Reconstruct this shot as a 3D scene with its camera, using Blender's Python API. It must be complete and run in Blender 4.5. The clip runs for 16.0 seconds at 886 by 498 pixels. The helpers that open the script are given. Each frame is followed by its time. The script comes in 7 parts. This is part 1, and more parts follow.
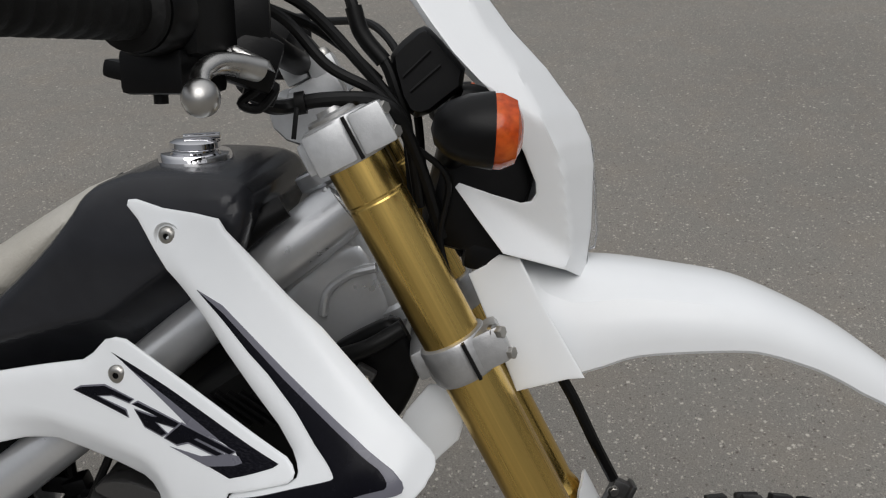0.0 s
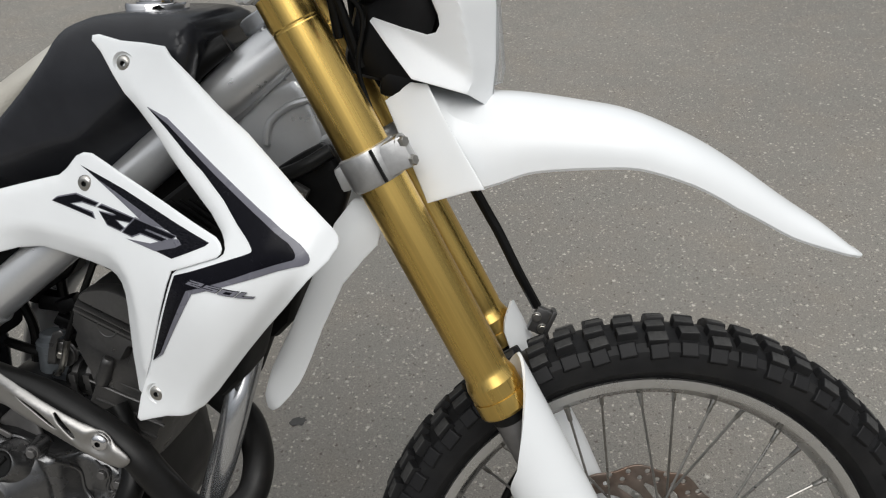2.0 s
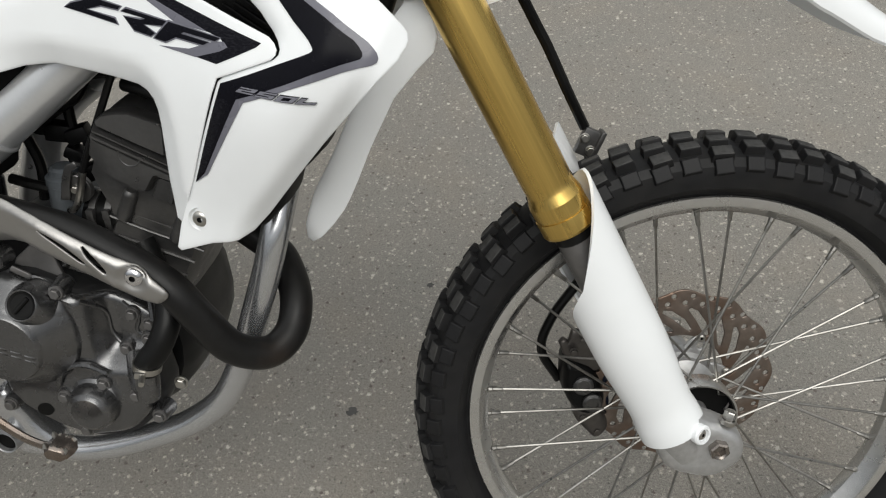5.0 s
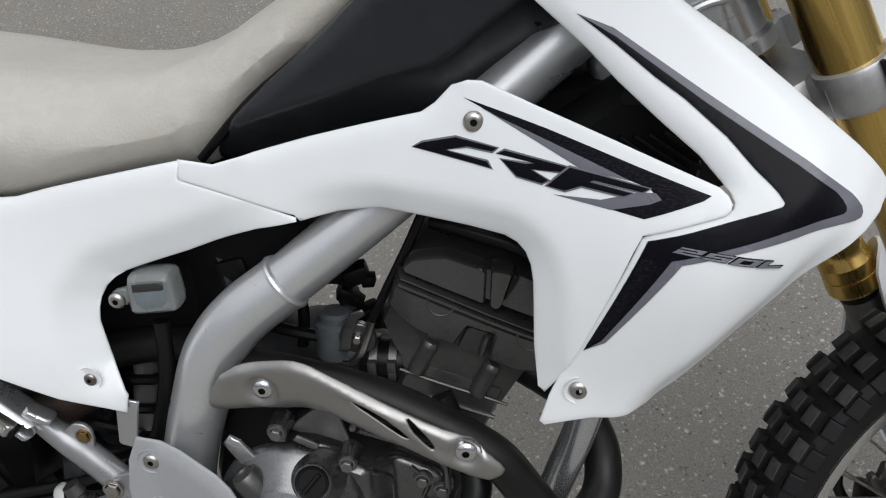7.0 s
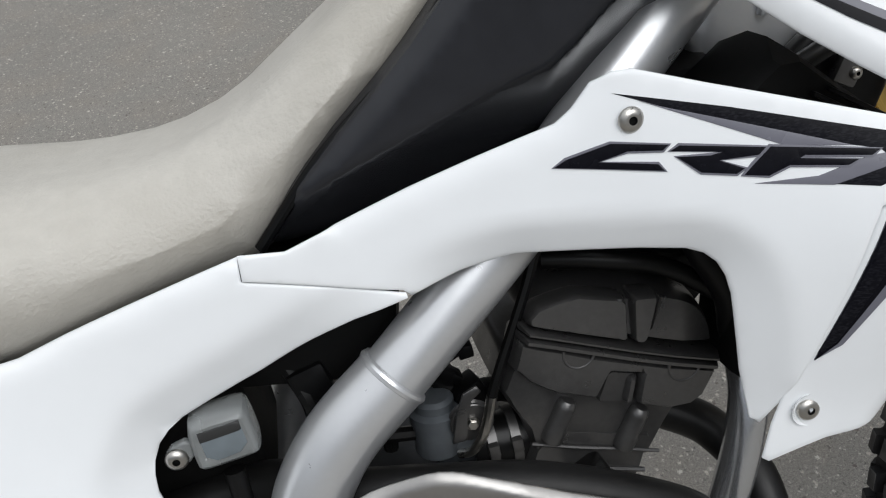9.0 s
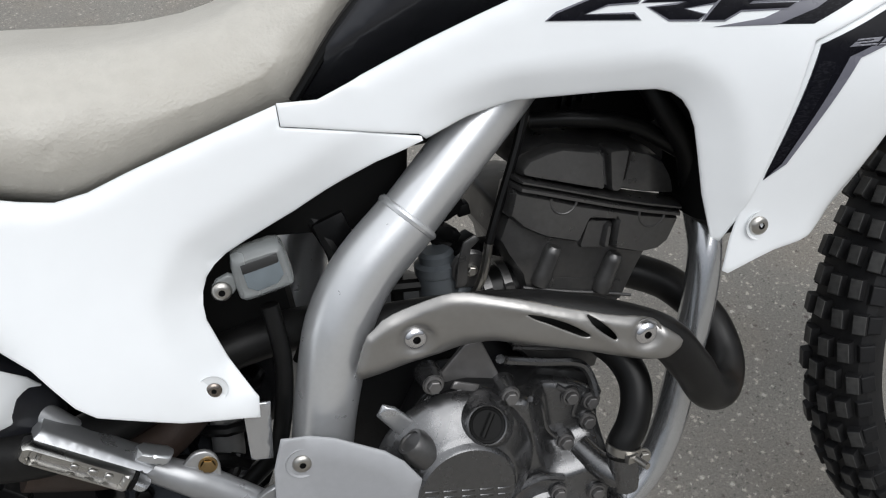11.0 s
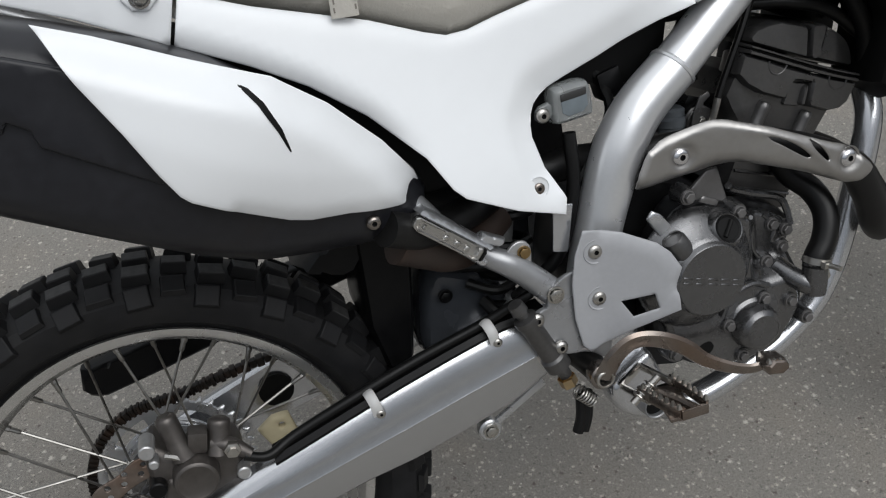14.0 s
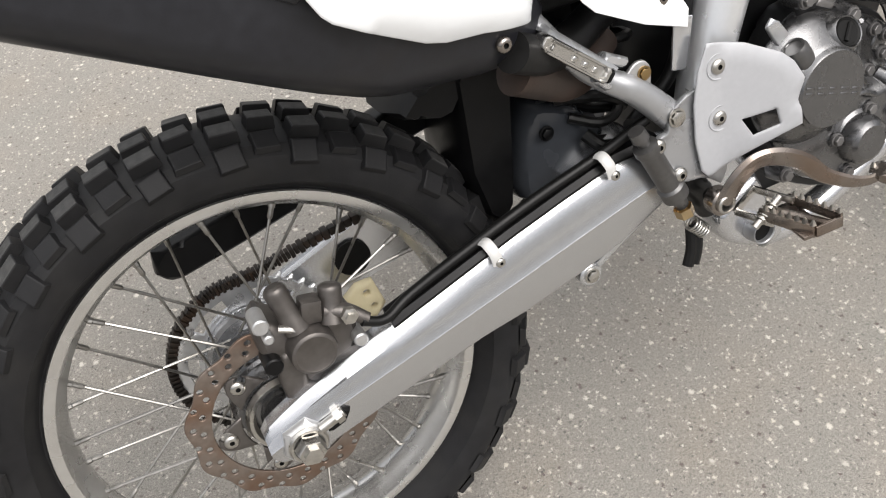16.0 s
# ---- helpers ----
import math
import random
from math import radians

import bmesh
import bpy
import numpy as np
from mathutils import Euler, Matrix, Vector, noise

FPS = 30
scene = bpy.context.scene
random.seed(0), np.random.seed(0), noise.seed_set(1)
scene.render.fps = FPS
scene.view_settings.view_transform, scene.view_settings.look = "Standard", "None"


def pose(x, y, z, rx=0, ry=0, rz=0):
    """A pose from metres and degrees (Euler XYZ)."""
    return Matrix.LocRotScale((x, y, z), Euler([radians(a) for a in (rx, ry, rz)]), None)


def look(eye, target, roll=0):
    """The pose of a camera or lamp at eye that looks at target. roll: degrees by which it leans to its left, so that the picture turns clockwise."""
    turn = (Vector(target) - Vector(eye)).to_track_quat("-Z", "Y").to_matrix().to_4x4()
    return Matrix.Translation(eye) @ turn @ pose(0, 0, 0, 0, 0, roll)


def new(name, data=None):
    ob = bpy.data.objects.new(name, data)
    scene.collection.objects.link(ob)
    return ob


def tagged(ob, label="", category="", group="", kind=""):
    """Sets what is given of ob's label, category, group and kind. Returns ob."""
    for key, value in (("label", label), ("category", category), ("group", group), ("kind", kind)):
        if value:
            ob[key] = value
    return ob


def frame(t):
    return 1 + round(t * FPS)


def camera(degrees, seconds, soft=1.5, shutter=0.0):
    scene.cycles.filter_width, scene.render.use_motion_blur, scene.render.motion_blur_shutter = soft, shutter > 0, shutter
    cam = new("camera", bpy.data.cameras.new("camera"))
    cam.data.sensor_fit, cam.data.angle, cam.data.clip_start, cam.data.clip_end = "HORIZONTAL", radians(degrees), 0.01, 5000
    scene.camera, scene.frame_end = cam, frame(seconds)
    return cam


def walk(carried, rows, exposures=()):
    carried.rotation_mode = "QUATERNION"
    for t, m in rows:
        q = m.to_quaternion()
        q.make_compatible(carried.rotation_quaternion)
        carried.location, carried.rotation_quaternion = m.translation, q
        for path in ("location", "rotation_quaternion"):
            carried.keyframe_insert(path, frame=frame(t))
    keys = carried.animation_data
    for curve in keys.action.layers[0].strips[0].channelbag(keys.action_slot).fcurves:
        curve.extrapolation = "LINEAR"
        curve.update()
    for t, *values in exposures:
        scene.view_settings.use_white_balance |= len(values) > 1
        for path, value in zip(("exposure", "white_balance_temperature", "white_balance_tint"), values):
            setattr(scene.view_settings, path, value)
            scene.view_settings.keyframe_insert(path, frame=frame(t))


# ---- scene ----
cam = camera(53.3, 16.0, soft=1.15)
# the path is keyed in its own small space and carried into the world by BASE and SCALE; the bike stands with its rear axle over the origin, nose along +x
SCALE = 2.6185
BASE = pose(1.2416, -0.4797, 1.388, -31.576, 3.005, 7.565)
ROWS = [
    (0.0, 0.0, 0.0, 0.0, -0.0, 0.0, 0.0),
    (0.5, -0.007, -0.035, -0.0211, 0.4, 0.84, 0.65),
    (1.0, -0.0102, -0.061, -0.0442, 0.59, 1.06, 0.34),
    (1.5, 0.0124, -0.057, -0.0521, 1.63, -0.02, 0.57),
    (2.0, 0.0527, -0.0469, -0.0528, 3.24, -2.57, -0.01),
    (2.5, 0.0855, -0.0331, -0.0609, 3.62, -5.92, -0.4),
    (3.0, 0.0932, -0.0274, -0.0668, 1.94, -9.55, 1.0),
    (5.5, -0.0284, -0.0209, -0.0783, -0.62, -11.44, 1.51),
    (6.0, -0.0612, 0.0107, -0.0633, -1.18, -11.97, 3.36),
    (6.5, -0.0941, 0.0319, -0.0512, -0.05, -11.7, 3.13),
    (7.0, -0.1291, 0.0335, -0.041, -2.13, -8.39, 2.78),
    (7.5, -0.1776, 0.0234, -0.032, -7.59, -3.78, 5.48),
    (8.0, -0.2025, 0.0252, -0.0319, -11.11, -1.81, 7.92),
    (8.5, -0.2093, 0.0683, -0.0289, -12.92, -3.8, 11.61),
    (9.0, -0.2102, 0.1034, -0.0334, -15.44, -7.55, 14.97),
    (9.5, -0.2278, 0.1153, -0.0389, -19.1, -10.04, 16.42),
    (12.0, -0.2893, 0.0286, -0.0885, -20.99, -7.57, 15.46),
    (12.5, -0.3266, 0.0153, -0.0939, -23.19, -7.24, 15.86),
    (13.0, -0.3626, -0.0043, -0.1026, -23.89, -6.11, 15.92),
    (13.5, -0.3932, -0.0074, -0.1062, -22.41, -5.37, 15.52),
    (14.0, -0.4148, 0.0244, -0.0979, -21.87, -7.18, 15.47),
    (14.5, -0.43, 0.0621, -0.0863, -23.54, -10.05, 17.52),
    (15.0, -0.4393, 0.0717, -0.0858, -25.79, -12.63, 18.49),
    (15.5, -0.4552, 0.0791, -0.0964, -27.9, -14.55, 18.78),
    (16.0, -0.4788, 0.0827, -0.099, -28.18, -16.15, 19.66),
]
EXPOSURES = [(0.0, -0.83, 6450, 10), (0.6, -0.58, 6450, 9), (1.5, -0.43, 6450, 9), (3.0, -0.47, 6600, 7), (5.5, -0.34, 6600, 7), (6.0, -0.40, 6500, 8), (6.6, -0.63, 6300, 9), (7.5, -0.47, 6270, 9), (9.0, -0.48, 6270, 9), (9.5, -0.42, 6270, 9), (12.0, -0.33, 6270, 9), (13.0, -0.40, 6270, 9), (13.5, -0.38, 6270, 9), (14.0, -0.56, 6270, 9), (14.5, -0.46, 6270, 9), (15.2, -0.21, 6400, 9), (16.0, 0.57, 6650, 11)]
walk(cam, [(t, BASE @ pose(SCALE * x, SCALE * y, SCALE * z, 90 + pitch, roll, yaw)) for t, x, y, z, yaw, pitch, roll in ROWS], EXPOSURES)

# ---- light ----
world = bpy.data.worlds.new("sky")
scene.world = world
world.use_nodes = True
wn = world.node_tree
sky = wn.nodes.new("ShaderNodeTexSky")
sky.sky_type, sky.sun_disc, sky.sun_elevation, sky.sun_rotation = "NISHITA", False, radians(55), radians(150)
sky.air_density, sky.dust_density, sky.ozone_density = 1.0, 4.0, 1.0
# overcast: the cloud layer is brightest overhead and dimmer towards the horizon
co = wn.nodes.new("ShaderNodeTexCoord")
sep = wn.nodes.new("ShaderNodeSeparateXYZ")
wn.links.new(co.outputs["Generated"], sep.inputs[0])
cloud = wn.nodes.new("ShaderNodeValToRGB")
cloud.color_ramp.elements[0].position, cloud.color_ramp.elements[0].color = 0.0, (0.07, 0.07, 0.072, 1)
cloud.color_ramp.elements[1].position, cloud.color_ramp.elements[1].color = 0.95, (1.0, 1.0, 1.0, 1)
mid = cloud.color_ramp.elements.new(0.3)
mid.color = (0.24, 0.243, 0.25, 1)
wn.links.new(sep.outputs["Z"], cloud.inputs[0])
bright = wn.nodes.new("ShaderNodeVectorMath")
bright.operation = "SCALE"
bright.inputs["Scale"].default_value = 15.0
wn.links.new(cloud.outputs[0], bright.inputs[0])
haze = wn.nodes.new("ShaderNodeMix")
haze.data_type = "RGBA"
haze.inputs["Factor"].default_value = 0.85
wn.links.new(bright.outputs[0], haze.inputs["B"])
wn.links.new(sky.outputs[0], haze.inputs["A"])
wn.links.new(haze.outputs["Result"], wn.nodes["Background"].inputs[0])
wn.nodes["Background"].inputs[1].default_value = 0.12
sun = new("sun", bpy.data.lights.new("sun", "SUN"))
sun.data.energy, sun.data.angle, sun.data.color = 2.0, radians(50), (1.0, 0.985, 0.965)
sun.matrix_basis = look((1.1, -1.7, 2.6), (0.6, 0.0, 0.0))

# ---- materials ----
def mat(name, base, rough=0.5, metal=0.0, spread=0.08, scale=60.0, bump=0.0, bump_scale=400.0, coat=0.0, alpha=None, trans=0.0, second=None, mask=(0.45, 0.7), mask_scale=8.0, stretch=(1, 1, 1), rough_spread=0.08, ior=1.5, lean=0.0, relief=0.001):
    """Principled material with colour grain at two scales, roughness variation, fine bump and an optional second colour in patches."""
    m = bpy.data.materials.new(name)
    m.use_nodes = True
    nt = m.node_tree
    b = nt.nodes["Principled BSDF"]
    co = nt.nodes.new("ShaderNodeTexCoord")
    mp = nt.nodes.new("ShaderNodeMapping")
    mp.inputs["Scale"].default_value = stretch
    if lean:
        tilt = nt.nodes.new("ShaderNodeMapping")
        tilt.inputs["Rotation"].default_value = (0, radians(lean), 0)
        nt.links.new(co.outputs["Object"], tilt.inputs[0])
        nt.links.new(tilt.outputs[0], mp.inputs[0])
    else:
        nt.links.new(co.outputs["Object"], mp.inputs[0])

    def nz(sc, detail=4.0):
        n = nt.nodes.new("ShaderNodeTexNoise")
        n.inputs["Scale"].default_value, n.inputs["Detail"].default_value = sc, detail
        nt.links.new(mp.outputs[0], n.inputs["Vector"])
        return n.outputs["Fac"]

    def ramp(src, lo, hi, p0=0.3, p1=0.7):
        r = nt.nodes.new("ShaderNodeMapRange")
        r.inputs["From Min"].default_value, r.inputs["From Max"].default_value = p0, p1
        r.inputs["To Min"].default_value, r.inputs["To Max"].default_value = lo, hi
        nt.links.new(src, r.inputs["Value"])
        return r.outputs["Result"]

    def mixc(fac, a, c):
        x = nt.nodes.new("ShaderNodeMix")
        x.data_type = "RGBA"
        nt.links.new(fac, x.inputs["Factor"])
        for key, v in (("A", a), ("B", c)):
            if hasattr(v, "default_value"):
                nt.links.new(v, x.inputs[key])
            else:
                x.inputs[key].default_value = (*v, 1)
        return x.outputs["Result"]

    lo = tuple(max(0, c * (1 - spread)) for c in base)
    hi = tuple(min(1, c * (1 + spread)) for c in base)
    col = mixc(ramp(nz(scale), 0, 1), lo, hi)
    col = mixc(ramp(nz(scale / 9), 0, 0.6), col, lo)
    if second:
        col = mixc(ramp(nz(mask_scale, 6), 0, 1, *mask), col, second)
    nt.links.new(col, b.inputs["Base Color"])
    nt.links.new(ramp(nz(scale / 4), max(0.02, rough - rough_spread), min(1, rough + rough_spread)), b.inputs["Roughness"])
    b.inputs["Metallic"].default_value, b.inputs["Coat Weight"].default_value, b.inputs["IOR"].default_value = metal, coat, ior
    b.inputs["Coat Roughness"].default_value = 0.1
    b.inputs["Transmission Weight"].default_value = trans
    if bump:
        bp = nt.nodes.new("ShaderNodeBump")
        bp.inputs["Strength"].default_value, bp.inputs["Distance"].default_value = bump, relief
        nt.links.new(nz(bump_scale, 3), bp.inputs["Height"])
        nt.links.new(bp.outputs[0], b.inputs["Normal"])
    return m


WHITE = mat("white_plastic", (0.865, 0.885, 0.90), 0.25, spread=0.012, scale=30, bump=0.02, bump_scale=900, rough_spread=0.02)
BLACK = mat("black_plastic", (0.0035, 0.0035, 0.0038), 0.38, spread=0.3, scale=80, bump=0.08, bump_scale=700, ior=1.3)
TANK = mat("tank_plastic", (0.023, 0.024, 0.028), 0.20, ior=1.38, spread=0.1, scale=40, bump=0.02, bump_scale=1500, rough_spread=0.04)
# near-black; also paints the shade in sockets, slots, bores and gaps
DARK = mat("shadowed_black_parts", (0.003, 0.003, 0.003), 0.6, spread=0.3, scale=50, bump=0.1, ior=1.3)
VINYL = mat("seat_vinyl", (0.51, 0.488, 0.44), 0.42, spread=0.05, scale=90, bump=0.55, bump_scale=330, relief=0.0012, second=(0.38, 0.355, 0.305), mask=(0.5, 0.85), mask_scale=6)
GOLD = mat("gold_anodised", (0.74, 0.51, 0.155), 0.29, 1.0, spread=0.10, scale=420, stretch=(1, 1, 0.012), lean=26.4, rough_spread=0.07, bump=0.05, bump_scale=520)
SILVER = mat("silver_paint", (0.70, 0.71, 0.725), 0.30, 0.7, spread=0.02, scale=200, rough_spread=0.03)
CRADLE = mat("bright_silver_paint", (0.63, 0.64, 0.66), 0.22, 0.88, spread=0.03, scale=150, rough_spread=0.03)
THREAD = mat("beige_thread", (0.2, 0.185, 0.16), 0.6, spread=0.1)
ALU = mat("satin_aluminium", (0.60, 0.61, 0.625), 0.29, 0.85, spread=0.04, scale=120, bump=0.03, bump_scale=900)
ARM = mat("anodised_arm", (0.59, 0.60, 0.62), 0.25, 0.95, spread=0.02, scale=300, rough_spread=0.02)
FLUID = mat("brake_fluid_shade", (0.17, 0.20, 0.22), 0.3, spread=0.1, scale=60)
CAST = mat("cast_aluminium", (0.50, 0.50, 0.50), 0.42, 0.75, spread=0.1, scale=150, bump=0.15, bump_scale=600)
RIM = mat("rim_aluminium", (0.64, 0.635, 0.62), 0.26, 0.92, spread=0.06, scale=80, bump=0.04)
ENGINE = mat("engine_grey_paint", (0.172, 0.172, 0.175), 0.25, 0.9, spread=0.1, scale=200, bump=0.12, bump_scale=900)
ENGINE_DARK = mat("engine_dark_paint", (0.125, 0.123, 0.122), 0.34, 0.75, spread=0.1, scale=200, bump=0.12, bump_scale=900)
PLATE = mat("grey_guard_plastic", (0.36, 0.365, 0.38), 0.45, 0.0, spread=0.04, scale=150, bump=0.06, bump_scale=900)
CHROME = mat("chrome", (0.78, 0.78, 0.8), 0.05, 1.0, spread=0.03, scale=40, rough_spread=0.04)
STEEL = mat("zinc_steel", (0.50, 0.485, 0.455), 0.3, 1.0, spread=0.12, scale=150, bump=0.05)
RUSTY = mat("heat_tinted_steel", (0.28, 0.252, 0.23), 0.24, 0.95, spread=0.10, scale=90, second=(0.23, 0.165, 0.125), mask_scale=9, bump=0.05)
DISC = mat("brake_disc_steel", (0.225, 0.185, 0.158), 0.40, 0.8, spread=0.15, scale=120, second=(0.18, 0.105, 0.068), mask=(0.44, 0.70), mask_scale=16, bump=0.05)
SHIELD = mat("heat_shield_metal", (0.40, 0.39, 0.377), 0.41, 0.88, spread=0.04, scale=150, bump=0.02)
PIPE = mat("black_exhaust_paint", (0.010, 0.0098, 0.0098), 0.42, 0.0, ior=1.36, spread=0.2, scale=120, bump=0.12, second=(0.04, 0.028, 0.02), mask=(0.6, 0.85), mask_scale=7)
MUFFLER = mat("satin_black_muffler_paint", (0.0150, 0.0155, 0.0190), 0.36, ior=1.42, spread=0.2, scale=90, bump=0.04, bump_scale=700, second=(0.030, 0.024, 0.021), mask=(0.55, 0.85), mask_scale=5)
RUBBER = mat("tyre_rubber", (0.0120, 0.0120, 0.0130), 0.55, ior=1.32, spread=0.25, scale=60, bump=0.15, bump_scale=500, second=(0.019, 0.0185, 0.018), mask=(0.45, 0.8), mask_scale=20)
# worn dusty block tops, with some sky sheen put into the pale colour
KNOB = mat("worn_sheen_tread_rubber", (0.041, 0.041, 0.041), 0.62, ior=1.38, spread=0.3, scale=120, bump=0.35, bump_scale=350, second=(0.10, 0.098, 0.094), mask=(0.42, 0.7), mask_scale=26)
HOSE = mat("rubber_hose", (0.005, 0.005, 0.005), 0.4, ior=1.34, spread=0.2, scale=90, bump=0.05)
DECAL = mat("black_decal", (0.005, 0.005, 0.008), 0.26, ior=1.2, spread=0.2, scale=300, rough_spread=0.03)
SPECK = mat("speckled_black_decal", (0.005, 0.005, 0.008), 0.3, ior=1.2, spread=0.2, scale=300, second=(0.013, 0.013, 0.017), mask=(0.5, 0.58), mask_scale=320, stretch=(1, 1, 3))
GREY = mat("grey_decal", (0.15, 0.15, 0.18), 0.3, spread=0.04, scale=90)
AMBER = mat("amber_lens", (0.55, 0.07, 0.006), 0.1, spread=0.35, scale=160, second=(0.68, 0.13, 0.014), mask=(0.45, 0.65), mask_scale=45)
MILK = mat("translucent_reservoir", (0.40, 0.42, 0.42), 0.22, spread=0.12, scale=40, trans=0.55)
LENS = mat("clear_lens", (0.9, 0.9, 0.9), 0.05, trans=0.9, spread=0.01)
FIGURE = mat("grey_print", (0.17, 0.17, 0.20), 0.3, spread=0.04, scale=90)
INK = mat("dark_print", (0.03, 0.03, 0.03), 0.5, spread=0.1)
GREYHOSE = mat("grey_alloy_satin", (0.175, 0.17, 0.168), 0.4, 0.6, spread=0.1, scale=120, bump=0.06)


def asphalt():
    m = bpy.data.materials.new("asphalt")
    m.use_nodes = True
    nt = m.node_tree
    b = nt.nodes["Principled BSDF"]
    co = nt.nodes.new("ShaderNodeTexCoord")

    def node(kind, **ins):
        n = nt.nodes.new(kind)
        for k, v in ins.items():
            n.inputs[k.replace("_", " ")].default_value = v
        return n

    def mixc(fac, a, c, how="MIX"):
        x = nt.nodes.new("ShaderNodeMix")
        x.data_type, x.blend_type = "RGBA", how
        for key, v in (("Factor", fac), ("A", a), ("B", c)):
            if hasattr(v, "default_value"):
                nt.links.new(v, x.inputs[key])
            else:
                x.inputs[key].default_value = v if key == "Factor" else (*v, 1)
        return x.outputs["Result"]

    def rng(src, p0, p1, lo=0.0, hi=1.0):
        r = node("ShaderNodeMapRange", From_Min=p0, From_Max=p1, To_Min=lo, To_Max=hi)
        nt.links.new(src, r.inputs["Value"])
        return r.outputs["Result"]

    def tex(kind, out, **ins):
        n = node(kind, **ins)
        nt.links.new(co.outputs["Object"], n.inputs["Vector"])
        return n.outputs[out]

    # stones get ragged outlines from a slightly shaken lookup
    shake = node("ShaderNodeTexNoise", Scale=420.0, Detail=2.0)
    nt.links.new(co.outputs["Object"], shake.inputs["Vector"])
    off = nt.nodes.new("ShaderNodeVectorMath")
    off.operation = "MULTIPLY_ADD"
    off.inputs[1].default_value = (0.010, 0.010, 0.0)
    nt.links.new(shake.outputs["Color"], off.inputs[0])
    nt.links.new(co.outputs["Object"], off.inputs[2])
    tint = tex("ShaderNodeTexNoise", "Fac", Scale=5.5, Detail=3.0)
    broad = tex("ShaderNodeTexNoise", "Fac", Scale=1.1, Detail=5.0)
    blot = tex("ShaderNodeTexNoise", "Fac", Scale=9.0, Detail=4.0)
    fine = tex("ShaderNodeTexNoise", "Fac", Scale=260.0, Detail=6.0, Roughness=0.7)
    grit = tex("ShaderNodeTexNoise", "Fac", Scale=620.0, Detail=3.0)
    col = mixc(rng(broad, 0.3, 0.7), (0.176, 0.165, 0.148), (0.244, 0.228, 0.203))
    col = mixc(rng(blot, 0.35, 0.75, 0.0, 0.45), col, (0.185, 0.174, 0.157))
    col = mixc(rng(tint, 0.5, 0.72, 0.0, 0.5), col, (0.235, 0.205, 0.165))
    col = mixc(rng(tint, 0.5, 0.3, 0.0, 0.4), col, (0.19, 0.192, 0.172))
    col = mixc(rng(fine, 0.44, 0.60, 0.0, 0.7), col, (0.095, 0.09, 0.082))
    col = mixc(rng(grit, 0.50, 0.62, 0.0, 0.6), col, (0.34, 0.32, 0.285))
    for sc, thr, shade in ((330.0, 0.885, (0.37, 0.345, 0.305)), (240.0, 0.92, (0.085, 0.081, 0.075)), (190.0, 0.925, (0.44, 0.41, 0.365)), (125.0, 0.94, (0.43, 0.395, 0.34)), (120.0, 0.955, (0.10, 0.081, 0.074)), (85.0, 0.966, (0.47, 0.44, 0.39)), (70.0, 0.988, (0.13, 0.12, 0.105))):
        v = node("ShaderNodeTexVoronoi", Scale=sc)
        mp = node("ShaderNodeMapping")
        mp.inputs["Location"].default_value = (sc * 0.37, sc * 0.11, 0)
        nt.links.new(off.outputs[0], mp.inputs[0])
        nt.links.new(mp.outputs[0], v.inputs["Vector"])
        sep = nt.nodes.new("ShaderNodeSeparateColor")
        nt.links.new(v.outputs["Color"], sep.inputs[0])
        pick = rng(sep.outputs[0], thr, thr + 0.02)
        core = rng(v.outputs["Distance"], 0.25, 0.5, 1.0, 0.0)
        mul = nt.nodes.new("ShaderNodeMath")
        mul.operation = "MULTIPLY"
        nt.links.new(pick, mul.inputs[0])
        nt.links.new(core, mul.inputs[1])
        col = mixc(mul.outputs[0], col, shade)
    nt.links.new(col, b.inputs["Base Color"])
    b.inputs["Roughness"].default_value = 0.85
    bp = nt.nodes.new("ShaderNodeBump")
    bp.inputs["Strength"].default_value, bp.inputs["Distance"].default_value = 0.5, 0.002
    nt.links.new(mixc(0.5, tex("ShaderNodeTexVoronoi", "Distance", Scale=260.0), fine), bp.inputs["Height"])
    nt.links.new(bp.outputs[0], b.inputs["Normal"])
    return m


SUBFRAME = mat("grey_subframe_paint", (0.36, 0.365, 0.375), 0.32, 0.6, spread=0.05, scale=120, bump=0.05)
CLAMP = mat("pale_cast_alloy", (0.60, 0.61, 0.62), 0.38, 0.45, spread=0.08, scale=120, bump=0.12, bump_scale=500)
CHROMEWORN = mat("worn_polished_alloy", (0.58, 0.57, 0.55), 0.3, 1.0, spread=0.15, scale=60, bump=0.08, bump_scale=300, rough_spread=0.12)
GRIP = mat("grip_rubber", (0.005, 0.005, 0.005), 0.6, ior=1.3, spread=0.3, scale=90, bump=0.5, bump_scale=220)
SPOKE = mat("spoke_steel", (0.33, 0.32, 0.30), 0.34, 1.0, spread=0.2, scale=150)
CALIPER = mat("weathered_dark_alloy", (0.115, 0.105, 0.098), 0.40, 0.7, spread=0.15, scale=120, bump=0.15, bump_scale=600)
ASPHALT = asphalt()
LINE = mat("worn_road_paint", (0.62, 0.60, 0.56), 0.7, spread=0.1, scale=60, second=(0.28, 0.27, 0.25), mask=(0.5, 0.62), mask_scale=40, bump=0.3)
STAIN = mat("oil_stain", (0.05, 0.048, 0.045), 0.55, spread=0.25, scale=90, bump=0.4)

# ---- mesh tools ----
from mathutils.geometry import delaunay_2d_cdt


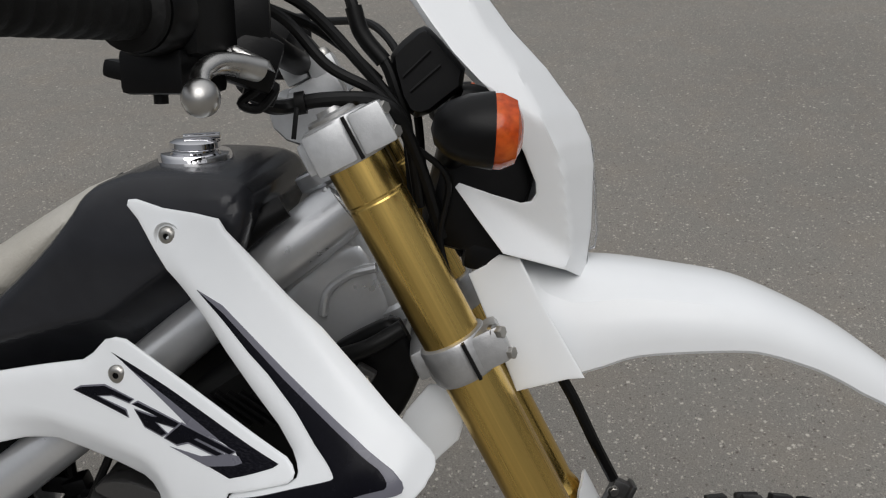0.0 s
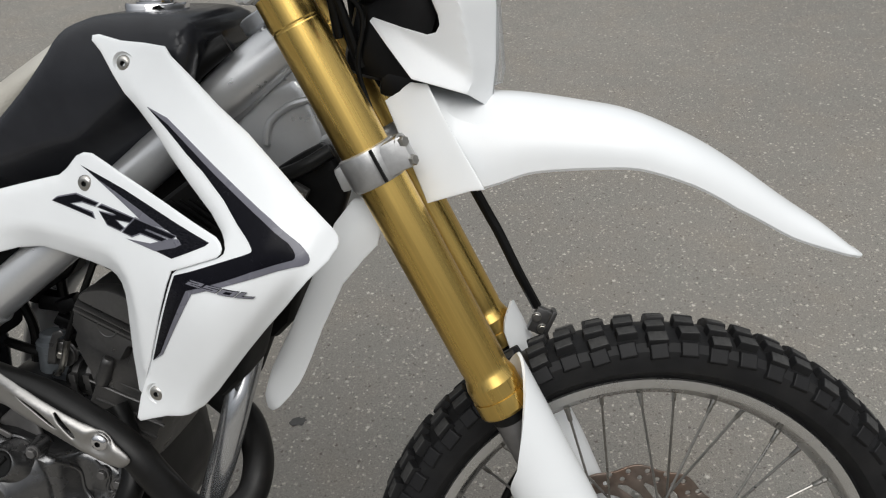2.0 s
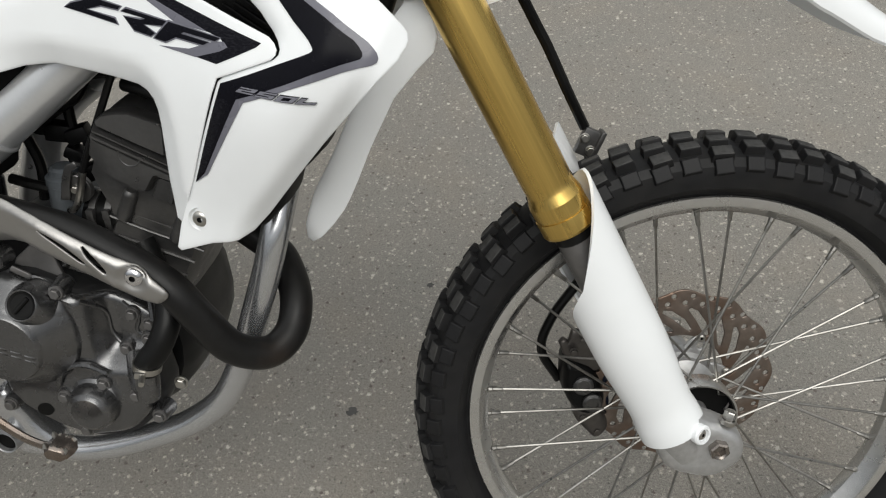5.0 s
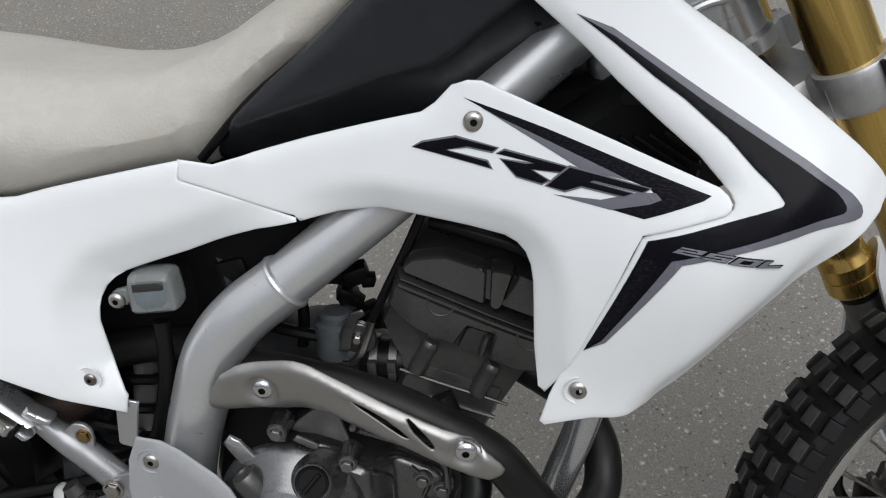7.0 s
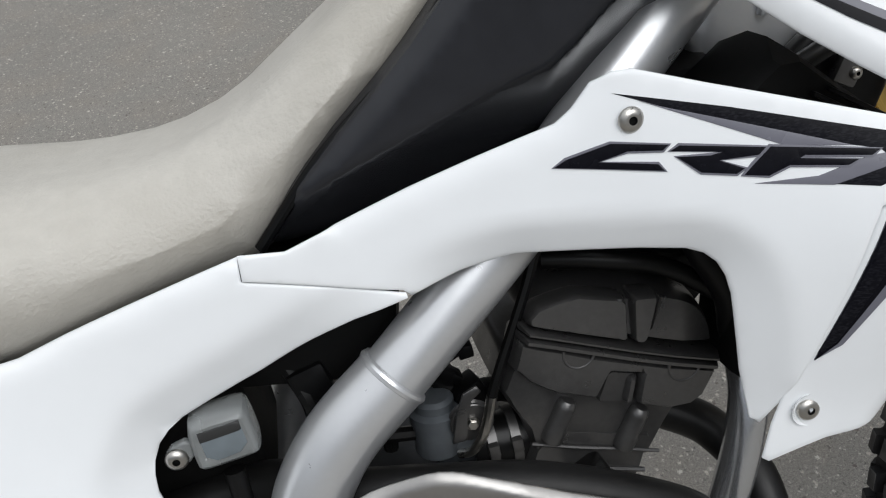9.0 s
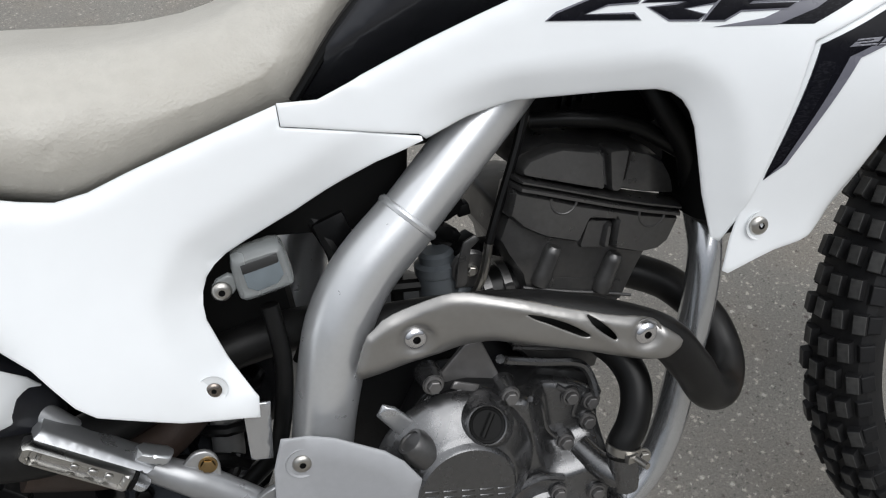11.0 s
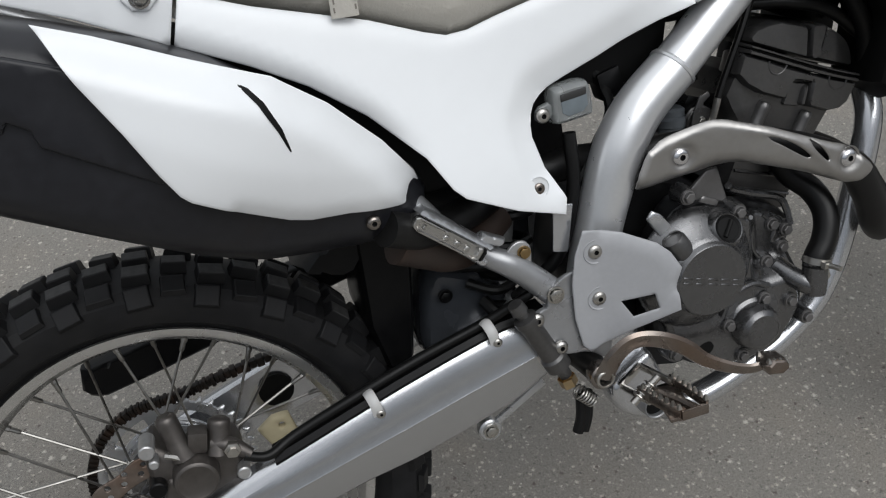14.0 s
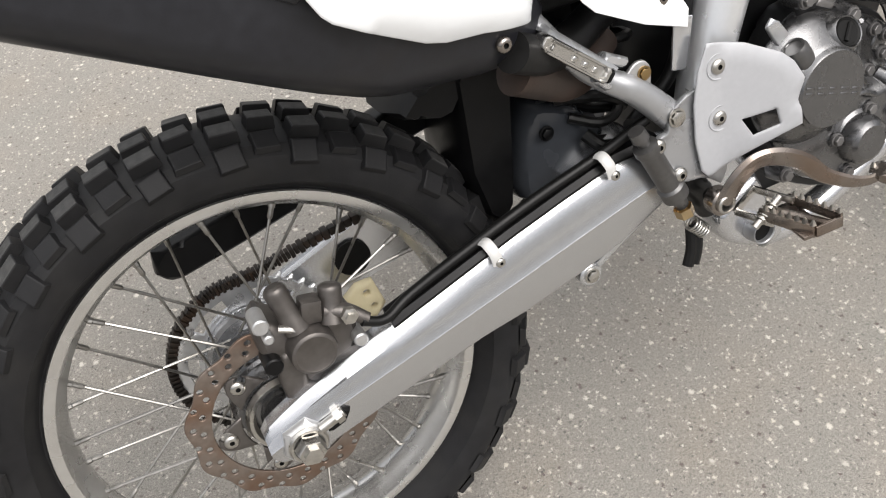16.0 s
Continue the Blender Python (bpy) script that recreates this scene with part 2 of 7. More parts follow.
def part(name, bm, material, parent, label="", at=None, sharp=35):
    """Links a bmesh as one mesh object under parent."""
    bmesh.ops.recalc_face_normals(bm, faces=bm.faces)
    me = bpy.data.meshes.new(name)
    bm.to_mesh(me)
    bm.free()
    me.materials.append(material)
    me.shade_smooth()
    me.set_sharp_from_angle(angle=radians(sharp))
    ob = new(name, me)
    ob.parent = parent
    if at is not None:
        ob.matrix_basis = at
    if label:
        tagged(ob, label)
    return ob


def again(ob, m, parent=None):
    """Another object on the same mesh."""
    c = bpy.data.objects.new(ob.name, ob.data)
    scene.collection.objects.link(c)
    c.parent, c.matrix_basis = parent or ob.parent, m
    return c


def chaikin(loop, n=1, k=0.22, closed=True):
    for _ in range(n):
        out = []
        m = len(loop)
        for i in range(m if closed else m - 1):
            a, b = np.array(loop[i], float), np.array(loop[(i + 1) % m], float)
            out += [a + (b - a) * k, b - (b - a) * k]
        loop = out if closed else [np.array(loop[0], float)] + out + [np.array(loop[-1], float)]
    return [tuple(p) for p in loop]


def densify(loop, step):
    out = []
    for i, a in enumerate(loop):
        a, b = np.array(a, float), np.array(loop[(i + 1) % len(loop)], float)
        k = max(1, int(np.ceil(np.linalg.norm(b - a) / step)))
        out += [a + (b - a) * j / k for j in range(k)]
    return np.array(out)


def seg_dist(p, loop):
    a, b = np.array(loop, float), np.roll(np.array(loop, float), -1, axis=0)
    d = b - a
    t = np.clip(((p[:, None] - a) * d).sum(-1) / np.maximum((d * d).sum(-1), 1e-12), 0, 1)
    return np.linalg.norm(p[:, None] - (a + t[..., None] * d), axis=-1).min(1)


def inside(p, loop):
    a = np.array(loop, float)
    b = np.roll(a, -1, axis=0)
    x, y = p[:, 0:1], p[:, 1:2]
    cr = ((a[:, 1] > y) != (b[:, 1] > y)) & (x < (b[:, 0] - a[:, 0]) * (y - a[:, 1]) / (b[:, 1] - a[:, 1] + 1e-15) + a[:, 0])
    return cr.sum(1) % 2 == 1


def level(f, x, z):
    return f(x, z) if callable(f) else np.full(np.shape(x), float(f))


def slab(bm, loop, front, back, roll=0.004, step=0.014, holes=(), q0=0.3, soft=0):
    """A solid between y = front(x, z) and y = back(x, z) inside an outline in x, z, with rounded rims of radius roll."""
    if soft:
        loop = chaikin(loop, soft)
    loops = [densify(loop, step * 0.7)] + [densify(h, step * 0.7) for h in holes]
    pts, edges = [], []
    for lp in loops:
        n0 = len(pts)
        pts += [tuple(q) for q in lp]
        edges += [(n0 + i, n0 + (i + 1) % len(lp)) for i in range(len(lp))]
    extra = []
    for lp in loops:
        nx = np.roll(lp, -1, axis=0) - np.roll(lp, 1, axis=0)
        nrm = np.stack([-nx[:, 1], nx[:, 0]], 1) / np.maximum(np.linalg.norm(nx, axis=1, keepdims=True), 1e-9)
        for f in ((0.12, 0.4, 1.0) if roll < 0.015 else (0.03, 0.08, 0.17, 0.3, 0.48, 0.72, 1.0)):
            for s in (1, -1):
                extra.append((lp + nrm * s * roll * f, roll * f * 0.85))
    lo, hi = loops[0].min(0), loops[0].max(0)
    gx, gz = np.meshgrid(np.arange(lo[0], hi[0], step), np.arange(lo[1], hi[1], step))
    gx = gx + (np.arange(gx.shape[0]) % 2)[:, None] * step / 2
    extra.append((np.stack([gx.ravel(), gz.ravel()], 1), max(roll * 1.3, step * 0.4)))

    def dist(p):
        return np.min([seg_dist(p, lp) for lp in loops], axis=0)

    def keep(p):
        ok = inside(p, loops[0])
        for lp in loops[1:]:
            ok &= ~inside(p, lp)
        return ok

    for p, need in extra:
        if len(p):
            p = p[keep(p)]
        if len(p):
            p = p[dist(p) >= need]
            pts += [tuple(q) for q in p]
    vs, _, fs, _, _, _ = delaunay_2d_cdt([Vector(q) for q in pts], edges, [], 0, 1e-7)
    v2 = np.array([tuple(v) for v in vs])
    tri = np.array([f for f in fs if len(f) == 3])
    tri = tri[keep(v2[tri].mean(1))]
    yf, yb = level(front, v2[:, 0], v2[:, 1]), level(back, v2[:, 0], v2[:, 1])
    mid = (yf + yb) / 2
    d = np.clip(dist(v2) / roll, 0, 1)
    q = q0 + (1 - q0) * np.sqrt(np.maximum(0, 1 - (1 - d) ** 2))
    a = [bm.verts.new((x, y, z)) for (x, z), y in zip(v2, mid + (yf - mid) * q)]
    b = [bm.verts.new((x, y, z)) for (x, z), y in zip(v2, mid + (yb - mid) * q)]
    used = {}
    for i, j, k in tri:
        bm.faces.new((a[i], a[j], a[k]))
        bm.faces.new((b[k], b[j], b[i]))
        for e in ((i, j), (j, k), (k, i)):
            used[e] = used.get(e, 0) + 1
    for (i, j) in used:
        if (j, i) not in used:
            bm.faces.new((a[j], a[i], b[i], b[j]))
    for v in a + b:
        if not v.link_faces:
            bm.verts.remove(v)
    return bm


def basis(axis):
    w = Vector(axis).normalized()
    u = w.orthogonal().normalized()
    return u, w.cross(u), w


def lathe(bm, prof, origin=(0, 0, 0), axis=(0, 1, 0), seg=32, close=False):
    """Turns a profile of (radius, height along the axis)."""
    u, v, w = basis(axis)
    o = Vector(origin)
    rings = []
    for r, h in prof:
        if r < 1e-6:
            rings.append([bm.verts.new(o + w * h)])
        else:
            rings.append([bm.verts.new(o + w * h + (u * math.cos(t) + v * math.sin(t)) * r) for t in (2 * math.pi * i / seg for i in range(seg))])
    pairs = list(zip(rings, rings[1:])) + ([(rings[-1], rings[0])] if close else [])
    for p, q in pairs:
        for i in range(seg):
            j = (i + 1) % seg
            f = [p[i % len(p)], p[j % len(p)], q[j % len(q)], q[i % len(q)]]
            f = list(dict.fromkeys(f))
            if len(f) > 2:
                bm.faces.new(f)
    return bm


def spline(pts, sub):
    p = [Vector(q) for q in pts]
    p = [p[0] * 2 - p[1]] + p + [p[-1] * 2 - p[-2]]
    out = []
    for i in range(1, len(p) - 2):
        for k in range(sub):
            t = k / sub
            out.append(0.5 * ((2 * p[i]) + (p[i + 1] - p[i - 1]) * t + (2 * p[i - 1] - 5 * p[i] + 4 * p[i + 1] - p[i + 2]) * t * t + (3 * p[i] - p[i - 1] - 3 * p[i + 1] + p[i + 2]) * t ** 3))
    return out + [p[-2]]


def tube(bm, pts, r, seg=12, sub=6, flat=1.0, cap=True, up=(0, 1, 0)):
    """A swept tube; r is a number or one radius per point; flat squeezes it across the direction up."""
    path = spline(pts, sub) if sub > 1 else [Vector(q) for q in pts]
    rs = [r] * len(path) if not isinstance(r, (list, tuple)) else [float(np.interp(i / max(1, sub), range(len(r)), r)) for i in range(len(path))]
    rings = []
    u = None
    for i, p in enumerate(path):
        t = (path[min(i + 1, len(path) - 1)] - path[max(i - 1, 0)]).normalized()
        if u is None:
            u = Vector(up) - t * t.dot(Vector(up))
            u = u.normalized() if u.length > 1e-3 else t.orthogonal().normalized()
        u = (u - t * t.dot(u)).normalized()
        v = t.cross(u)
        rings.append([bm.verts.new(p + (u * math.cos(a) * flat + v * math.sin(a)) * rs[i]) for a in (2 * math.pi * k / seg for k in range(seg))])
    for p, q in zip(rings, rings[1:]):
        for i in range(seg):
            bm.faces.new((p[i], p[(i + 1) % seg], q[(i + 1) % seg], q[i]))
    if cap:
        bm.faces.new(rings[0][::-1])
        bm.faces.new(rings[-1])
    return bm


def block(bm, m, sx, sy, sz, taper=0.8, bevel=0.0):
    """A block tapered towards its +z face."""
    r = bmesh.ops.create_cube(bm, size=1, matrix=m @ Matrix.Diagonal((sx, sy, sz, 1)))
    mi = m.inverted()
    for v in r["verts"]:
        q = mi @ v.co
        if q.z > 0:
            v.co = m @ Vector((q.x * taper, q.y * taper, q.z))
    if bevel:
        es = list({e for v in r["verts"] for e in v.link_edges})
        bmesh.ops.bevel(bm, geom=es, offset=bevel, segments=2, affect="EDGES", profile=0.6)
    return bm


def box(bm, c, s, rot=(0, 0, 0), bevel=0.002, taper=1.0):
    return block(bm, pose(*c, *rot), *s, taper=taper, bevel=bevel)


def cyl(bm, a, b, r, seg=20, chamfer=0.0, r2=None):
    a, b = Vector(a), Vector(b)
    h = (b - a).length
    r2 = r if r2 is None else r2
    c = chamfer
    prof = [(0, 0), (r - c, 0), (r, c), (r2, h - c), (r2 - c, h), (0, h)] if c else [(0, 0), (r, 0), (r2, h), (0, h)]
    return lathe(bm, prof, a, b - a, seg)


def circle(cx, cz, r, n=20, wave=0.0, waves=0, turn=0.0):
    return [(cx + (r + wave * math.cos(waves * t)) * math.cos(t + turn), cz + (r + wave * math.cos(waves * t)) * math.sin(t + turn)) for t in (2 * math.pi * i / n for i in range(n))]


BM = bmesh.new
RIGHT = (0, -1, 0)


def bolt(parent, p, n=RIGHT, r=0.008, h=0.005, material=None, hexed=False, label=""):
    """A socket-head or hexagon flange bolt, as a part of its own."""
    bm = BM()
    if hexed:
        lathe(bm, [(0, 0), (r, 0), (r, h * 0.3), (r * 0.78, h * 0.35)], p, n, 18)
        lathe(bm, [(r * 0.76, h * 0.2), (r * 0.76, h * 0.92), (r * 0.66, h), (0, h)], p, n, 6)
    else:
        lathe(bm, [(r, 0), (r, h * 0.30), (r * 0.92, h * 0.55), (r * 0.72, h * 0.88), (r * 0.45, h), (r * 0.33, h * 0.98), (r * 0.31, h * 0.4), (0, h * 0.35)], p, n, 20)
    ob = part("bolt", bm, material or STEEL, parent, label)
    if not hexed:
        # the shade inside the socket is painted on in near-black
        ob.data.materials.append(DARK)
        d, o = Vector(n).normalized(), Vector(p)
        for f in ob.data.polygons:
            q = f.center - o
            f.material_index = int((q - d * q.dot(d)).length < r * 0.325)
    return ob


def soft_surface(knots):
    """A thin-plate surface y(x, z) through a few shaping knots (x, z, y)."""
    k = np.array(knots, float)
    n = len(k)
    d = np.linalg.norm(k[:, None, :2] - k[None, :, :2], axis=2)
    phi = lambda r: np.where(r > 0, r * r * np.log(r + 1e-12), 0)
    p = np.c_[np.ones(n), k[:, :2]]
    w = np.linalg.solve(np.block([[phi(d) + np.eye(n) * 2e-4, p], [p.T, np.zeros((3, 3))]]), np.r_[k[:, 2], 0, 0, 0])

    def f(x, z):
        x, z = np.asarray(x, float), np.asarray(z, float)
        r = np.hypot(x[..., None] - k[:, 0], z[..., None] - k[:, 1])
        return (phi(r) * w[:n]).sum(-1) + w[n] + w[n + 1] * x + w[n + 2] * z
    return f


def lift(f, d):
    return lambda x, z: f(x, z) + d


def mirrored(f):
    return lambda x, z: -f(x, z)


def ramp01(v):
    v = np.clip(v, 0, 1)
    return v * v * (3 - 2 * v)


def soft_max(v, k):
    """max(0, v) with a rounded corner of about the size k."""
    return 0.5 * (v + np.sqrt(v * v + k * k))


def line_side(x, z, a, b):
    """Signed distance from the line a to b, positive above it."""
    dx, dz = b[0] - a[0], b[1] - a[1]
    return ((z - a[1]) * dx - (x - a[0]) * dz) / math.hypot(dx, dz)


def open_dist(x, z, chain):
    p = np.stack([np.ravel(x), np.ravel(z)], 1)
    c = np.array(chain, float)
    a, d = c[:-1], c[1:] - c[:-1]
    t = np.clip(((p[:, None] - a) * d).sum(-1) / (d * d).sum(-1), 0, 1)
    return np.linalg.norm(p[:, None] - (a + t[..., None] * d), axis=-1).min(1).reshape(np.shape(x))


def grow(loop, d):
    """An outline moved outwards by d along its normals."""
    p = np.array(loop, float)
    area = np.sum(p[:, 0] * np.roll(p[:, 1], -1) - np.roll(p[:, 0], -1) * p[:, 1])
    a, b = p - np.roll(p, 1, axis=0), np.roll(p, -1, axis=0) - p
    na = np.stack([a[:, 1], -a[:, 0]], 1) / np.maximum(np.linalg.norm(a, axis=1, keepdims=True), 1e-9)
    nb = np.stack([b[:, 1], -b[:, 0]], 1) / np.maximum(np.linalg.norm(b, axis=1, keepdims=True), 1e-9)
    n = na + nb
    n /= np.maximum((n * na).sum(1, keepdims=True), 0.6)
    return [tuple(q) for q in p + n * d * (1 if area > 0 else -1)]

# ---- ground ----
bm = BM()
R = 400.0
bmesh.ops.create_grid(bm, x_segments=8, y_segments=8, size=R)
ground = part("ground", bm, ASPHALT, None)
tagged(ground, "worn grey asphalt with light stone chips", "ground", kind="structure")
bm = BM()
box(bm, (-2.2, 5.22, 0.0025), (0.10, 2.5, 0.003), (0, 0, 13), bevel=0.0)
tagged(part("road_marking", bm, LINE, None), "faded white painted line on the asphalt", "road marking", kind="structure")
# dark stains on the asphalt
for x, y, r in ((0.745, 0.622, 0.020), (0.923, 0.277, 0.012), (1.02, 0.597, 0.010)):
    rnd = random.Random(int(x * 1000))
    bm = BM()
    ring = [(x + r * k * math.cos(a), y + r * k * 0.8 * math.sin(a)) for a, k in ((2 * math.pi * i / 18, rnd.uniform(0.5, 1.15)) for i in range(18))]
    top = [bm.verts.new((a, b, 0.0012)) for a, b in chaikin(ring, 1)]
    bm.faces.new(top)
    tagged(part("oil_stain", bm, STAIN, None), "small dark oil stain on the asphalt", "stain", kind="structure")

# ---- the motorcycle: x forward from the rear axle, y to its left, z up; it leans on its left side ----
bike = new("motorcycle")
bike.matrix_basis = pose(0, 0, -0.008, -14.681, 0, 0)
tagged(bike, "white dual-sport motorcycle with gold forks, leaning, parked on asphalt", "motorcycle")
HEAD = Vector((1.03, -0.012, 1.0))
STEER = Matrix.Translation(HEAD) @ Matrix.Rotation(radians(10.8), 4, Vector((-math.sin(radians(27.5)), 0, math.cos(radians(27.5))))) @ Matrix.Translation(-HEAD)
MID = -0.0127  # the steered half's own middle plane
FRONT_AXLE, REAR_AXLE = Vector((1.4457, MID, 0.3485)), Vector((0, 0, 0.322))


def wheel(name, c, rim_r, rim_w, tyre_r, tyre_w, at, tread, knob, phase, hub_r, hub_w):
    """A spoked wheel lying round c with its axle along y."""
    root = new(name)
    root.parent = bike
    root.matrix_basis = (at or Matrix()) @ Matrix.Translation(c)
    o, w = (0, 0, 0), rim_w / 2
    bm = BM()
    prof = [(rim_r - 0.001, -w), (rim_r, -w + 0.003), (rim_r - 0.004, -w + 0.005), (rim_r - 0.009, -w + 0.007), (rim_r - 0.012, -w * 0.4), (rim_r - 0.016, 0)]
    prof = prof + [(r, -h) for r, h in prof[-2::-1]]
    inner = [(rim_r - 0.010, w), (rim_r - 0.0125, w - 0.001), (rim_r - 0.0175, w * 0.55), (rim_r - 0.0245, w * 0.3), (rim_r - 0.0255, 0), (rim_r - 0.0245, -w * 0.3), (rim_r - 0.0175, -w * 0.55), (rim_r - 0.0125, -w + 0.001), (rim_r - 0.010, -w)]
    lathe(bm, prof + inner, o, seg=144, close=True)
    part("rim", bm, RIM, root, "silver aluminium rim")
    # tyre carcass
    bm = BM()
    tw, br = tyre_w / 2, tyre_r - knob
    h = br - rim_r
    sec = [(rim_r - 0.006, w - 0.008), (rim_r + 0.003, w - 0.004), (rim_r + 0.007, w + 0.002), (rim_r + h * 0.25, tw * 0.88), (rim_r + h * 0.5, tw * 0.98), (rim_r + h * 0.7, tw * 0.96), (rim_r + h * 0.85, tw * 0.82), (rim_r + h * 0.95, tw * 0.5), (br, 0)]
    lathe(bm, sec + [(r, -y) for r, y in sec[-2::-1]], o, seg=120, close=True)
    part("tyre", bm, RUBBER, root, "black rubber tyre carcass", sharp=28)
    # tread blocks in staggered rings across the crown; the near half block by block, the far half joined
    carcass = [(br, 0.0), (rim_r + h * 0.95, tw * 0.5), (rim_r + h * 0.85, tw * 0.82), (rim_r + h * 0.7, tw * 0.96), (rim_r + h * 0.5, tw * 0.98)]
    arc = np.concatenate([[0], np.cumsum([math.hypot(q[0] - p[0], q[1] - p[1]) for p, q in zip(carcass, carcass[1:])])])
    rnd = random.Random(3)
    rings, even, odd, length, wide = tread
    me = bpy.data.meshes.new("tread_block")
    bm = BM()
    lv = [[bm.verts.new((sx * a, sy * b, z)) for sx, sy in ((-1, -1), (1, -1), (1, 1), (-1, 1))] for a, b, z in ((length * 0.56, wide * 0.58, -0.004), (length * 0.50, wide * 0.51, knob - 0.0018), (length * 0.475, wide * 0.475, knob - 0.0006), (length * 0.43, wide * 0.43, knob))]
    for p, q in zip(lv, lv[1:]):
        for k in range(4):
            bm.faces.new((p[k], p[(k + 1) % 4], q[(k + 1) % 4], q[k]))
    bm.faces.new(lv[-1]).material_index = 1
    for f in list(bm.faces)[8:12]:
        f.material_index = 1
    bm.to_mesh(me)
    me.materials.append(RUBBER)
    me.materials.append(KNOB)
    # shoulder blocks get no pale top: they face away from the sky
    dark_me = me.copy()
    for f in dark_me.polygons:
        f.material_index = 0
    far = BM()
    for i in range(rings):
        for u in (even if i % 2 == 0 else odd):
            for side in (-1, 1):
                if u == 0 and side > 0:
                    continue
                a = (i + (0.12 if side > 0 else 0.0)) * 2 * math.pi / rings + rnd.uniform(-0.006, 0.006)
                r0, y0 = float(np.interp(u, arc, [q[0] for q in carcass])), float(np.interp(u, arc, [q[1] for q in carcass]))
                e = 0.006
                dr = float(np.interp(u + e, arc, [q[0] for q in carcass]) - np.interp(u - e if u else 0, arc, [q[0] for q in carcass]))
                dy = float(np.interp(u + e, arc, [q[1] for q in carcass]) - np.interp(u - e if u else 0, arc, [q[1] for q in carcass]))
                lean_out = math.atan2(-dr, dy)
                edge = u > arc[-1] * 0.62
                m = Matrix.Rotation(a, 4, "Y") @ Matrix.Translation((0, side * y0, r0)) @ Matrix.Rotation(-side * lean_out, 4, "X")
                m = m @ pose(0, 0, 0, 0, 0, rnd.uniform(-3, 3) - side * (4 if u else 0)) @ Matrix.Diagonal((rnd.uniform(0.94, 1.05) * (0.9 if edge else 1), rnd.uniform(0.95, 1.04) * (1.15 if edge else 1), 0.42 if edge else 1, 1))
                if side < 0:
                    ob = new("tread_block", dark_me if edge else me)
                    ob.parent, ob.matrix_basis = root, m
                else:
                    n0 = len(far.verts)
                    far.from_mesh(dark_me if edge else me)
                    far.verts.ensure_lookup_table()
                    for v in far.verts[n0:]:
                        v.co = m @ v.co
    fm = bpy.data.meshes.new("far_tread")
    far.to_mesh(fm)
    far.free()
    fm.materials.append(RUBBER)
    fm.materials.append(KNOB)
    ft = new("far_tread", fm)
    ft.parent = root
    tagged(ft, "worn knobbly tread blocks", kind="stuff")
    # spokes and nipples
    n = 36
    for i in range(n):
        a = 2 * math.pi * (i + phase) / n
        side, lead = (-1 if i % 2 else 1), (1 if (i // 2) % 2 else -1)
        b = a + lead * radians(52)
        p = Vector((math.cos(a) * (rim_r - 0.026), side * 0.007, math.sin(a) * (rim_r - 0.026)))
        q = Vector((math.cos(b) * hub_r, side * hub_w, math.sin(b) * hub_r))
        d = (q - p).normalized()
        bm = BM()
        tube(bm, [p, q], 0.0017, 6, 1)
        part("spoke", bm, SPOKE, root)
        bm = BM()
        lathe(bm, [(0, -0.003), (0.0038, -0.002), (0.0038, 0.003), (0.003, 0.004), (0.003, 0.014), (0.002, 0.016)], p, d, 8)
        part("spoke_nipple", bm, SPOKE, root)
    return root


front = wheel("front_wheel", FRONT_AXLE, 0.2825, 0.050, 0.350, 0.088, STEER, (60, (0.012, 0.034, 0.0475), (0.0, 0.0235, 0.0445), 0.0222, 0.0140), 0.0095, 0.3, 0.036, 0.030)
rear = wheel("rear_wheel", REAR_AXLE, 0.2462, 0.068, 0.3265, 0.124, None, (50, (0.017, 0.050), (0.0, 0.034, 0.062), 0.0275, 0.0190), 0.013, 0.25, 0.050, 0.034)


def rotor(parent, y, r, inner, waves, holes, slots, label, bolts):
    """A wavy drilled disc, slotted inside its drilled band, on a scalloped carrier."""
    bm = BM()
    hs = [circle(0, 0, inner, 60)]
    for k in range(holes):
        a = 2 * math.pi * k / holes
        for rr, da in ((r - 0.009, 0), (r - 0.019, 0.08)):
            hs.append(circle(rr * math.cos(a + da), rr * math.sin(a + da), 0.0036, 8))
    for k in range(slots):
        a = 2 * math.pi * k / slots
        q0, q1 = inner + 0.006, r - 0.026
        lp = []
        for u, wd in ((0, 0.0), (0.08, 0.050), (0.5, 0.085), (0.9, 0.075), (1, 0.0), (0.9, -0.075), (0.5, -0.085), (0.08, -0.050)):
            rr, aa = q0 + (q1 - q0) * u, a + 0.42 * u + wd * 0.085 / (q0 + (q1 - q0) * u)
            lp.append((rr * math.cos(aa), rr * math.sin(aa)))
        hs.append(lp)
    slab(bm, circle(0, 0, r - 0.003, waves * 14, 0.003, waves), y - 0.002, y + 0.002, 0.0012, 0.014, hs)
    disc = part("brake_disc", bm, DISC, parent, label)
    bm = BM()
    lobes = 6
    hs = [circle(0, 0, inner * 0.62, 30)] + [circle(inner * 0.86 * math.cos(2 * math.pi * k / lobes), inner * 0.86 * math.sin(2 * math.pi * k / lobes), inner * 0.08, 12) for k in range(lobes)]
    slab(bm, circle(0, 0, inner * (0.84 if slots else 0.80), lobes * 12, inner * (0.24 if slots else 0.20), lobes, 0.1), y - 0.004, y + 0.001, 0.0015, 0.012, hs)
    part("disc_carrier", bm, CAST if slots else CALIPER, disc, "scalloped disc carrier")
    for k in range(lobes):
        a = 2 * math.pi * k / lobes
        bolt(disc, (bolts * math.cos(a + 0.1), y - 0.004, bolts * math.sin(a + 0.1)), RIGHT, 0.0085 if not slots else 0.006, 0.004)


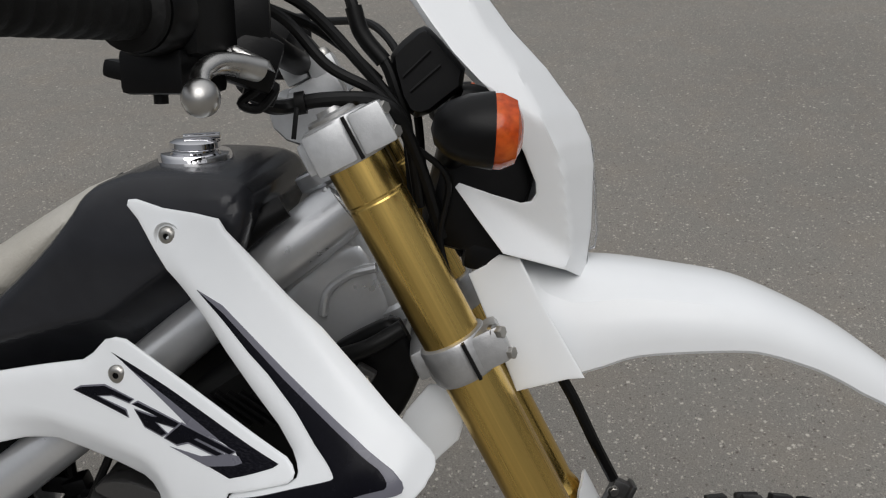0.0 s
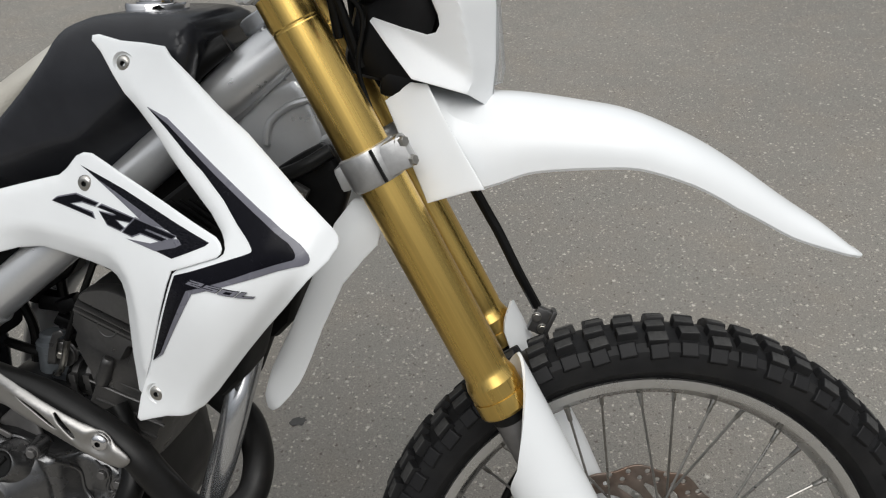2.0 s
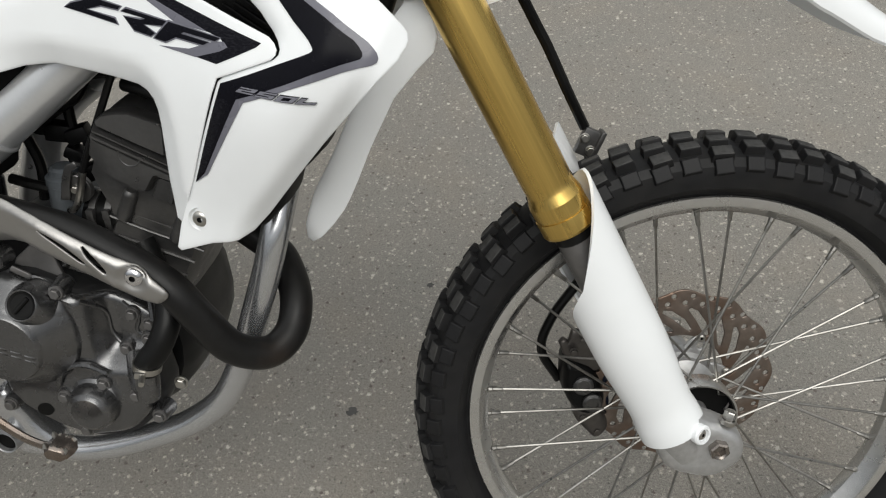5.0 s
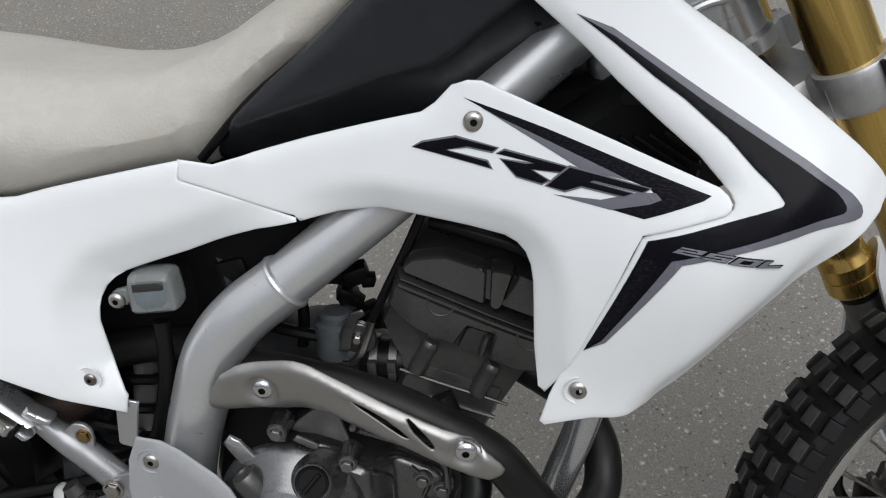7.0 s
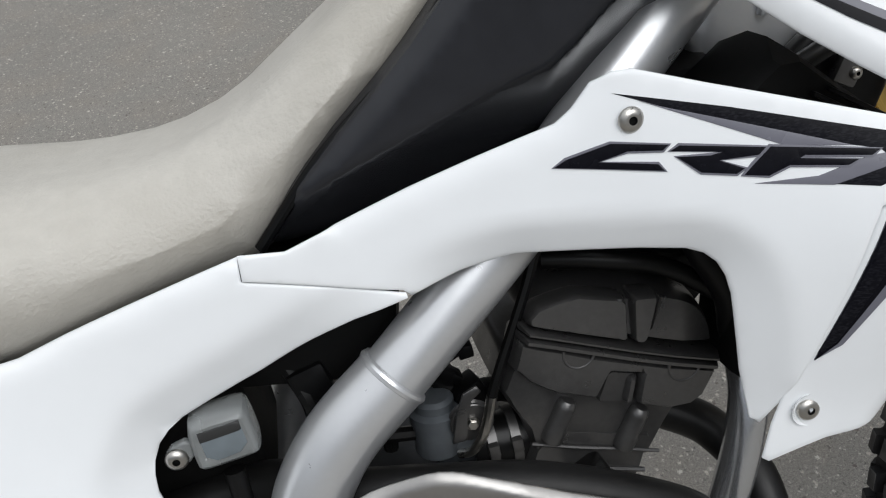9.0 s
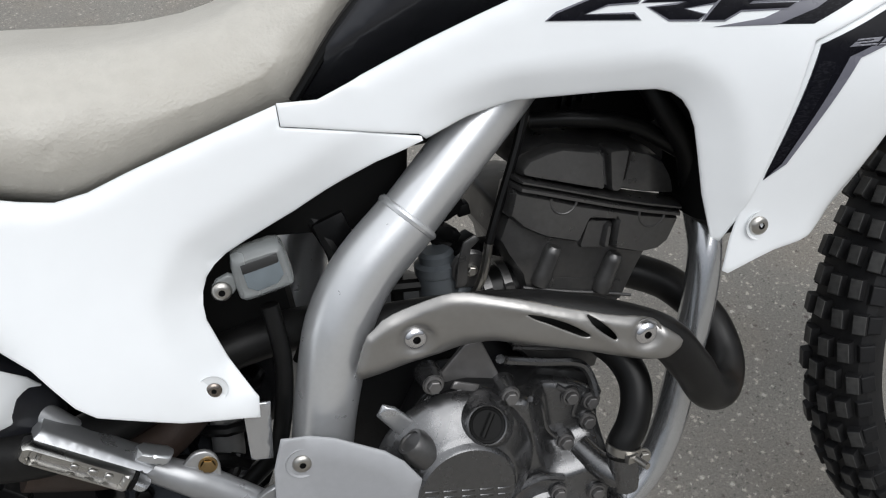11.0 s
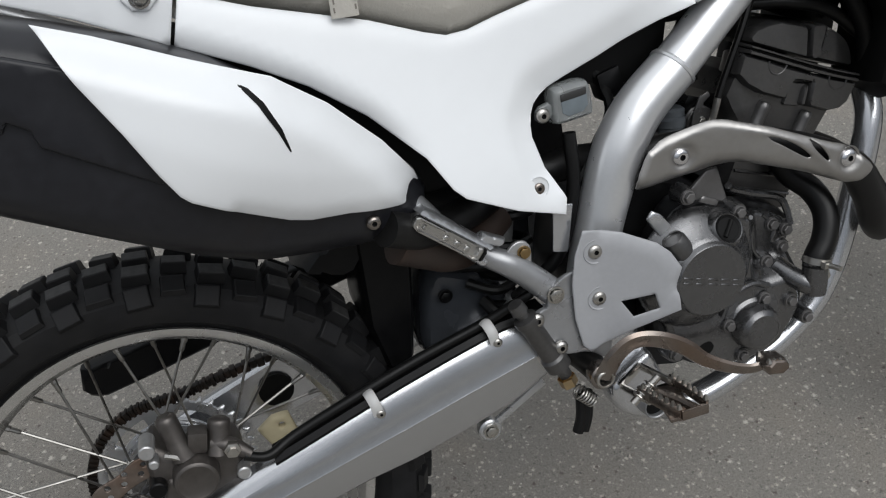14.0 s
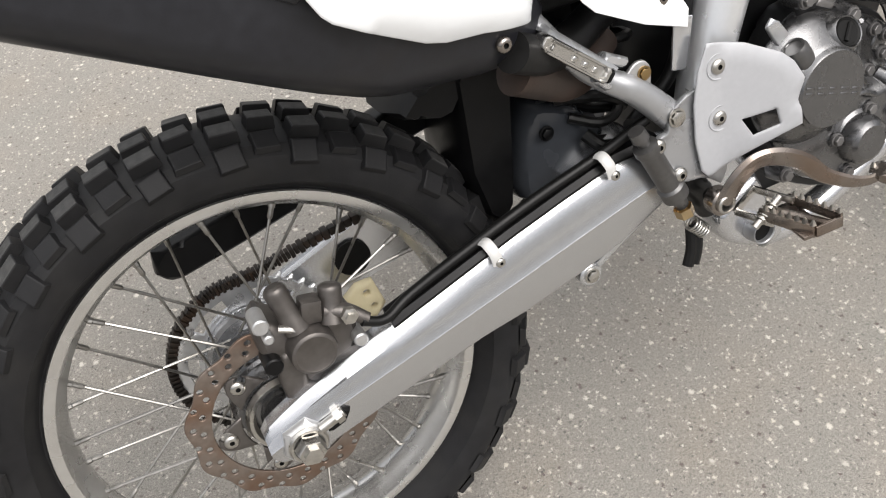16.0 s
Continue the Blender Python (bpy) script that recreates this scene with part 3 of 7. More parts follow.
rotor(front, 0.056, 0.128, 0.062, 12, 30, 18, "wavy drilled and slotted brake disc with brown patina", 0.0645)
rotor(rear, -0.068, 0.111, 0.082, 11, 26, 0, "wavy drilled brake disc with brown patina", 0.068)
bm = BM()
lathe(bm, [(0.0, -0.060), (0.013, -0.060), (0.014, -0.050), (0.014, -0.024), (0.040, -0.022), (0.041, -0.016), (0.026, -0.010), (0.024, 0.018), (0.041, 0.026), (0.041, 0.034), (0.046, 0.04), (0.046, 0.058), (0, 0.06)], seg=36)
part("hub", bm, CAST, front)
bm = BM()
lathe(bm, [(0.0425, -0.020), (0.0440, -0.044), (0.0452, -0.0465), (0.0470, -0.0465), (0.0480, -0.044), (0.0475, -0.018)], seg=48, close=True)
cup = part("hub_cup", bm, CHROMEWORN, front, "open hub cup with a bright rim")
# near-black lining that paints the shade inside the cup
bm = BM()
lathe(bm, [(0.012, -0.0235), (0.030, -0.0235), (0.0427, -0.026), (0.0436, -0.043), (0.0430, -0.043), (0.0420, -0.028), (0.030, -0.0255), (0.012, -0.0255)], seg=40, close=True)
part("cup_lining", bm, DARK, cup, "dark inside of the hub cup")
bm = BM()
lathe(bm, [(0, -0.075), (0.028, -0.075), (0.03, -0.07), (0.045, -0.066), (0.05, -0.058), (0.052, -0.04), (0.056, -0.038), (0.056, -0.03), (0.036, -0.022), (0.034, 0.022), (0.056, 0.03), (0.056, 0.038), (0.06, 0.05), (0.06, 0.06), (0, 0.064)], seg=40)
rhub = part("hub", bm, ENGINE, rear)
bm = BM()
lathe(bm, [(0.036, -0.072), (0.040, -0.080), (0.044, -0.080), (0.047, -0.072)], seg=40)
part("bearing_ring", bm, STEEL, rhub)
# final drive
bm = BM()
teeth = 40
out = []
for k in range(teeth):
    for da, rr in ((0.0, 0.0985), (0.28, 0.0985), (0.42, 0.106), (0.6, 0.106), (0.76, 0.0985)):
        a = 2 * math.pi * (k + da) / teeth
        out.append((rr * math.cos(a), rr * math.sin(a)))
hs = [circle(0, 0, 0.036, 30)]
for k in range(6):
    a0 = 2 * math.pi * k / 6
    arc = [a0 + radians(x) for x in (-17, -8, 0, 8, 17)]
    hs.append([(0.086 * math.cos(a), 0.086 * math.sin(a)) for a in arc] + [(0.073 * math.cos(a), 0.073 * math.sin(a)) for a in arc[::-1]])
slab(bm, out, 0.062, 0.068, 0.001, 0.012, hs)
part("sprocket", bm, ALU, rear, "toothed steel rear sprocket")
bm = BM()
lathe(bm, [(0.030, 0.046), (0.066, 0.050), (0.068, 0.054), (0.066, 0.060), (0.030, 0.061)], seg=40, close=True)
part("sprocket_carrier", bm, ALU, rear, "bright aluminium sprocket carrier")

# ---- fork, front fender, headlight mask and controls (all turn with the steering) ----
def fork_at(z, y):
    """A point on a fork leg's axis at the height z."""
    return Vector((1.262 + (0.645 - z) * 0.4965, y, z))


for side in (-1, 1):
    y = MID + side * 0.101
    bm = BM()
    top, low = fork_at(1.1105, y), fork_at(0.632, y)
    L = (low - top).length
    lathe(bm, [(0, 0), (0.0265, 0), (0.027, 0.002), (0.027, 0.072), (0.0262, 0.0735), (0.0262, 0.0755), (0.0268, 0.077), (0.0265, L * 0.5), (0.0260, L - 0.058), (0.0256, L - 0.055), (0.0256, L - 0.050), (0.0262, L - 0.047), (0.0284, L - 0.040), (0.0292, L - 0.037), (0.0292, L - 0.024), (0.0284, L - 0.0235), (0.0284, L - 0.0205), (0.0296, L - 0.020), (0.0298, L - 0.018), (0.0298, L - 0.003), (0.0284, L), (0.022, L), (0, L)], top, low - top, 64)
    tubeo = part("fork_tube", bm, GOLD, bike, "gold anodised upside-down fork tube", STEER, sharp=14)
    bm = BM()
    lathe(bm, [(0.0235, -0.001), (0.0235, 0.004), (0.021, 0.006), (0.013, 0.006), (0.012, 0.010), (0, 0.010)], top, top - low, 24)
    part("fork_cap", bm, CAST, tubeo)
    bm = BM()
    lathe(bm, [(0.0215, 0), (0.0215, 0.012), (0.020, 0.014), (0, 0.014)], low, low - top, 30)
    part("dust_seal", bm, HOSE, tubeo)
    bm = BM()
    cyl(bm, low, fork_at(0.40, y), 0.0205, 28)
    part("fork_slider", bm, GREYHOSE, bike, "grey lower fork slider", STEER)
    # white guard: a shell wrapped round the slider, rising to a rounded tongue in front of the tube
    bm = BM()
    fwd, outw = Vector((0.895, 0, 0.446)), Vector((0, side, 0))
    rows = []
    for i in range(41):
        za = 0.674 - 0.297 * (i / 40) ** 1.35
        e_out = radians(float(np.interp(-za, [-0.674, -0.671, -0.664, -0.652, -0.63, -0.60, -0.58, -0.56, -0.545, -0.50, -0.369], [-14, 4, 20, 38, 64, 95, 115, 150, 170, 178, 178])))
        e_in = radians(float(np.interp(-za, [-0.674, -0.671, -0.664, -0.652, -0.62, -0.50, -0.369], [-18, -36, -55, -68, -76, -80, -70])))
        flare = 0.0022 * float(ramp01(np.array((0.405 - za) / 0.012))) - 0.0055 * float(ramp01(np.array((0.50 - za) / 0.10)))
        rows.append([[fork_at(za, y) + fwd * math.cos(a) * (0.042 + flare - th) + outw * math.sin(a) * (0.0375 + flare - th) for a in (e_in + (e_out - e_in) * k / 24 for k in range(25))] for th in (0.0, 0.0035)])
    grid = [[[bm.verts.new(p) for p in face] for face in row] for row in rows]
    for p, q in zip(grid, grid[1:]):
        for k in range(24):
            bm.faces.new((p[0][k], p[0][k + 1], q[0][k + 1], q[0][k]))
            bm.faces.new((p[1][k + 1], p[1][k], q[1][k], q[1][k + 1]))
        for k in (0, 24):
            bm.faces.new((p[0][k], q[0][k], q[1][k], p[1][k]))
    for p in (grid[0], grid[-1]):
        for k in range(24):
            bm.faces.new((p[0][k], p[0][k + 1], p[1][k + 1], p[1][k]))
    eye_p = Vector((1.4185, y + side * 0.0270, 0.385))
    eye_n = Vector((0.55, side, 0.1)).normalized()
    lathe(bm, [(0.012, -0.004), (0.012, 0.004), (0.0105, 0.006), (0.008, 0.006), (0.008, 0.002), (0, 0.002)], eye_p, eye_n, 22)
    guard = part("fork_guard", bm, WHITE, bike, "white plastic fork guard", STEER)
    bolt(guard, tuple(eye_p + eye_n * 0.002), eye_n, 0.0065, 0.003)
    # axle lug
    bm = BM()
    c = fork_at(0.372, y)
    tube(bm, [fork_at(0.41, y), fork_at(0.38, y), fork_at(0.345, y)], [0.031, 0.032, 0.026], 24, 4)
    slab(bm, [(1.372, 0.372), (1.374, 0.352), (1.388, 0.331), (1.428, 0.318), (1.450, 0.322), (1.474, 0.341), (1.476, 0.358), (1.470, 0.374), (1.450, 0.388), (1.425, 0.398), (1.40, 0.42)], y + side * 0.024, y - side * 0.02, 0.008, 0.010, soft=1)
    lug = part("axle_lug", bm, CAST, bike, "cast aluminium axle lug", STEER)
    bolt(lug, (1.4535, y + side * 0.012, 0.388), (0.25, 0, 0.97), 0.0095, 0.016, hexed=True)
    bm = BM()
    lathe(bm, [(0.0070, -0.004), (0.0070, 0.008), (0.0095, 0.0095), (0.0118, 0.008), (0.0122, -0.006)], (1.4420, y + side * 0.024, 0.3625), (0, side, 0), 6)
    end = part("axle_end", bm, RUSTY, lug, "hollow hexagonal steel axle end")
    bm = BM()
    cyl(bm, (1.4420, y + side * 0.018, 0.3625), (1.4420, y + side * 0.027, 0.3625), 0.0072, 6)
    part("axle_bore", bm, RUSTY, end)
# triple clamps
for nm, z, w, hgt in (("upper_triple_clamp", 1.093, 0.0315, 0.037), ("lower_triple_clamp", 0.9025, 0.0315, 0.035)):
    tilt = Matrix.Rotation(radians(26.4), 4, "Y").inverted()
    m = Matrix.Translation(fork_at(z, MID)) @ tilt
    met = CLAMP if z > 1 else CAST
    bm = BM()
    if z > 1:
        slab(bm, [(0.966, 1.121), (0.972, 1.100), (0.984, 1.088), (1.012, 1.078), (1.046, 1.092), (1.044, 1.124), (1.030, 1.131), (0.980, 1.133)], MID - 0.078, MID + 0.078, 0.005, 0.012)
    else:
        block(bm, m @ pose(-0.022, 0, 0, 0, 0, 0), 0.05, 0.17, hgt * 0.8, 0.95, 0.006)
    clamp = part(nm, bm, met, bike, "cast aluminium triple clamp", STEER)
    for side in (-1, 1):
        y = MID + side * 0.101
        bm = BM()
        a, b = fork_at(z + hgt / 2, y), fork_at(z - hgt / 2, y)
        h = (b - a).length
        lathe(bm, [(0.0265, 0), (w - 0.004, 0), (w - 0.001, 0.0015), (w, 0.004), (w, h - 0.006), (w - 0.003, h - 0.001), (w - 0.006, h), (0.0265, h)], a, b - a, 36, close=True)
        part("clamp_collar", bm, met, clamp)
        n = Matrix.Translation(fork_at(z, y)) @ tilt
        bm = BM()
        block(bm, n @ pose(0.026, side * 0.008, 0, 0, 0, 0), 0.034, 0.040, hgt * 0.98, 0.95, 0.006)
        for xx in (-0.0125, 0.0265) if z > 1 else ():
            block(bm, n @ pose(xx, side * 0.0235, 0, 0, 0, 0), 0.0300 if xx > 0 else 0.036, 0.0175, hgt * 0.97, 0.96, 0.003)
        part("clamp_ear", bm, met, clamp)
        bm = BM()
        block(bm, n @ pose(-0.024 if z > 1 else -0.017, -side * (0.004 if z > 1 else 0.010), 0, 0, 0, 0), 0.030, 0.056 if z > 1 else 0.044, hgt * 0.80, 0.95, 0.006)
        part("clamp_lug", bm, met, clamp)
    for side in (-1, 1):
        for dz in (0.011, -0.010):
            p = m @ Vector((0.035, side * 0.120, dz))
            bolt(clamp, tuple(p), (0.75, side * 0.6, 0.2), 0.0075, 0.012, hexed=True)
        y = MID + side * 0.101
        # dark strip in place of the slit's shade
        bm = BM()
        block(bm, Matrix.Translation(fork_at(z, y)) @ tilt @ pose(0.009, side * 0.0235, 0), 0.003, 0.023, hgt * 1.01, 1, 0)
        part("clamp_slit", bm, DARK, clamp)

# front fender: a bowed blade with drooping sides
def blade(bm, st, thick=0.003):
    """st: rows of spine x, z, half width, side drop, edge drop."""
    path = spline([(a, 0, b) for a, b, *_ in st], 5)
    par = np.linspace(0, len(st) - 1, len(path))
    top, und = [], []
    prof = [(0, 0), (0.2, 0.01), (0.4, 0.05), (0.62, 0.17), (0.86, 0.33), (0.94, 0.50), (0.99, 0.68), (0.985, 0.84), (0.965, 1.0)]
    round_prof = [(0, 0), (0.2, 0.015), (0.4, 0.06), (0.62, 0.16), (0.80, 0.31), (0.91, 0.48), (0.97, 0.66), (0.995, 0.84), (1, 1)]
    for i, p in enumerate(path):
        w = float(ramp01(np.array((par[i] - 4) / 4)))
        mixed = [(a + (c - a) * w, b + (d - b) * w) for (a, b), (c, d) in zip(prof, round_prof)]
        hw = float(np.interp(par[i], range(len(st)), [s[2] for s in st]))
        dr = float(np.interp(par[i], range(len(st)), [s[3] for s in st]))
        back = float(np.interp(par[i], range(len(st)), [s[4] for s in st]))
        row = []
        for u, d in [(-a, b) for a, b in mixed[:0:-1]] + mixed:
            row.append(Vector((p.x + back * abs(d), MID + u * hw, p.z - dr * d)))
        top.append([bm.verts.new(v) for v in row])
        und.append([bm.verts.new(v + Vector((0, 0, -thick)) + Vector((0, -math.copysign(thick * 0.8, v.y - MID) if abs(v.y - MID) > hw * 0.6 else 0, 0))) for v in row])
    n = len(top[0])
    for g in (top, und):
        for p, q in zip(g, g[1:]):
            for k in range(n - 1):
                bm.faces.new((p[k], p[k + 1], q[k + 1], q[k]))
    for i in (0, -1):
        for k in range(n - 1):
            bm.faces.new((top[i][k], top[i][k + 1], und[i][k + 1], und[i][k]))
    for k in (0, n - 1):
        for i in range(len(top) - 1):
            bm.faces.new((top[i][k], top[i + 1][k], und[i + 1][k], und[i][k]))


bm = BM()
blade(bm, [(1.188, 0.980, 0.066, 0.040, 0.02), (1.212, 0.974, 0.070, 0.085, 0.012), (1.240, 0.970, 0.073, 0.100, 0.0), (1.267, 0.968, 0.075, 0.090, 0.0), (1.30, 0.965, 0.076, 0.077, 0), (1.355, 0.956, 0.076, 0.065, 0), (1.412, 0.944, 0.074, 0.055, 0), (1.47, 0.919, 0.070, 0.049, 0), (1.52, 0.890, 0.062, 0.048, 0), (1.584, 0.844, 0.052, 0.037, 0), (1.63, 0.813, 0.044, 0.023, 0), (1.660, 0.789, 0.036, 0.008, 0), (1.672, 0.781, 0.026, 0.003, 0)])
for s in (-1, 1):
    slab(bm, [(1.144, 0.964), (1.172, 0.983), (1.190, 0.981), (1.215, 0.93), (1.248, 0.872), (1.233, 0.870), (1.187, 0.856)], lambda x, z, s=s: MID + s * (0.056 + 0.22 * (x - 1.144) + 0.08 * (0.98 - z)), lambda x, z, s=s: MID + s * (0.053 + 0.22 * (x - 1.144) + 0.08 * (0.98 - z)), 0.002, 0.010)
fender = part("front_fender", bm, WHITE, bike, "white plastic high front fender", STEER, sharp=27)

# headlight mask: two creased cheeks joined by a blunt nose
NOSE = [(1.145, 1.236), (1.165, 1.211), (1.186, 1.183), (1.218, 1.149), (1.248, 1.109), (1.260, 1.083), (1.2635, 1.060), (1.2625, 1.0), (1.259, 0.968), (1.261, 0.948)]
CHEEK = NOSE[::-1] + [(1.080, 1.236), (1.100, 1.207), (1.112, 1.189), (1.131, 1.163), (1.163, 1.129), (1.180, 1.100), (1.192, 1.077), (1.203, 1.050), (1.204, 1.040), (1.200, 1.033), (1.191, 1.031), (1.165, 1.039), (1.136, 1.050), (1.132, 1.046), (1.150, 1.020), (1.174, 0.987), (1.200, 0.979), (1.232, 0.969)]


def cheek(x, z):
    nx = np.interp(-np.asarray(z), [-q[1] for q in NOSE], [q[0] for q in NOSE])
    # flat facets: leaning in above one crease, drawn in below it, stepping out under a second one, and a blunt front
    up = line_side(x, z, (1.190, 1.115), (1.254, 1.073))
    low = line_side(x, z, (1.136, 1.050), (1.258, 0.965))
    side_w = 0.092 - 0.36 * np.clip(-up, 0, 0.080) + 0.45 * np.maximum(0, -low)
    return np.maximum(0.005, np.minimum(np.minimum(side_w, 0.092 - 0.62 * up), 0.026 + 1.5 * np.maximum(0, nx - x)))


bm = BM()
for s in (-1, 1):
    slab(bm, CHEEK, lambda x, z, s=s: MID + s * cheek(x, z), lambda x, z, s=s: MID + s * (cheek(x, z) - 0.004), 0.003, 0.005, q0=0.5)
nose = chaikin(NOSE, 1, closed=False)
rows = [[bm.verts.new((x + 0.0015 * (1 - (j / 4) ** 2), MID + j / 4 * float(cheek(x, z)), z)) for j in range(-4, 5)] for x, z in nose]
for p, q in zip(rows, rows[1:]):
    for k in range(8):
        bm.faces.new((p[k], p[k + 1], q[k + 1], q[k]))
mask = part("headlight_mask", bm, WHITE, bike, "white plastic headlight mask", STEER, sharp=32)
bm = BM()
box(bm, (1.243, MID, 1.03), (0.056, 0.05, 0.12), (0, -4, 0), 0.02)
part("headlight", bm, LENS, bike, "clear headlight lens in the mask", STEER)
bm = BM()
box(bm, (1.160, MID, 1.055), (0.09, 0.125, 0.15), (0, 15, 0), 0.02)
part("headlight_housing", bm, BLACK, bike, "matt black headlight housing", STEER)
bm = BM()
slab(bm, [(1.074, 1.159), (1.082, 1.171), (1.105, 1.189), (1.115, 1.184), (1.152, 1.140), (1.102, 1.102), (1.085, 1.116)], MID - 0.066, MID + 0.066, 0.006, 0.012, soft=1)
meter = part("instrument_housing", bm, BLACK, bike, "black instrument housing", STEER)
for q in (0.25, 0.55):
    bm = BM()
    a, b = Vector((1.079, MID - 0.067, 1.150)).lerp(Vector((1.098, MID - 0.067, 1.108)), q), Vector((1.109, MID - 0.067, 1.180)).lerp(Vector((1.139, MID - 0.067, 1.138)), q)
    tube(bm, [a.lerp(b, 0.12), a.lerp(b, 0.86)], 0.0016, 6, 1)
    part("housing_seam", bm, BLACK, meter)
bm = BM()
box(bm, (1.165, MID, 0.985), (0.05, 0.12, 0.04), (0, 10, 0), 0.008)
part("lamp_bracket", bm, BLACK, bike, "black lamp bracket", STEER)
# turn signals
for side in (-1, 1):
    c = Vector((1.148, MID + side * 0.165, 1.104))
    d = Vector((1.0, 0.0, -0.05)).normalized()
    bm = BM()
    lathe(bm, [(0, -0.038), (0.012, -0.035), (0.0215, -0.025), (0.0275, -0.01), (0.0298, 0.006), (0.0302, 0.010), (0, 0.010)], c, d, 32)
    tube(bm, [c + Vector((-0.02, -side * 0.012, 0)), (1.135, MID + side * 0.10, 1.085), (1.13, MID + side * 0.06, 1.075)], [0.012, 0.010, 0.013], 12, 5)
    sig = part("turn_signal", bm, BLACK, bike, "black turn signal with an amber lens", STEER)
    bm = BM()
    lathe(bm, [(0.0298, 0.010), (0.0300, 0.016), (0.025, 0.027), (0.013, 0.032), (0, 0.033)], c, d, 12)
    part("amber_lens", bm, AMBER, sig, "faceted orange lens")

# handlebar, grip, controls
bm = BM()
bar = [(0.875, -0.46, 1.186), (0.93, -0.28, 1.188), (0.972, -0.17, 1.178), (0.996, -0.09, 1.158), (1.0, 0, 1.154), (0.996, 0.065, 1.158), (0.972, 0.145, 1.178), (0.93, 0.26, 1.188), (0.875, 0.43, 1.186)]
tube(bm, bar, 0.011, 14, 6)
part("handlebar", bm, BLACK, bike, "black tubular handlebar", STEER)
for side in (-1, 1):
    pts = [(0.868, MID + side * 0.47, 1.190), (0.897, MID + side * 0.37, 1.190), (0.926, MID + side * 0.272, 1.190)]
    a, b = Vector(pts[0]), Vector(pts[2])
    w = (b - a).normalized()
    u, v, _ = basis(w)
    L = (b - a).length
    bm = BM()
    # rubber with raised rings and a square waffle between them, as one turned skin
    prof = [(0, 0), (0.019, 0)]
    for i in range(12):
        h = L * (0.02 + 0.076 * i)
        prof += [(0.0178, h), (0.0190, h + 0.002), (0.0190, h + 0.010), (0.0178, h + 0.012)]
    prof += [(0.0185, L * 0.95), (0.026, L * 0.965), (0.0265, L * 0.99), (0.020, L), (0, L)]
    lathe(bm, prof, a, w, 32)
    part("grip", bm, GRIP, bike, "ribbed black rubber grip", STEER)
    bm = BM()
    lathe(bm, [(0.012, 0.0), (0.027, 0.0), (0.029, 0.004), (0.029, 0.026), (0.025, 0.030), (0.012, 0.030)], b, w, 28, close=True)
    box(bm, (0.948, MID + side * 0.215, 1.186), (0.048, 0.075, 0.050), (0, 0, side * 17), 0.008)
    box(bm, (0.935, MID + side * 0.225, 1.152), (0.048, 0.060, 0.030), (0, 0, side * 17), 0.005)
    box(bm, (0.903, MID + side * 0.232, 1.153), (0.022, 0.02, 0.013), (0, 12, side * 17), 0.004)
    cyl(bm, (0.925, MID + side * 0.228, 1.130), (0.925, MID + side * 0.228, 1.145), 0.005, 12)
    part("switch_housing", bm, BLACK, bike, "black switch and throttle housing", STEER)
# front brake lever and its master cylinder
bm = BM()
lev = [(0.966, -0.296, 1.141), (0.963, -0.280, 1.150), (0.968, -0.265, 1.156), (0.978, -0.250, 1.156), (0.991, -0.235, 1.152)]
tube(bm, lev, [0.0065, 0.0075, 0.009, 0.010, 0.0105], 16, 6, flat=0.8)
slab(bm, [(0.967, 1.166), (0.976, 1.169), (0.998, 1.158), (1.002, 1.150), (0.985, 1.157)], -0.238, -0.222, 0.003, 0.006)
lathe(bm, [(0, -0.0125), (0.0045, -0.0117), (0.0085, -0.0092), (0.0112, -0.0055), (0.0125, 0), (0.0112, 0.0055), (0.0085, 0.0092), (0.0045, 0.0117), (0, 0.0125)], (0.967, -0.302, 1.136), (0, 1, 0.2), 28)
part("brake_lever", bm, CHROMEWORN, bike, "polished aluminium brake lever with a ball end", STEER)
bm = BM()
box(bm, (0.978, -0.190, 1.158), (0.036, 0.060, 0.040), (0, 20, 17), 0.007)
box(bm, (0.966, -0.180, 1.188), (0.044, 0.085, 0.040), (0, 0, 17), 0.008)
box(bm, (0.980, -0.165, 1.136), (0.026, 0.035, 0.020), (0, 20, 10), 0.005)
tube(bm, [(0.985, -0.205, 1.138), (0.972, -0.205, 1.128), (0.985, -0.205, 1.124), (0.996, -0.2, 1.136)], 0.0035, 8, 5)
part("brake_master_cylinder", bm, BLACK, bike, "black front brake master cylinder", STEER)
# bar clamp risers, each a split block with two cap screws
for side in (-1, 1):
    y = MID + side * 0.048
    bm = BM()
    tl = Matrix.Rotation(radians(26.4), 4, "Y").inverted()
    block(bm, Matrix.Translation((1.012, y, 1.132)) @ tl, 0.046, 0.036, 0.024, 0.96, 0.004)
    block(bm, Matrix.Translation((0.9925, y, 1.149)) @ tl, 0.021, 0.034, 0.022, 0.95, 0.004)
    block(bm, Matrix.Translation((1.0135, y, 1.1525)) @ tl, 0.018, 0.034, 0.024, 0.95, 0.004)
    riser = part("bar_clamp", bm, CLAMP, bike, "pale cast aluminium handlebar clamp", STEER)
    for x, z in ((0.9895, 1.159), (1.0095, 1.163)):
        bolt(riser, (x, y - 0.008, z), (-0.445, 0, 0.895), 0.006, 0.008)
        bolt(riser, (x, y + 0.008, z), (-0.445, 0, 0.895), 0.006, 0.008)
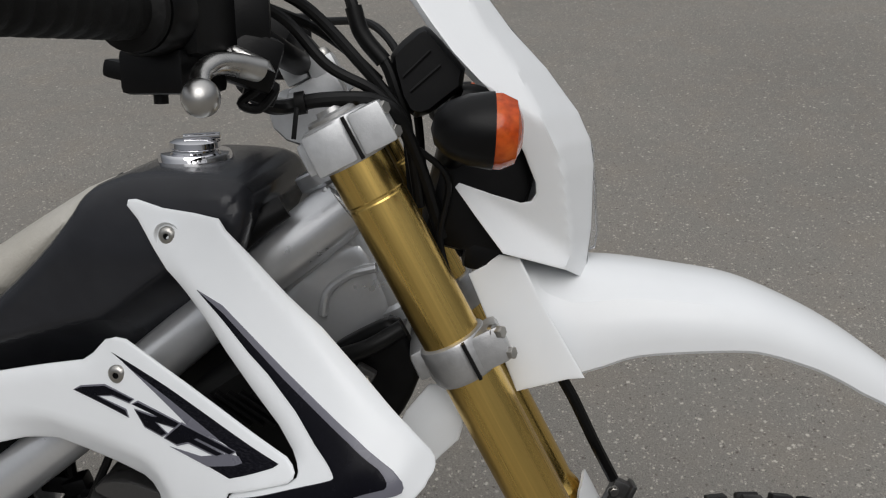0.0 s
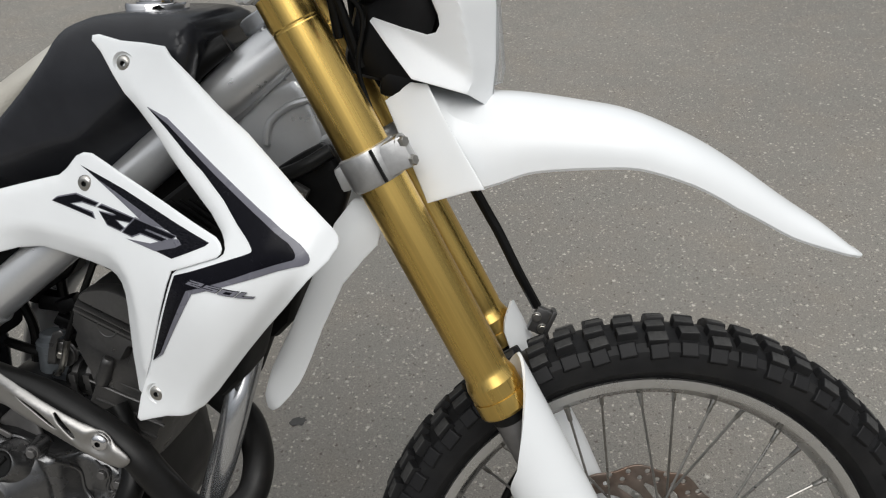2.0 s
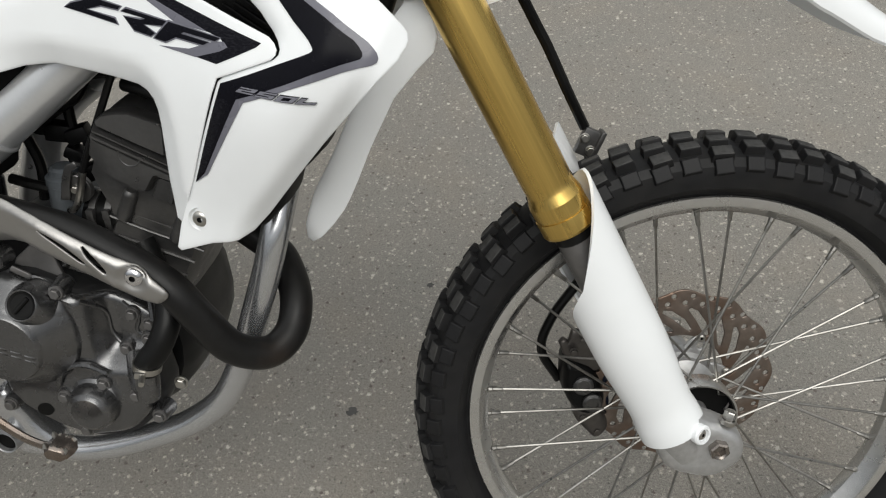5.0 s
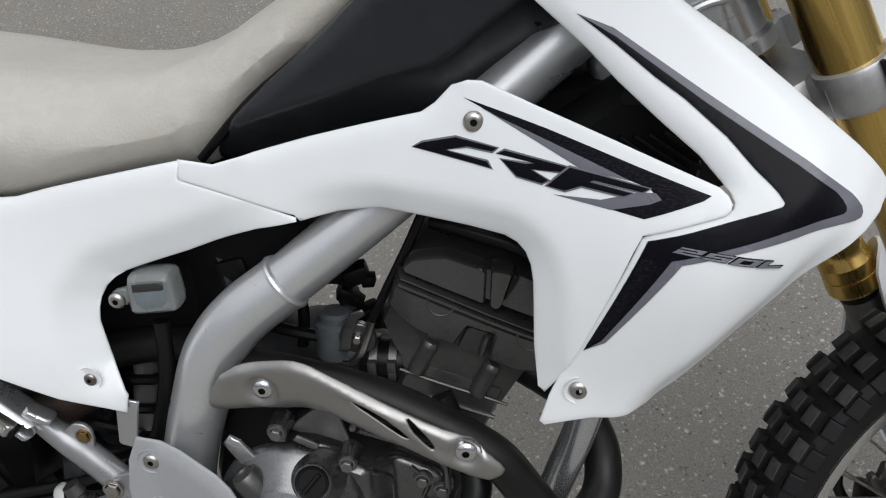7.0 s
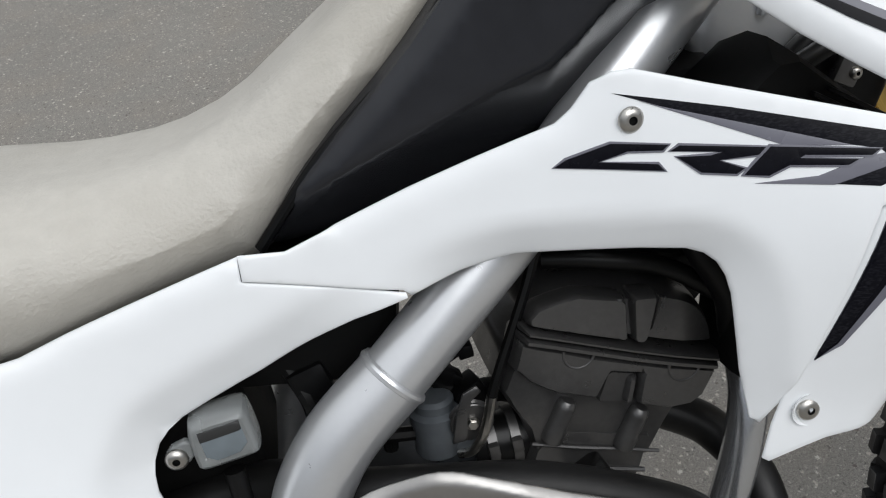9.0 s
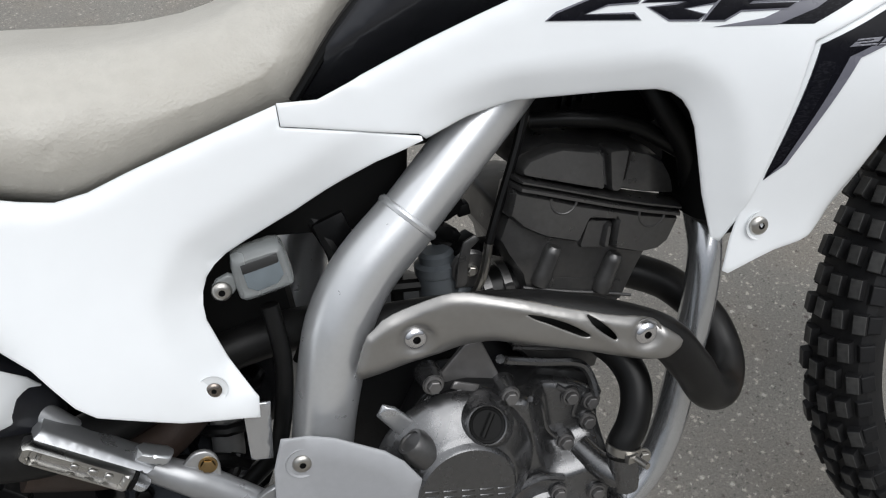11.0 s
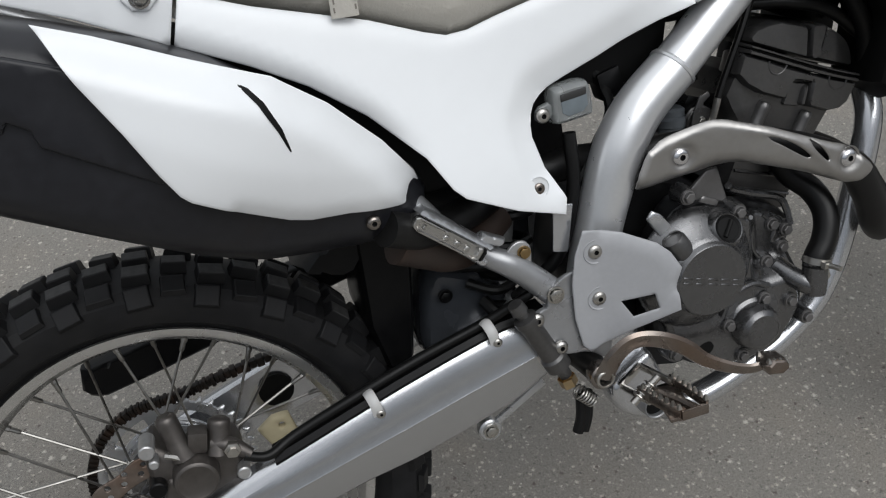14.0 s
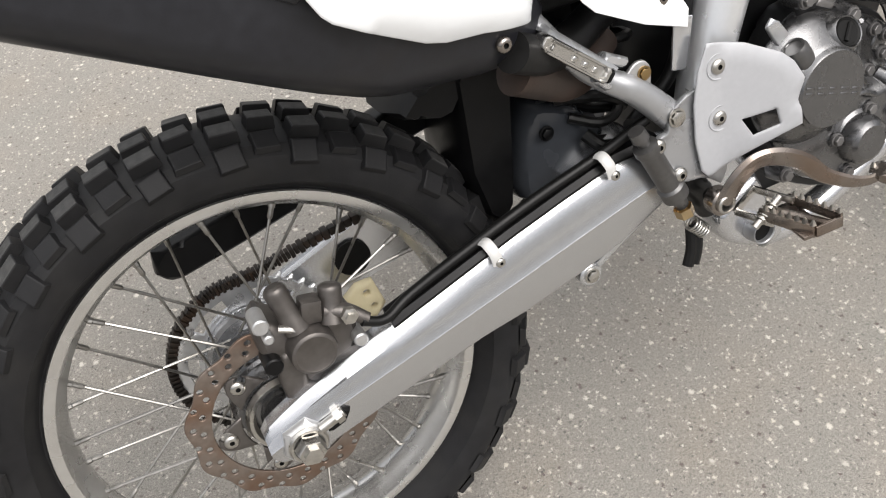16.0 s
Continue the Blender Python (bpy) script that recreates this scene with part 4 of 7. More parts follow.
# cables and hoses
for pts, r in (
    ([(0.96, -0.15, 1.225), (1.007, -0.10, 1.203), (1.053, -0.09, 1.154), (1.081, -0.085, 1.118), (1.093, -0.085, 1.089), (1.11, -0.08, 1.04), (1.14, -0.05, 0.98)], 0.0052),
    ([(1.036, -0.06, 1.235), (1.044, -0.07, 1.209), (1.053, -0.07, 1.180), (1.072, -0.07, 1.156), (1.081, -0.07, 1.132), (1.09, -0.065, 1.10), (1.095, -0.05, 1.03)], 0.0055),
    ([(0.955, -0.15, 1.215), (0.993, -0.115, 1.191), (1.026, -0.11, 1.154), (1.063, -0.105, 1.133), (1.086, -0.10, 1.110), (1.093, -0.095, 1.086), (1.10, -0.08, 1.03)], 0.0048),
    ([(0.965, -0.16, 1.142), (0.978, -0.14, 1.124), (0.991, -0.12, 1.121), (1.017, -0.12, 1.126), (1.049, -0.12, 1.127), (1.066, -0.115, 1.124), (1.082, -0.11, 1.113), (1.10, -0.09, 1.07), (1.12, -0.07, 1.0)], 0.0062),
    ([(1.0, 0.12, 1.20), (1.06, 0.05, 1.19), (1.095, 0.0, 1.13), (1.105, 0.02, 1.03)], 0.0042),
    ([(1.09, -0.095, 1.09), (1.125, -0.085, 1.055), (1.118, -0.078, 1.0), (1.13, -0.07, 0.95)], 0.0030),
    ([(0.968, -0.13, 1.205), (1.01, -0.08, 1.187), (1.04, -0.05, 1.165), (1.065, -0.03, 1.14)], 0.0045),
):
    bm = BM()
    tube(bm, pts, r, 10, 8)
    part("cable", bm, HOSE, bike, "black cable sleeve", STEER)
bm = BM()
tube(bm, [(1.046, -0.07, 1.203), (1.053, -0.07, 1.180), (1.071, -0.07, 1.157)], 0.0075, 12, 5)
part("cable_joint", bm, HOSE, bike, "thicker black cable joint", STEER)
# tie round the hose
bm = BM()
lathe(bm, [(0.0075, -0.004), (0.0095, -0.004), (0.0095, 0.004), (0.0075, 0.004)], (1.004, -0.12, 1.124), (1, 0, 0.15), 16, close=True)
box(bm, (1.0, -0.130, 1.108), (0.004, 0.002, 0.026), (0, 8, 0), 0.0005)
part("cable_tie", bm, HOSE, bike, "black cable tie", STEER)
# front brake hose down to the calliper behind the wheel
bm = BM()
tube(bm, [(1.195, 0.055, 0.925), (1.2496, 0.061, 0.8198), (1.2674, 0.061, 0.7863), (1.2912, 0.063, 0.7351), (1.3151, 0.070, 0.6869)], 0.0065, 10, 6)
hose = part("brake_hose", bm, HOSE, bike, "black front brake hose", STEER)
bm = BM()
box(bm, (1.321, 0.068, 0.668), (0.026, 0.014, 0.034), (0, 25, 0), 0.0015)
box(bm, (1.330, 0.066, 0.666), (0.006, 0.022, 0.036), (0, 25, 0), 0.001)
clip = part("hose_clip", bm, ENGINE_DARK, hose, "dark steel hose clamp with two bolts")
for dx, dz in ((-0.005, 0.008), (0.002, -0.008)):
    bolt(clip, (1.319 + dx, 0.061, 0.668 + dz), RIGHT, 0.0065, 0.005, hexed=True)
bm = BM()
tube(bm, [(1.322, 0.080, 0.655), (1.338, 0.078, 0.58), (1.327, 0.076, 0.50), (1.283, 0.075, 0.43), (1.268, 0.075, 0.38), (1.292, 0.07, 0.335)], 0.0065, 10, 6)
part("lower_hose", bm, HOSE, hose)
bm = BM()
slab(bm, [(1.2915, 0.3850), (1.3080, 0.3800), (1.3320, 0.3690), (1.3440, 0.3480), (1.3500, 0.3250), (1.3480, 0.3020), (1.3300, 0.2960), (1.3120, 0.3000), (1.3000, 0.3180), (1.2905, 0.3400)], 0.030, 0.088, 0.008, 0.008, soft=1)
fcal = part("front_calliper", bm, BLACK, bike, "dark brake calliper behind the front wheel", STEER)
# fingered mounting bracket with two holes
bm = BM()
slab(bm, [(1.2861, 0.4060), (1.2920, 0.4130), (1.2985, 0.4080), (1.3035, 0.4254), (1.3130, 0.4230), (1.3160, 0.4110), (1.3250, 0.4160), (1.3339, 0.4110), (1.3477, 0.3958), (1.3691, 0.3662), (1.3592, 0.3544), (1.3420, 0.3640), (1.3300, 0.3603), (1.3003, 0.3784), (1.2920, 0.3900)], 0.040, 0.052, 0.003, 0.007, [circle(1.3351, 0.3925, 0.0050, 12), circle(1.3505, 0.3754, 0.0050, 12)])
part("calliper_bracket", bm, CALIPER, fcal, "cast bracket with two holes")
# lower half: a blunt lobe of bare cast metal
bm = BM()
slab(bm, [(1.3060, 0.3100), (1.3280, 0.3160), (1.3450, 0.3080), (1.3540, 0.2900), (1.3570, 0.2738), (1.3480, 0.2620), (1.3364, 0.2576), (1.3260, 0.2700), (1.3090, 0.2900)], 0.032, 0.076, 0.009, 0.007, soft=1)
part("calliper_lobe", bm, CALIPER, fcal)
bm = BM()
slab(bm, [(1.3340, 0.3700), (1.3430, 0.3640), (1.3560, 0.3400), (1.3600, 0.3050), (1.3570, 0.2780), (1.3500, 0.2800), (1.3520, 0.3100), (1.3480, 0.3380)], 0.052, 0.080, 0.002, 0.007)
part("pad_plate", bm, mat("blue_black_pad_plate", (0.020, 0.028, 0.055), 0.35, 0.3, spread=0.15, scale=120), fcal, "blue-black pad backing plate")
for q, r in (((1.3180, 0.3480), 0.0135), ((1.3310, 0.3210), 0.0135)):
    bm = BM()
    lathe(bm, [(r, 0), (r, 0.005), (r - 0.003, 0.008), (r - 0.006, 0.008), (r - 0.007, 0.006), (0, 0.006)], (q[0], 0.031, q[1]), RIGHT, 24)
    part("piston_boss", bm, ENGINE_DARK, fcal)
for q in ((1.3400, 0.2720), (1.3050, 0.3960), (1.3200, 0.2960)):
    bolt(fcal, (q[0], 0.034, q[1]), RIGHT, 0.0065, 0.005, hexed=True, material=CALIPER)

# ---- bodywork ----
side_y = soft_surface([(0.895, 1.018, -0.118), (0.85, 0.899, -0.148), (1.138, 0.87, -0.214), (1.0, 0.83, -0.234), (0.931, 0.689, -0.21), (0.973, 0.846, -0.215), (1.036, 0.863, -0.227), (1.067, 0.867, -0.234), (1.112, 0.859, -0.237),
                       (0.893, 0.681, -0.202), (0.801, 0.876, -0.137), (0.586, 0.841, -0.106), (0.694, 0.807, -0.122), (0.492, 0.734, -0.124), (0.474, 0.653, -0.148), (0.503, 0.613, -0.144), (0.387, 0.679, -0.162), (0.299, 0.874, -0.125)])


# radiator shroud with a crease down its front arm
SHROUD_RIM = [(1.0280, 0.8705), (1.014, 0.886), (0.985, 0.909), (0.959, 0.931), (0.935, 0.954), (0.910, 0.975), (0.894, 0.989), (0.883, 1.003), (0.863, 1.029), (0.851, 1.040)]
SHROUD_LIP = [(1.1362, 0.8500), (1.1300, 0.8445), (1.1195, 0.8350), (1.1040, 0.8180), (1.0875, 0.7990), (1.066, 0.7755), (1.045, 0.7510), (1.0225, 0.7235), (1.003, 0.6995), (0.985, 0.6805), (0.970, 0.672)]
SHROUD = [(0.852, 1.045), (0.860, 1.046), (0.888, 1.040), (0.920, 1.038), (0.944, 1.035), (0.952, 1.026), (0.977, 1.007), (1.011, 0.981), (1.045, 0.957), (1.078, 0.930), (1.103, 0.9087), (1.1210, 0.8934), (1.1315, 0.8830), (1.1385, 0.8750), (1.1422, 0.8690), (1.1432, 0.8635), (1.1420, 0.8590), (1.1385, 0.8545)] + SHROUD_LIP + [(0.941, 0.665), (0.903, 0.651), (0.899, 0.654), (0.907, 0.680), (0.916, 0.701), (0.935, 0.742), (0.961, 0.799), (0.974, 0.829), (0.981, 0.835),
          (1.008, 0.8445), (1.0300, 0.8515), (1.0350, 0.8552), (1.0362, 0.8598), (1.0336, 0.8650)] + SHROUD_RIM


def shroud_y(x, z):
    # the leading edge turns inwards ahead of a crease, and the lower blade turns in below another
    d = line_side(x, z, (0.945, 1.020), (1.132, 0.868))
    e = line_side(x, z, (0.99, 0.715), (1.115, 0.862))
    k = 1 - 0.75 * ramp01((x - 1.085) / 0.045)
    # the blade bows inwards towards its lower edge
    lip = (0.006 + 0.010 * ramp01((x - 1.0) / 0.06)) * ramp01((0.055 - open_dist(x, z, SHROUD_LIP)) / 0.055) * (1 - ramp01((x - 1.080) / 0.045)) * ramp01((x - 0.955) / 0.05)
    return side_y(x, z) + lip + 0.020 * k * ramp01((d - 0.004) / 0.022) * ramp01((x - 0.93) / 0.06) + 0.007 * (1 - np.clip(open_dist(x, z, SHROUD_RIM[:8]) / 0.012, 0, 1)) * ramp01((x - 0.875) / 0.04) + 0.016 * k * ramp01(-e / 0.022) * ramp01((x - 0.95) / 0.05)


SHROUD_IN = lift(shroud_y, 0.004)
for nm, f, g in (("radiator_shroud", shroud_y, SHROUD_IN), ("radiator_shroud", mirrored(shroud_y), mirrored(SHROUD_IN))):
    bm = BM()
    slab(bm, SHROUD, f, g, 0.0045, 0.0065)
    ob = part(nm, bm, WHITE, bike, "white plastic radiator shroud with black and grey graphics")
    if f is shroud_y:
        shroud = ob
V_INNER = [(0.934, 0.729), (0.978, 0.829), (1.0313, 0.8477), (1.0559, 0.8563), (1.0637, 0.8593), (1.0663, 0.8606), (1.0673, 0.8623), (1.0666, 0.8641), (1.0637, 0.8684), (1.0593, 0.873), (1.0489, 0.8823), (1.0312, 0.9014), (1.0039, 0.924), (0.983, 0.938), (0.957, 0.958)]
VGREY = [(0.929, 0.978), (0.955, 0.969), (1.016, 0.930), (1.083, 0.8885), (1.0955, 0.8795), (1.1129, 0.8668), (1.1167, 0.8627), (1.1200, 0.8583), (1.1212, 0.8535), (1.1200, 0.8505), (1.1155, 0.8488), (1.1055, 0.8474), (1.0911, 0.8437), (1.051, 0.832), (1.001, 0.816), (0.950, 0.740)] + V_INNER
VBLACK = [(0.929, 0.978), (0.957, 0.963), (1.017, 0.923), (1.0765, 0.8862), (1.1016, 0.8688), (1.1061, 0.8637), (1.1086, 0.8595), (1.1087, 0.8565), (1.1067, 0.8545), (1.0998, 0.8526), (1.0909, 0.8503), (1.0666, 0.8433), (1.039, 0.833), (0.994, 0.818), (0.947, 0.741)] + V_INNER


def decal(parent, loop, f, material, depth=0.0006, label="", soft=0):
    bm = BM()
    slab(bm, loop, lift(f, -depth * 0.62), lift(f, 0.0006), 0.0003, 0.005, soft=soft, q0=0.8)
    return part("decal", bm, material, parent, label, sharp=12)


decal(shroud, VGREY, shroud_y, GREY, 0.0016, "grey stripe graphic")
decal(shroud, VBLACK, shroud_y, DECAL, 0.0021, "black angular graphic")

# side cover below the tank; its lower rim turns inwards round the engine
COVER = [(0.5845, 0.8565), (0.616, 0.852), (0.653, 0.862), (0.706, 0.877), (0.757, 0.890), (0.806, 0.902), (0.818, 0.910), (0.832, 0.924), (0.845, 0.929), (0.857, 0.929), (0.898, 0.914), (0.959, 0.893), (1.0131, 0.8740), (1.0262, 0.8692), (1.0315, 0.8645), (1.0340, 0.8596), (1.0330, 0.8556), (1.0290, 0.8520), (1.004, 0.8435), (0.9745, 0.8325), (0.968, 0.819), (0.932, 0.731),
         (0.9145, 0.695), (0.9035, 0.676), (0.898, 0.680), (0.895, 0.718), (0.895, 0.755), (0.8948, 0.775), (0.893, 0.788), (0.889, 0.798), (0.882, 0.805), (0.872, 0.809), (0.843, 0.812), (0.797, 0.815), (0.768, 0.817), (0.728, 0.812), (0.692, 0.803), (0.687, 0.8085), (0.652, 0.8180), (0.5832, 0.8387), (0.5840, 0.849)]
ARCH = [(0.690, 0.803), (0.728, 0.812), (0.768, 0.817), (0.843, 0.812), (0.872, 0.809), (0.882, 0.805), (0.889, 0.798), (0.893, 0.788), (0.895, 0.770), (0.895, 0.718), (0.900, 0.672)]


def cover_y(x, z):
    d = open_dist(x, z, ARCH)
    return side_y(x, z) + 0.015 * (1 - np.clip(d / 0.027, 0, 1)) * ramp01((x - 0.66) / 0.1) - 0.003 + 0.003 * (1 - np.clip(open_dist(x, z, COVER[2:8]) / 0.008, 0, 1))


bm = BM()
slab(bm, COVER, cover_y, lift(cover_y, 0.004), 0.0025, 0.008)
cover = part("side_cover", bm, WHITE, bike, "white plastic side cover with angular black lettering shapes")
bm = BM()
slab(bm, COVER, mirrored(cover_y), mirrored(lift(cover_y, 0.004)), 0.004, 0.02)
part("side_cover", bm, WHITE, bike, "white plastic side cover")
# graphics on the cover: plain angular shapes
decal(cover, [(0.842, 0.9165), (0.906, 0.899), (0.971, 0.879), (1.020, 0.8645), (1.015, 0.861), (0.975, 0.8445), (0.951, 0.848), (0.985, 0.859), (0.979, 0.8655), (0.966, 0.869), (0.870, 0.904)], cover_y, SPECK, 0.0006, "speckled black stripe")
decal(cover, [(0.856, 0.910), (0.870, 0.904), (0.966, 0.869), (0.931, 0.873)], cover_y, GREY, 0.0009, "grey stripe")
decal(cover, [(0.911, 0.8525), (0.945, 0.8535), (0.972, 0.862), (0.983, 0.863), (0.987, 0.859), (0.979, 0.855), (0.952, 0.8475)], cover_y, GREY, 0.0009, "grey wedge")
for lp in ([(0.799, 0.876), (0.807, 0.880), (0.835, 0.8865), (0.868, 0.8815), (0.864, 0.8785), (0.844, 0.8805), (0.826, 0.876), (0.860, 0.8705), (0.863, 0.866)],
           [(0.868, 0.8775), (0.874, 0.8803), (0.9205, 0.8735), (0.916, 0.8695), (0.894, 0.8687), (0.907, 0.8623), (0.902, 0.8595), (0.883, 0.8625), (0.871, 0.8735), (0.890, 0.8722), (0.897, 0.8735)],
           [(0.923, 0.8735), (0.979, 0.8655), (0.974, 0.8625), (0.940, 0.8665), (0.937, 0.8650), (0.967, 0.8610), (0.961, 0.8582), (0.931, 0.8615), (0.919, 0.8565), (0.906, 0.8583), (0.912, 0.8640)]):
    decal(cover, grow(lp, 0.0013), cover_y, GREY, 0.0013, "grey outline shape")
    decal(cover, lp, cover_y, DECAL, 0.0018, "black angular shape")
# small printed figures on the shroud, slanting along its crease
FIGURES = [
    ([(0, 1), (1, 1), (1, 0.40), (0.28, 0.40), (0.28, 0.24), (1, 0.24), (1, 0), (0, 0), (0, 0.62), (0.72, 0.62), (0.72, 0.78), (0, 0.78)], []),
    ([(1, 1), (0, 1), (0, 0.40), (0.72, 0.40), (0.72, 0.24), (0, 0.24), (0, 0), (1, 0), (1, 0.62), (0.28, 0.62), (0.28, 0.78), (1, 0.78)], []),
    ([(0, 0), (1, 0), (1, 1), (0, 1)], [[(0.28, 0.24), (0.72, 0.24), (0.72, 0.78), (0.28, 0.78)]]),
    ([(0, 1), (0.30, 1), (0.30, 0.26), (1, 0.26), (1, 0), (0, 0)], [])]
for k, (lp, hs) in enumerate(FIGURES):
    place = lambda q: (0.9943 + 0.0186 * k + 0.0166 * q[0] + 0.0064 * q[1], 0.8250 - 0.0020 * k - 0.0013 * q[0] + 0.0046 * q[1])
    lp, hs = [place(q) for q in lp], [[place(q) for q in h] for h in hs]
    bm = BM()
    slab(bm, grow(lp, 0.0005), lift(shroud_y, -0.0017), lift(shroud_y, 0.0006), 0.0002, 0.007, q0=0.8)
    part("figure_outline", bm, DECAL, shroud, sharp=12)
    bm = BM()
    slab(bm, lp, lift(shroud_y, -0.0021), lift(shroud_y, 0.0006), 0.0002, 0.007, hs, q0=0.8)
    part("printed_figure", bm, FIGURE, shroud, sharp=12)
decal(shroud, [(0.986, 0.815), (0.947, 0.743), (0.936, 0.734), (0.975, 0.818)], shroud_y, SPECK, 0.0022, "brushed black stripe end")
for p in ((0.895, 1.018), (0.931, 0.689)):
    y = float(shroud_y(*p))
    bm = BM()
    lathe(bm, [(0.012, 0.0008), (0.0125, -0.0004), (0.0105, 0.0012), (0.0102, 0.0022), (0, 0.0026)], (p[0], y, p[1]), (0, 1, 0), 24)
    part("screw_seat", bm, WHITE, shroud)
    bolt(shroud, (p[0], y + 0.0015, p[1]), (0, -1, 0.05), 0.0085, 0.0045, label="steel socket-head screw")
bolt(cover, (0.85, float(cover_y(0.85, 0.899)) + 0.0005, 0.899), (0, -1, 0.05), 0.0088, 0.0045, label="steel socket-head screw")

# rear side panel under the seat
PANEL = [(0.584, 0.8545), (0.5825, 0.838), (0.655, 0.8165), (0.6885, 0.8065), (0.689, 0.803), (0.650, 0.793), (0.576, 0.766), (0.530, 0.7525), (0.514, 0.7475), (0.503, 0.742), (0.4945, 0.7345), (0.4885, 0.7245), (0.4855, 0.714), (0.4845, 0.702), (0.492, 0.667), (0.507, 0.632), (0.503, 0.614), (0.445, 0.638), (0.389, 0.669), (0.377, 0.682),
         (0.357, 0.719), (0.309, 0.772), (0.260, 0.812), (0.211, 0.842), (0.149, 0.874), (0.164, 0.919), (0.226, 0.894), (0.278, 0.877), (0.332, 0.859), (0.385, 0.836), (0.408, 0.828), (0.432, 0.828), (0.463, 0.834), (0.524, 0.844)]
PARCH = [(0.690, 0.803), (0.576, 0.766), (0.502, 0.744), (0.485, 0.722), (0.484, 0.704), (0.492, 0.667)]


def panel_y(x, z):
    d = open_dist(x, z, PARCH)
    top = open_dist(x, z, PANEL[25:] + [PANEL[0]])
    low = open_dist(x, z, PANEL[17:25])
    return side_y(x, z) - 0.002 + 0.015 * (1 - np.clip(d / 0.034, 0, 1)) * ramp01((0.68 - x) / 0.08) + 0.003 * (1 - np.clip(top / 0.008, 0, 1)) + 0.009 * (1 - np.clip(low / 0.014, 0, 1)) * ramp01((0.37 - x) / 0.05)


bm = BM()
slab(bm, PANEL, panel_y, lift(panel_y, 0.004), 0.0025, 0.009)
panel = part("rear_side_panel", bm, WHITE, bike, "white plastic side panel below the seat")
bm = BM()
slab(bm, PANEL, mirrored(panel_y), mirrored(lift(panel_y, 0.004)), 0.004, 0.02)
part("rear_side_panel", bm, WHITE, bike, "white plastic side panel below the seat")
p = (0.474, 0.653)
y = float(panel_y(*p))
bm = BM()
lathe(bm, [(0.0125, -0.0005), (0.0125, 0.0006), (0.0105, 0.001), (0, 0.0012)], (p[0], y - 0.0008, p[1]), (0, 1, 0), 24)
part("screw_recess", bm, WHITE, panel)
bolt(panel, (p[0] + 0.001, y - 0.0008, p[1] - 0.001), (0, -1, 0.05), 0.0065, 0.0025, material=RUSTY)
# tail piece behind the panel
bm = BM()
TAIL = [(0.146, 0.876), (0.161, 0.921), (0.117, 0.936), (0.082, 0.947), (-0.05, 0.995), (-0.12, 1.01), (-0.10, 0.985), (0.0, 0.945), (0.073, 0.914)]
slab(bm, TAIL, lambda x, z: side_y(x, z) * 0 - 0.137 + 0.09 * np.maximum(0, 0.1 - x), lambda x, z: side_y(x, z) * 0 - 0.132 + 0.09 * np.maximum(0, 0.1 - x), 0.004, 0.015)
tailc = part("tail_cover", bm, WHITE, bike, "white plastic tail cover")
bm = BM()
slab(bm, [(0.113, 0.945), (0.150, 0.932), (0.147, 0.918), (0.137, 0.910), (0.123, 0.912), (0.116, 0.922)], -0.1415, -0.134, 0.002, 0.006)
part("seat_tab", bm, WHITE, tailc)
bolt(tailc, (0.132, -0.1415, 0.922), RIGHT, 0.0095, 0.006, hexed=True)

bm = BM()
slab(bm, TAIL, 0.132, 0.137, 0.004, 0.03)
part("tail_cover", bm, WHITE, bike, "white plastic tail cover")
# black filler panel, added to close and darken the gap above the muffler
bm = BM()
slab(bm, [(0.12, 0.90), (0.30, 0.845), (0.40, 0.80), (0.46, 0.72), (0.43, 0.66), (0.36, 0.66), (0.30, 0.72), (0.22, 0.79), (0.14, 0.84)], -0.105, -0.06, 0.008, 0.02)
part("inner_filler", bm, DARK, bike, "black filler panel above the muffler")

# fuel tank
bm = BM()
TANKL = [(0.599, 0.835), (0.650, 0.835), (0.72, 0.845), (0.81, 0.862), (0.87, 0.890), (0.925, 0.950), (0.950, 0.995), (0.964, 1.030), (0.958, 1.052), (0.940, 1.062), (0.897, 1.065), (0.844, 1.064), (0.812, 1.054), (0.799, 1.044), (0.788, 1.027), (0.762, 0.997), (0.716, 0.956), (0.656, 0.911), (0.600, 0.858)]


TANK_CREASE = [(0.6387, 0.8812), (0.6543, 0.8854), (0.7268, 0.9063), (0.7775, 0.9207), (0.8175, 0.929), (0.8377, 0.9417), (0.8577, 0.9577), (0.8823, 0.9755), (0.8968, 0.9865)]


def tank_y(x, z):
    # flat flank above a crease, drawn in below it
    e = z - 0.007 - np.interp(x, [q[0] for q in TANK_CREASE], [q[1] for q in TANK_CREASE])
    return -0.108 + 0.95 * np.maximum(0, -e) + 0.05 * np.maximum(0, 0.70 - x) + 3.2 * np.maximum(0, z - 0.985) ** 2


slab(bm, TANKL, tank_y, mirrored(tank_y), 0.013, 0.0055, q0=0.75, soft=1)
tank = part("fuel_tank", bm, TANK, bike, "glossy dark grey fuel tank cover", sharp=75)
bm = BM()
tube(bm, [(0.895, -0.068, 0.962), (0.93, -0.070, 0.992), (0.962, -0.062, 1.018), (0.982, -0.055, 1.030)], [0.012, 0.013, 0.013, 0.011], 14, 5, flat=0.7)
part("tank_strap", bm, BLACK, tank)
bm = BM()
cz = 1.060
lathe(bm, [(0, 0.024), (0.018, 0.024), (0.0245, 0.021), (0.025, 0.016), (0.0225, 0.014), (0.0225, 0.012), (0.034, 0.011), (0.036, 0.008), (0.036, 0.0), (0.038, -0.004), (0.038, -0.012), (0, -0.012)], (0.876, 0.0, cz), (0.03, 0, 1), 40)
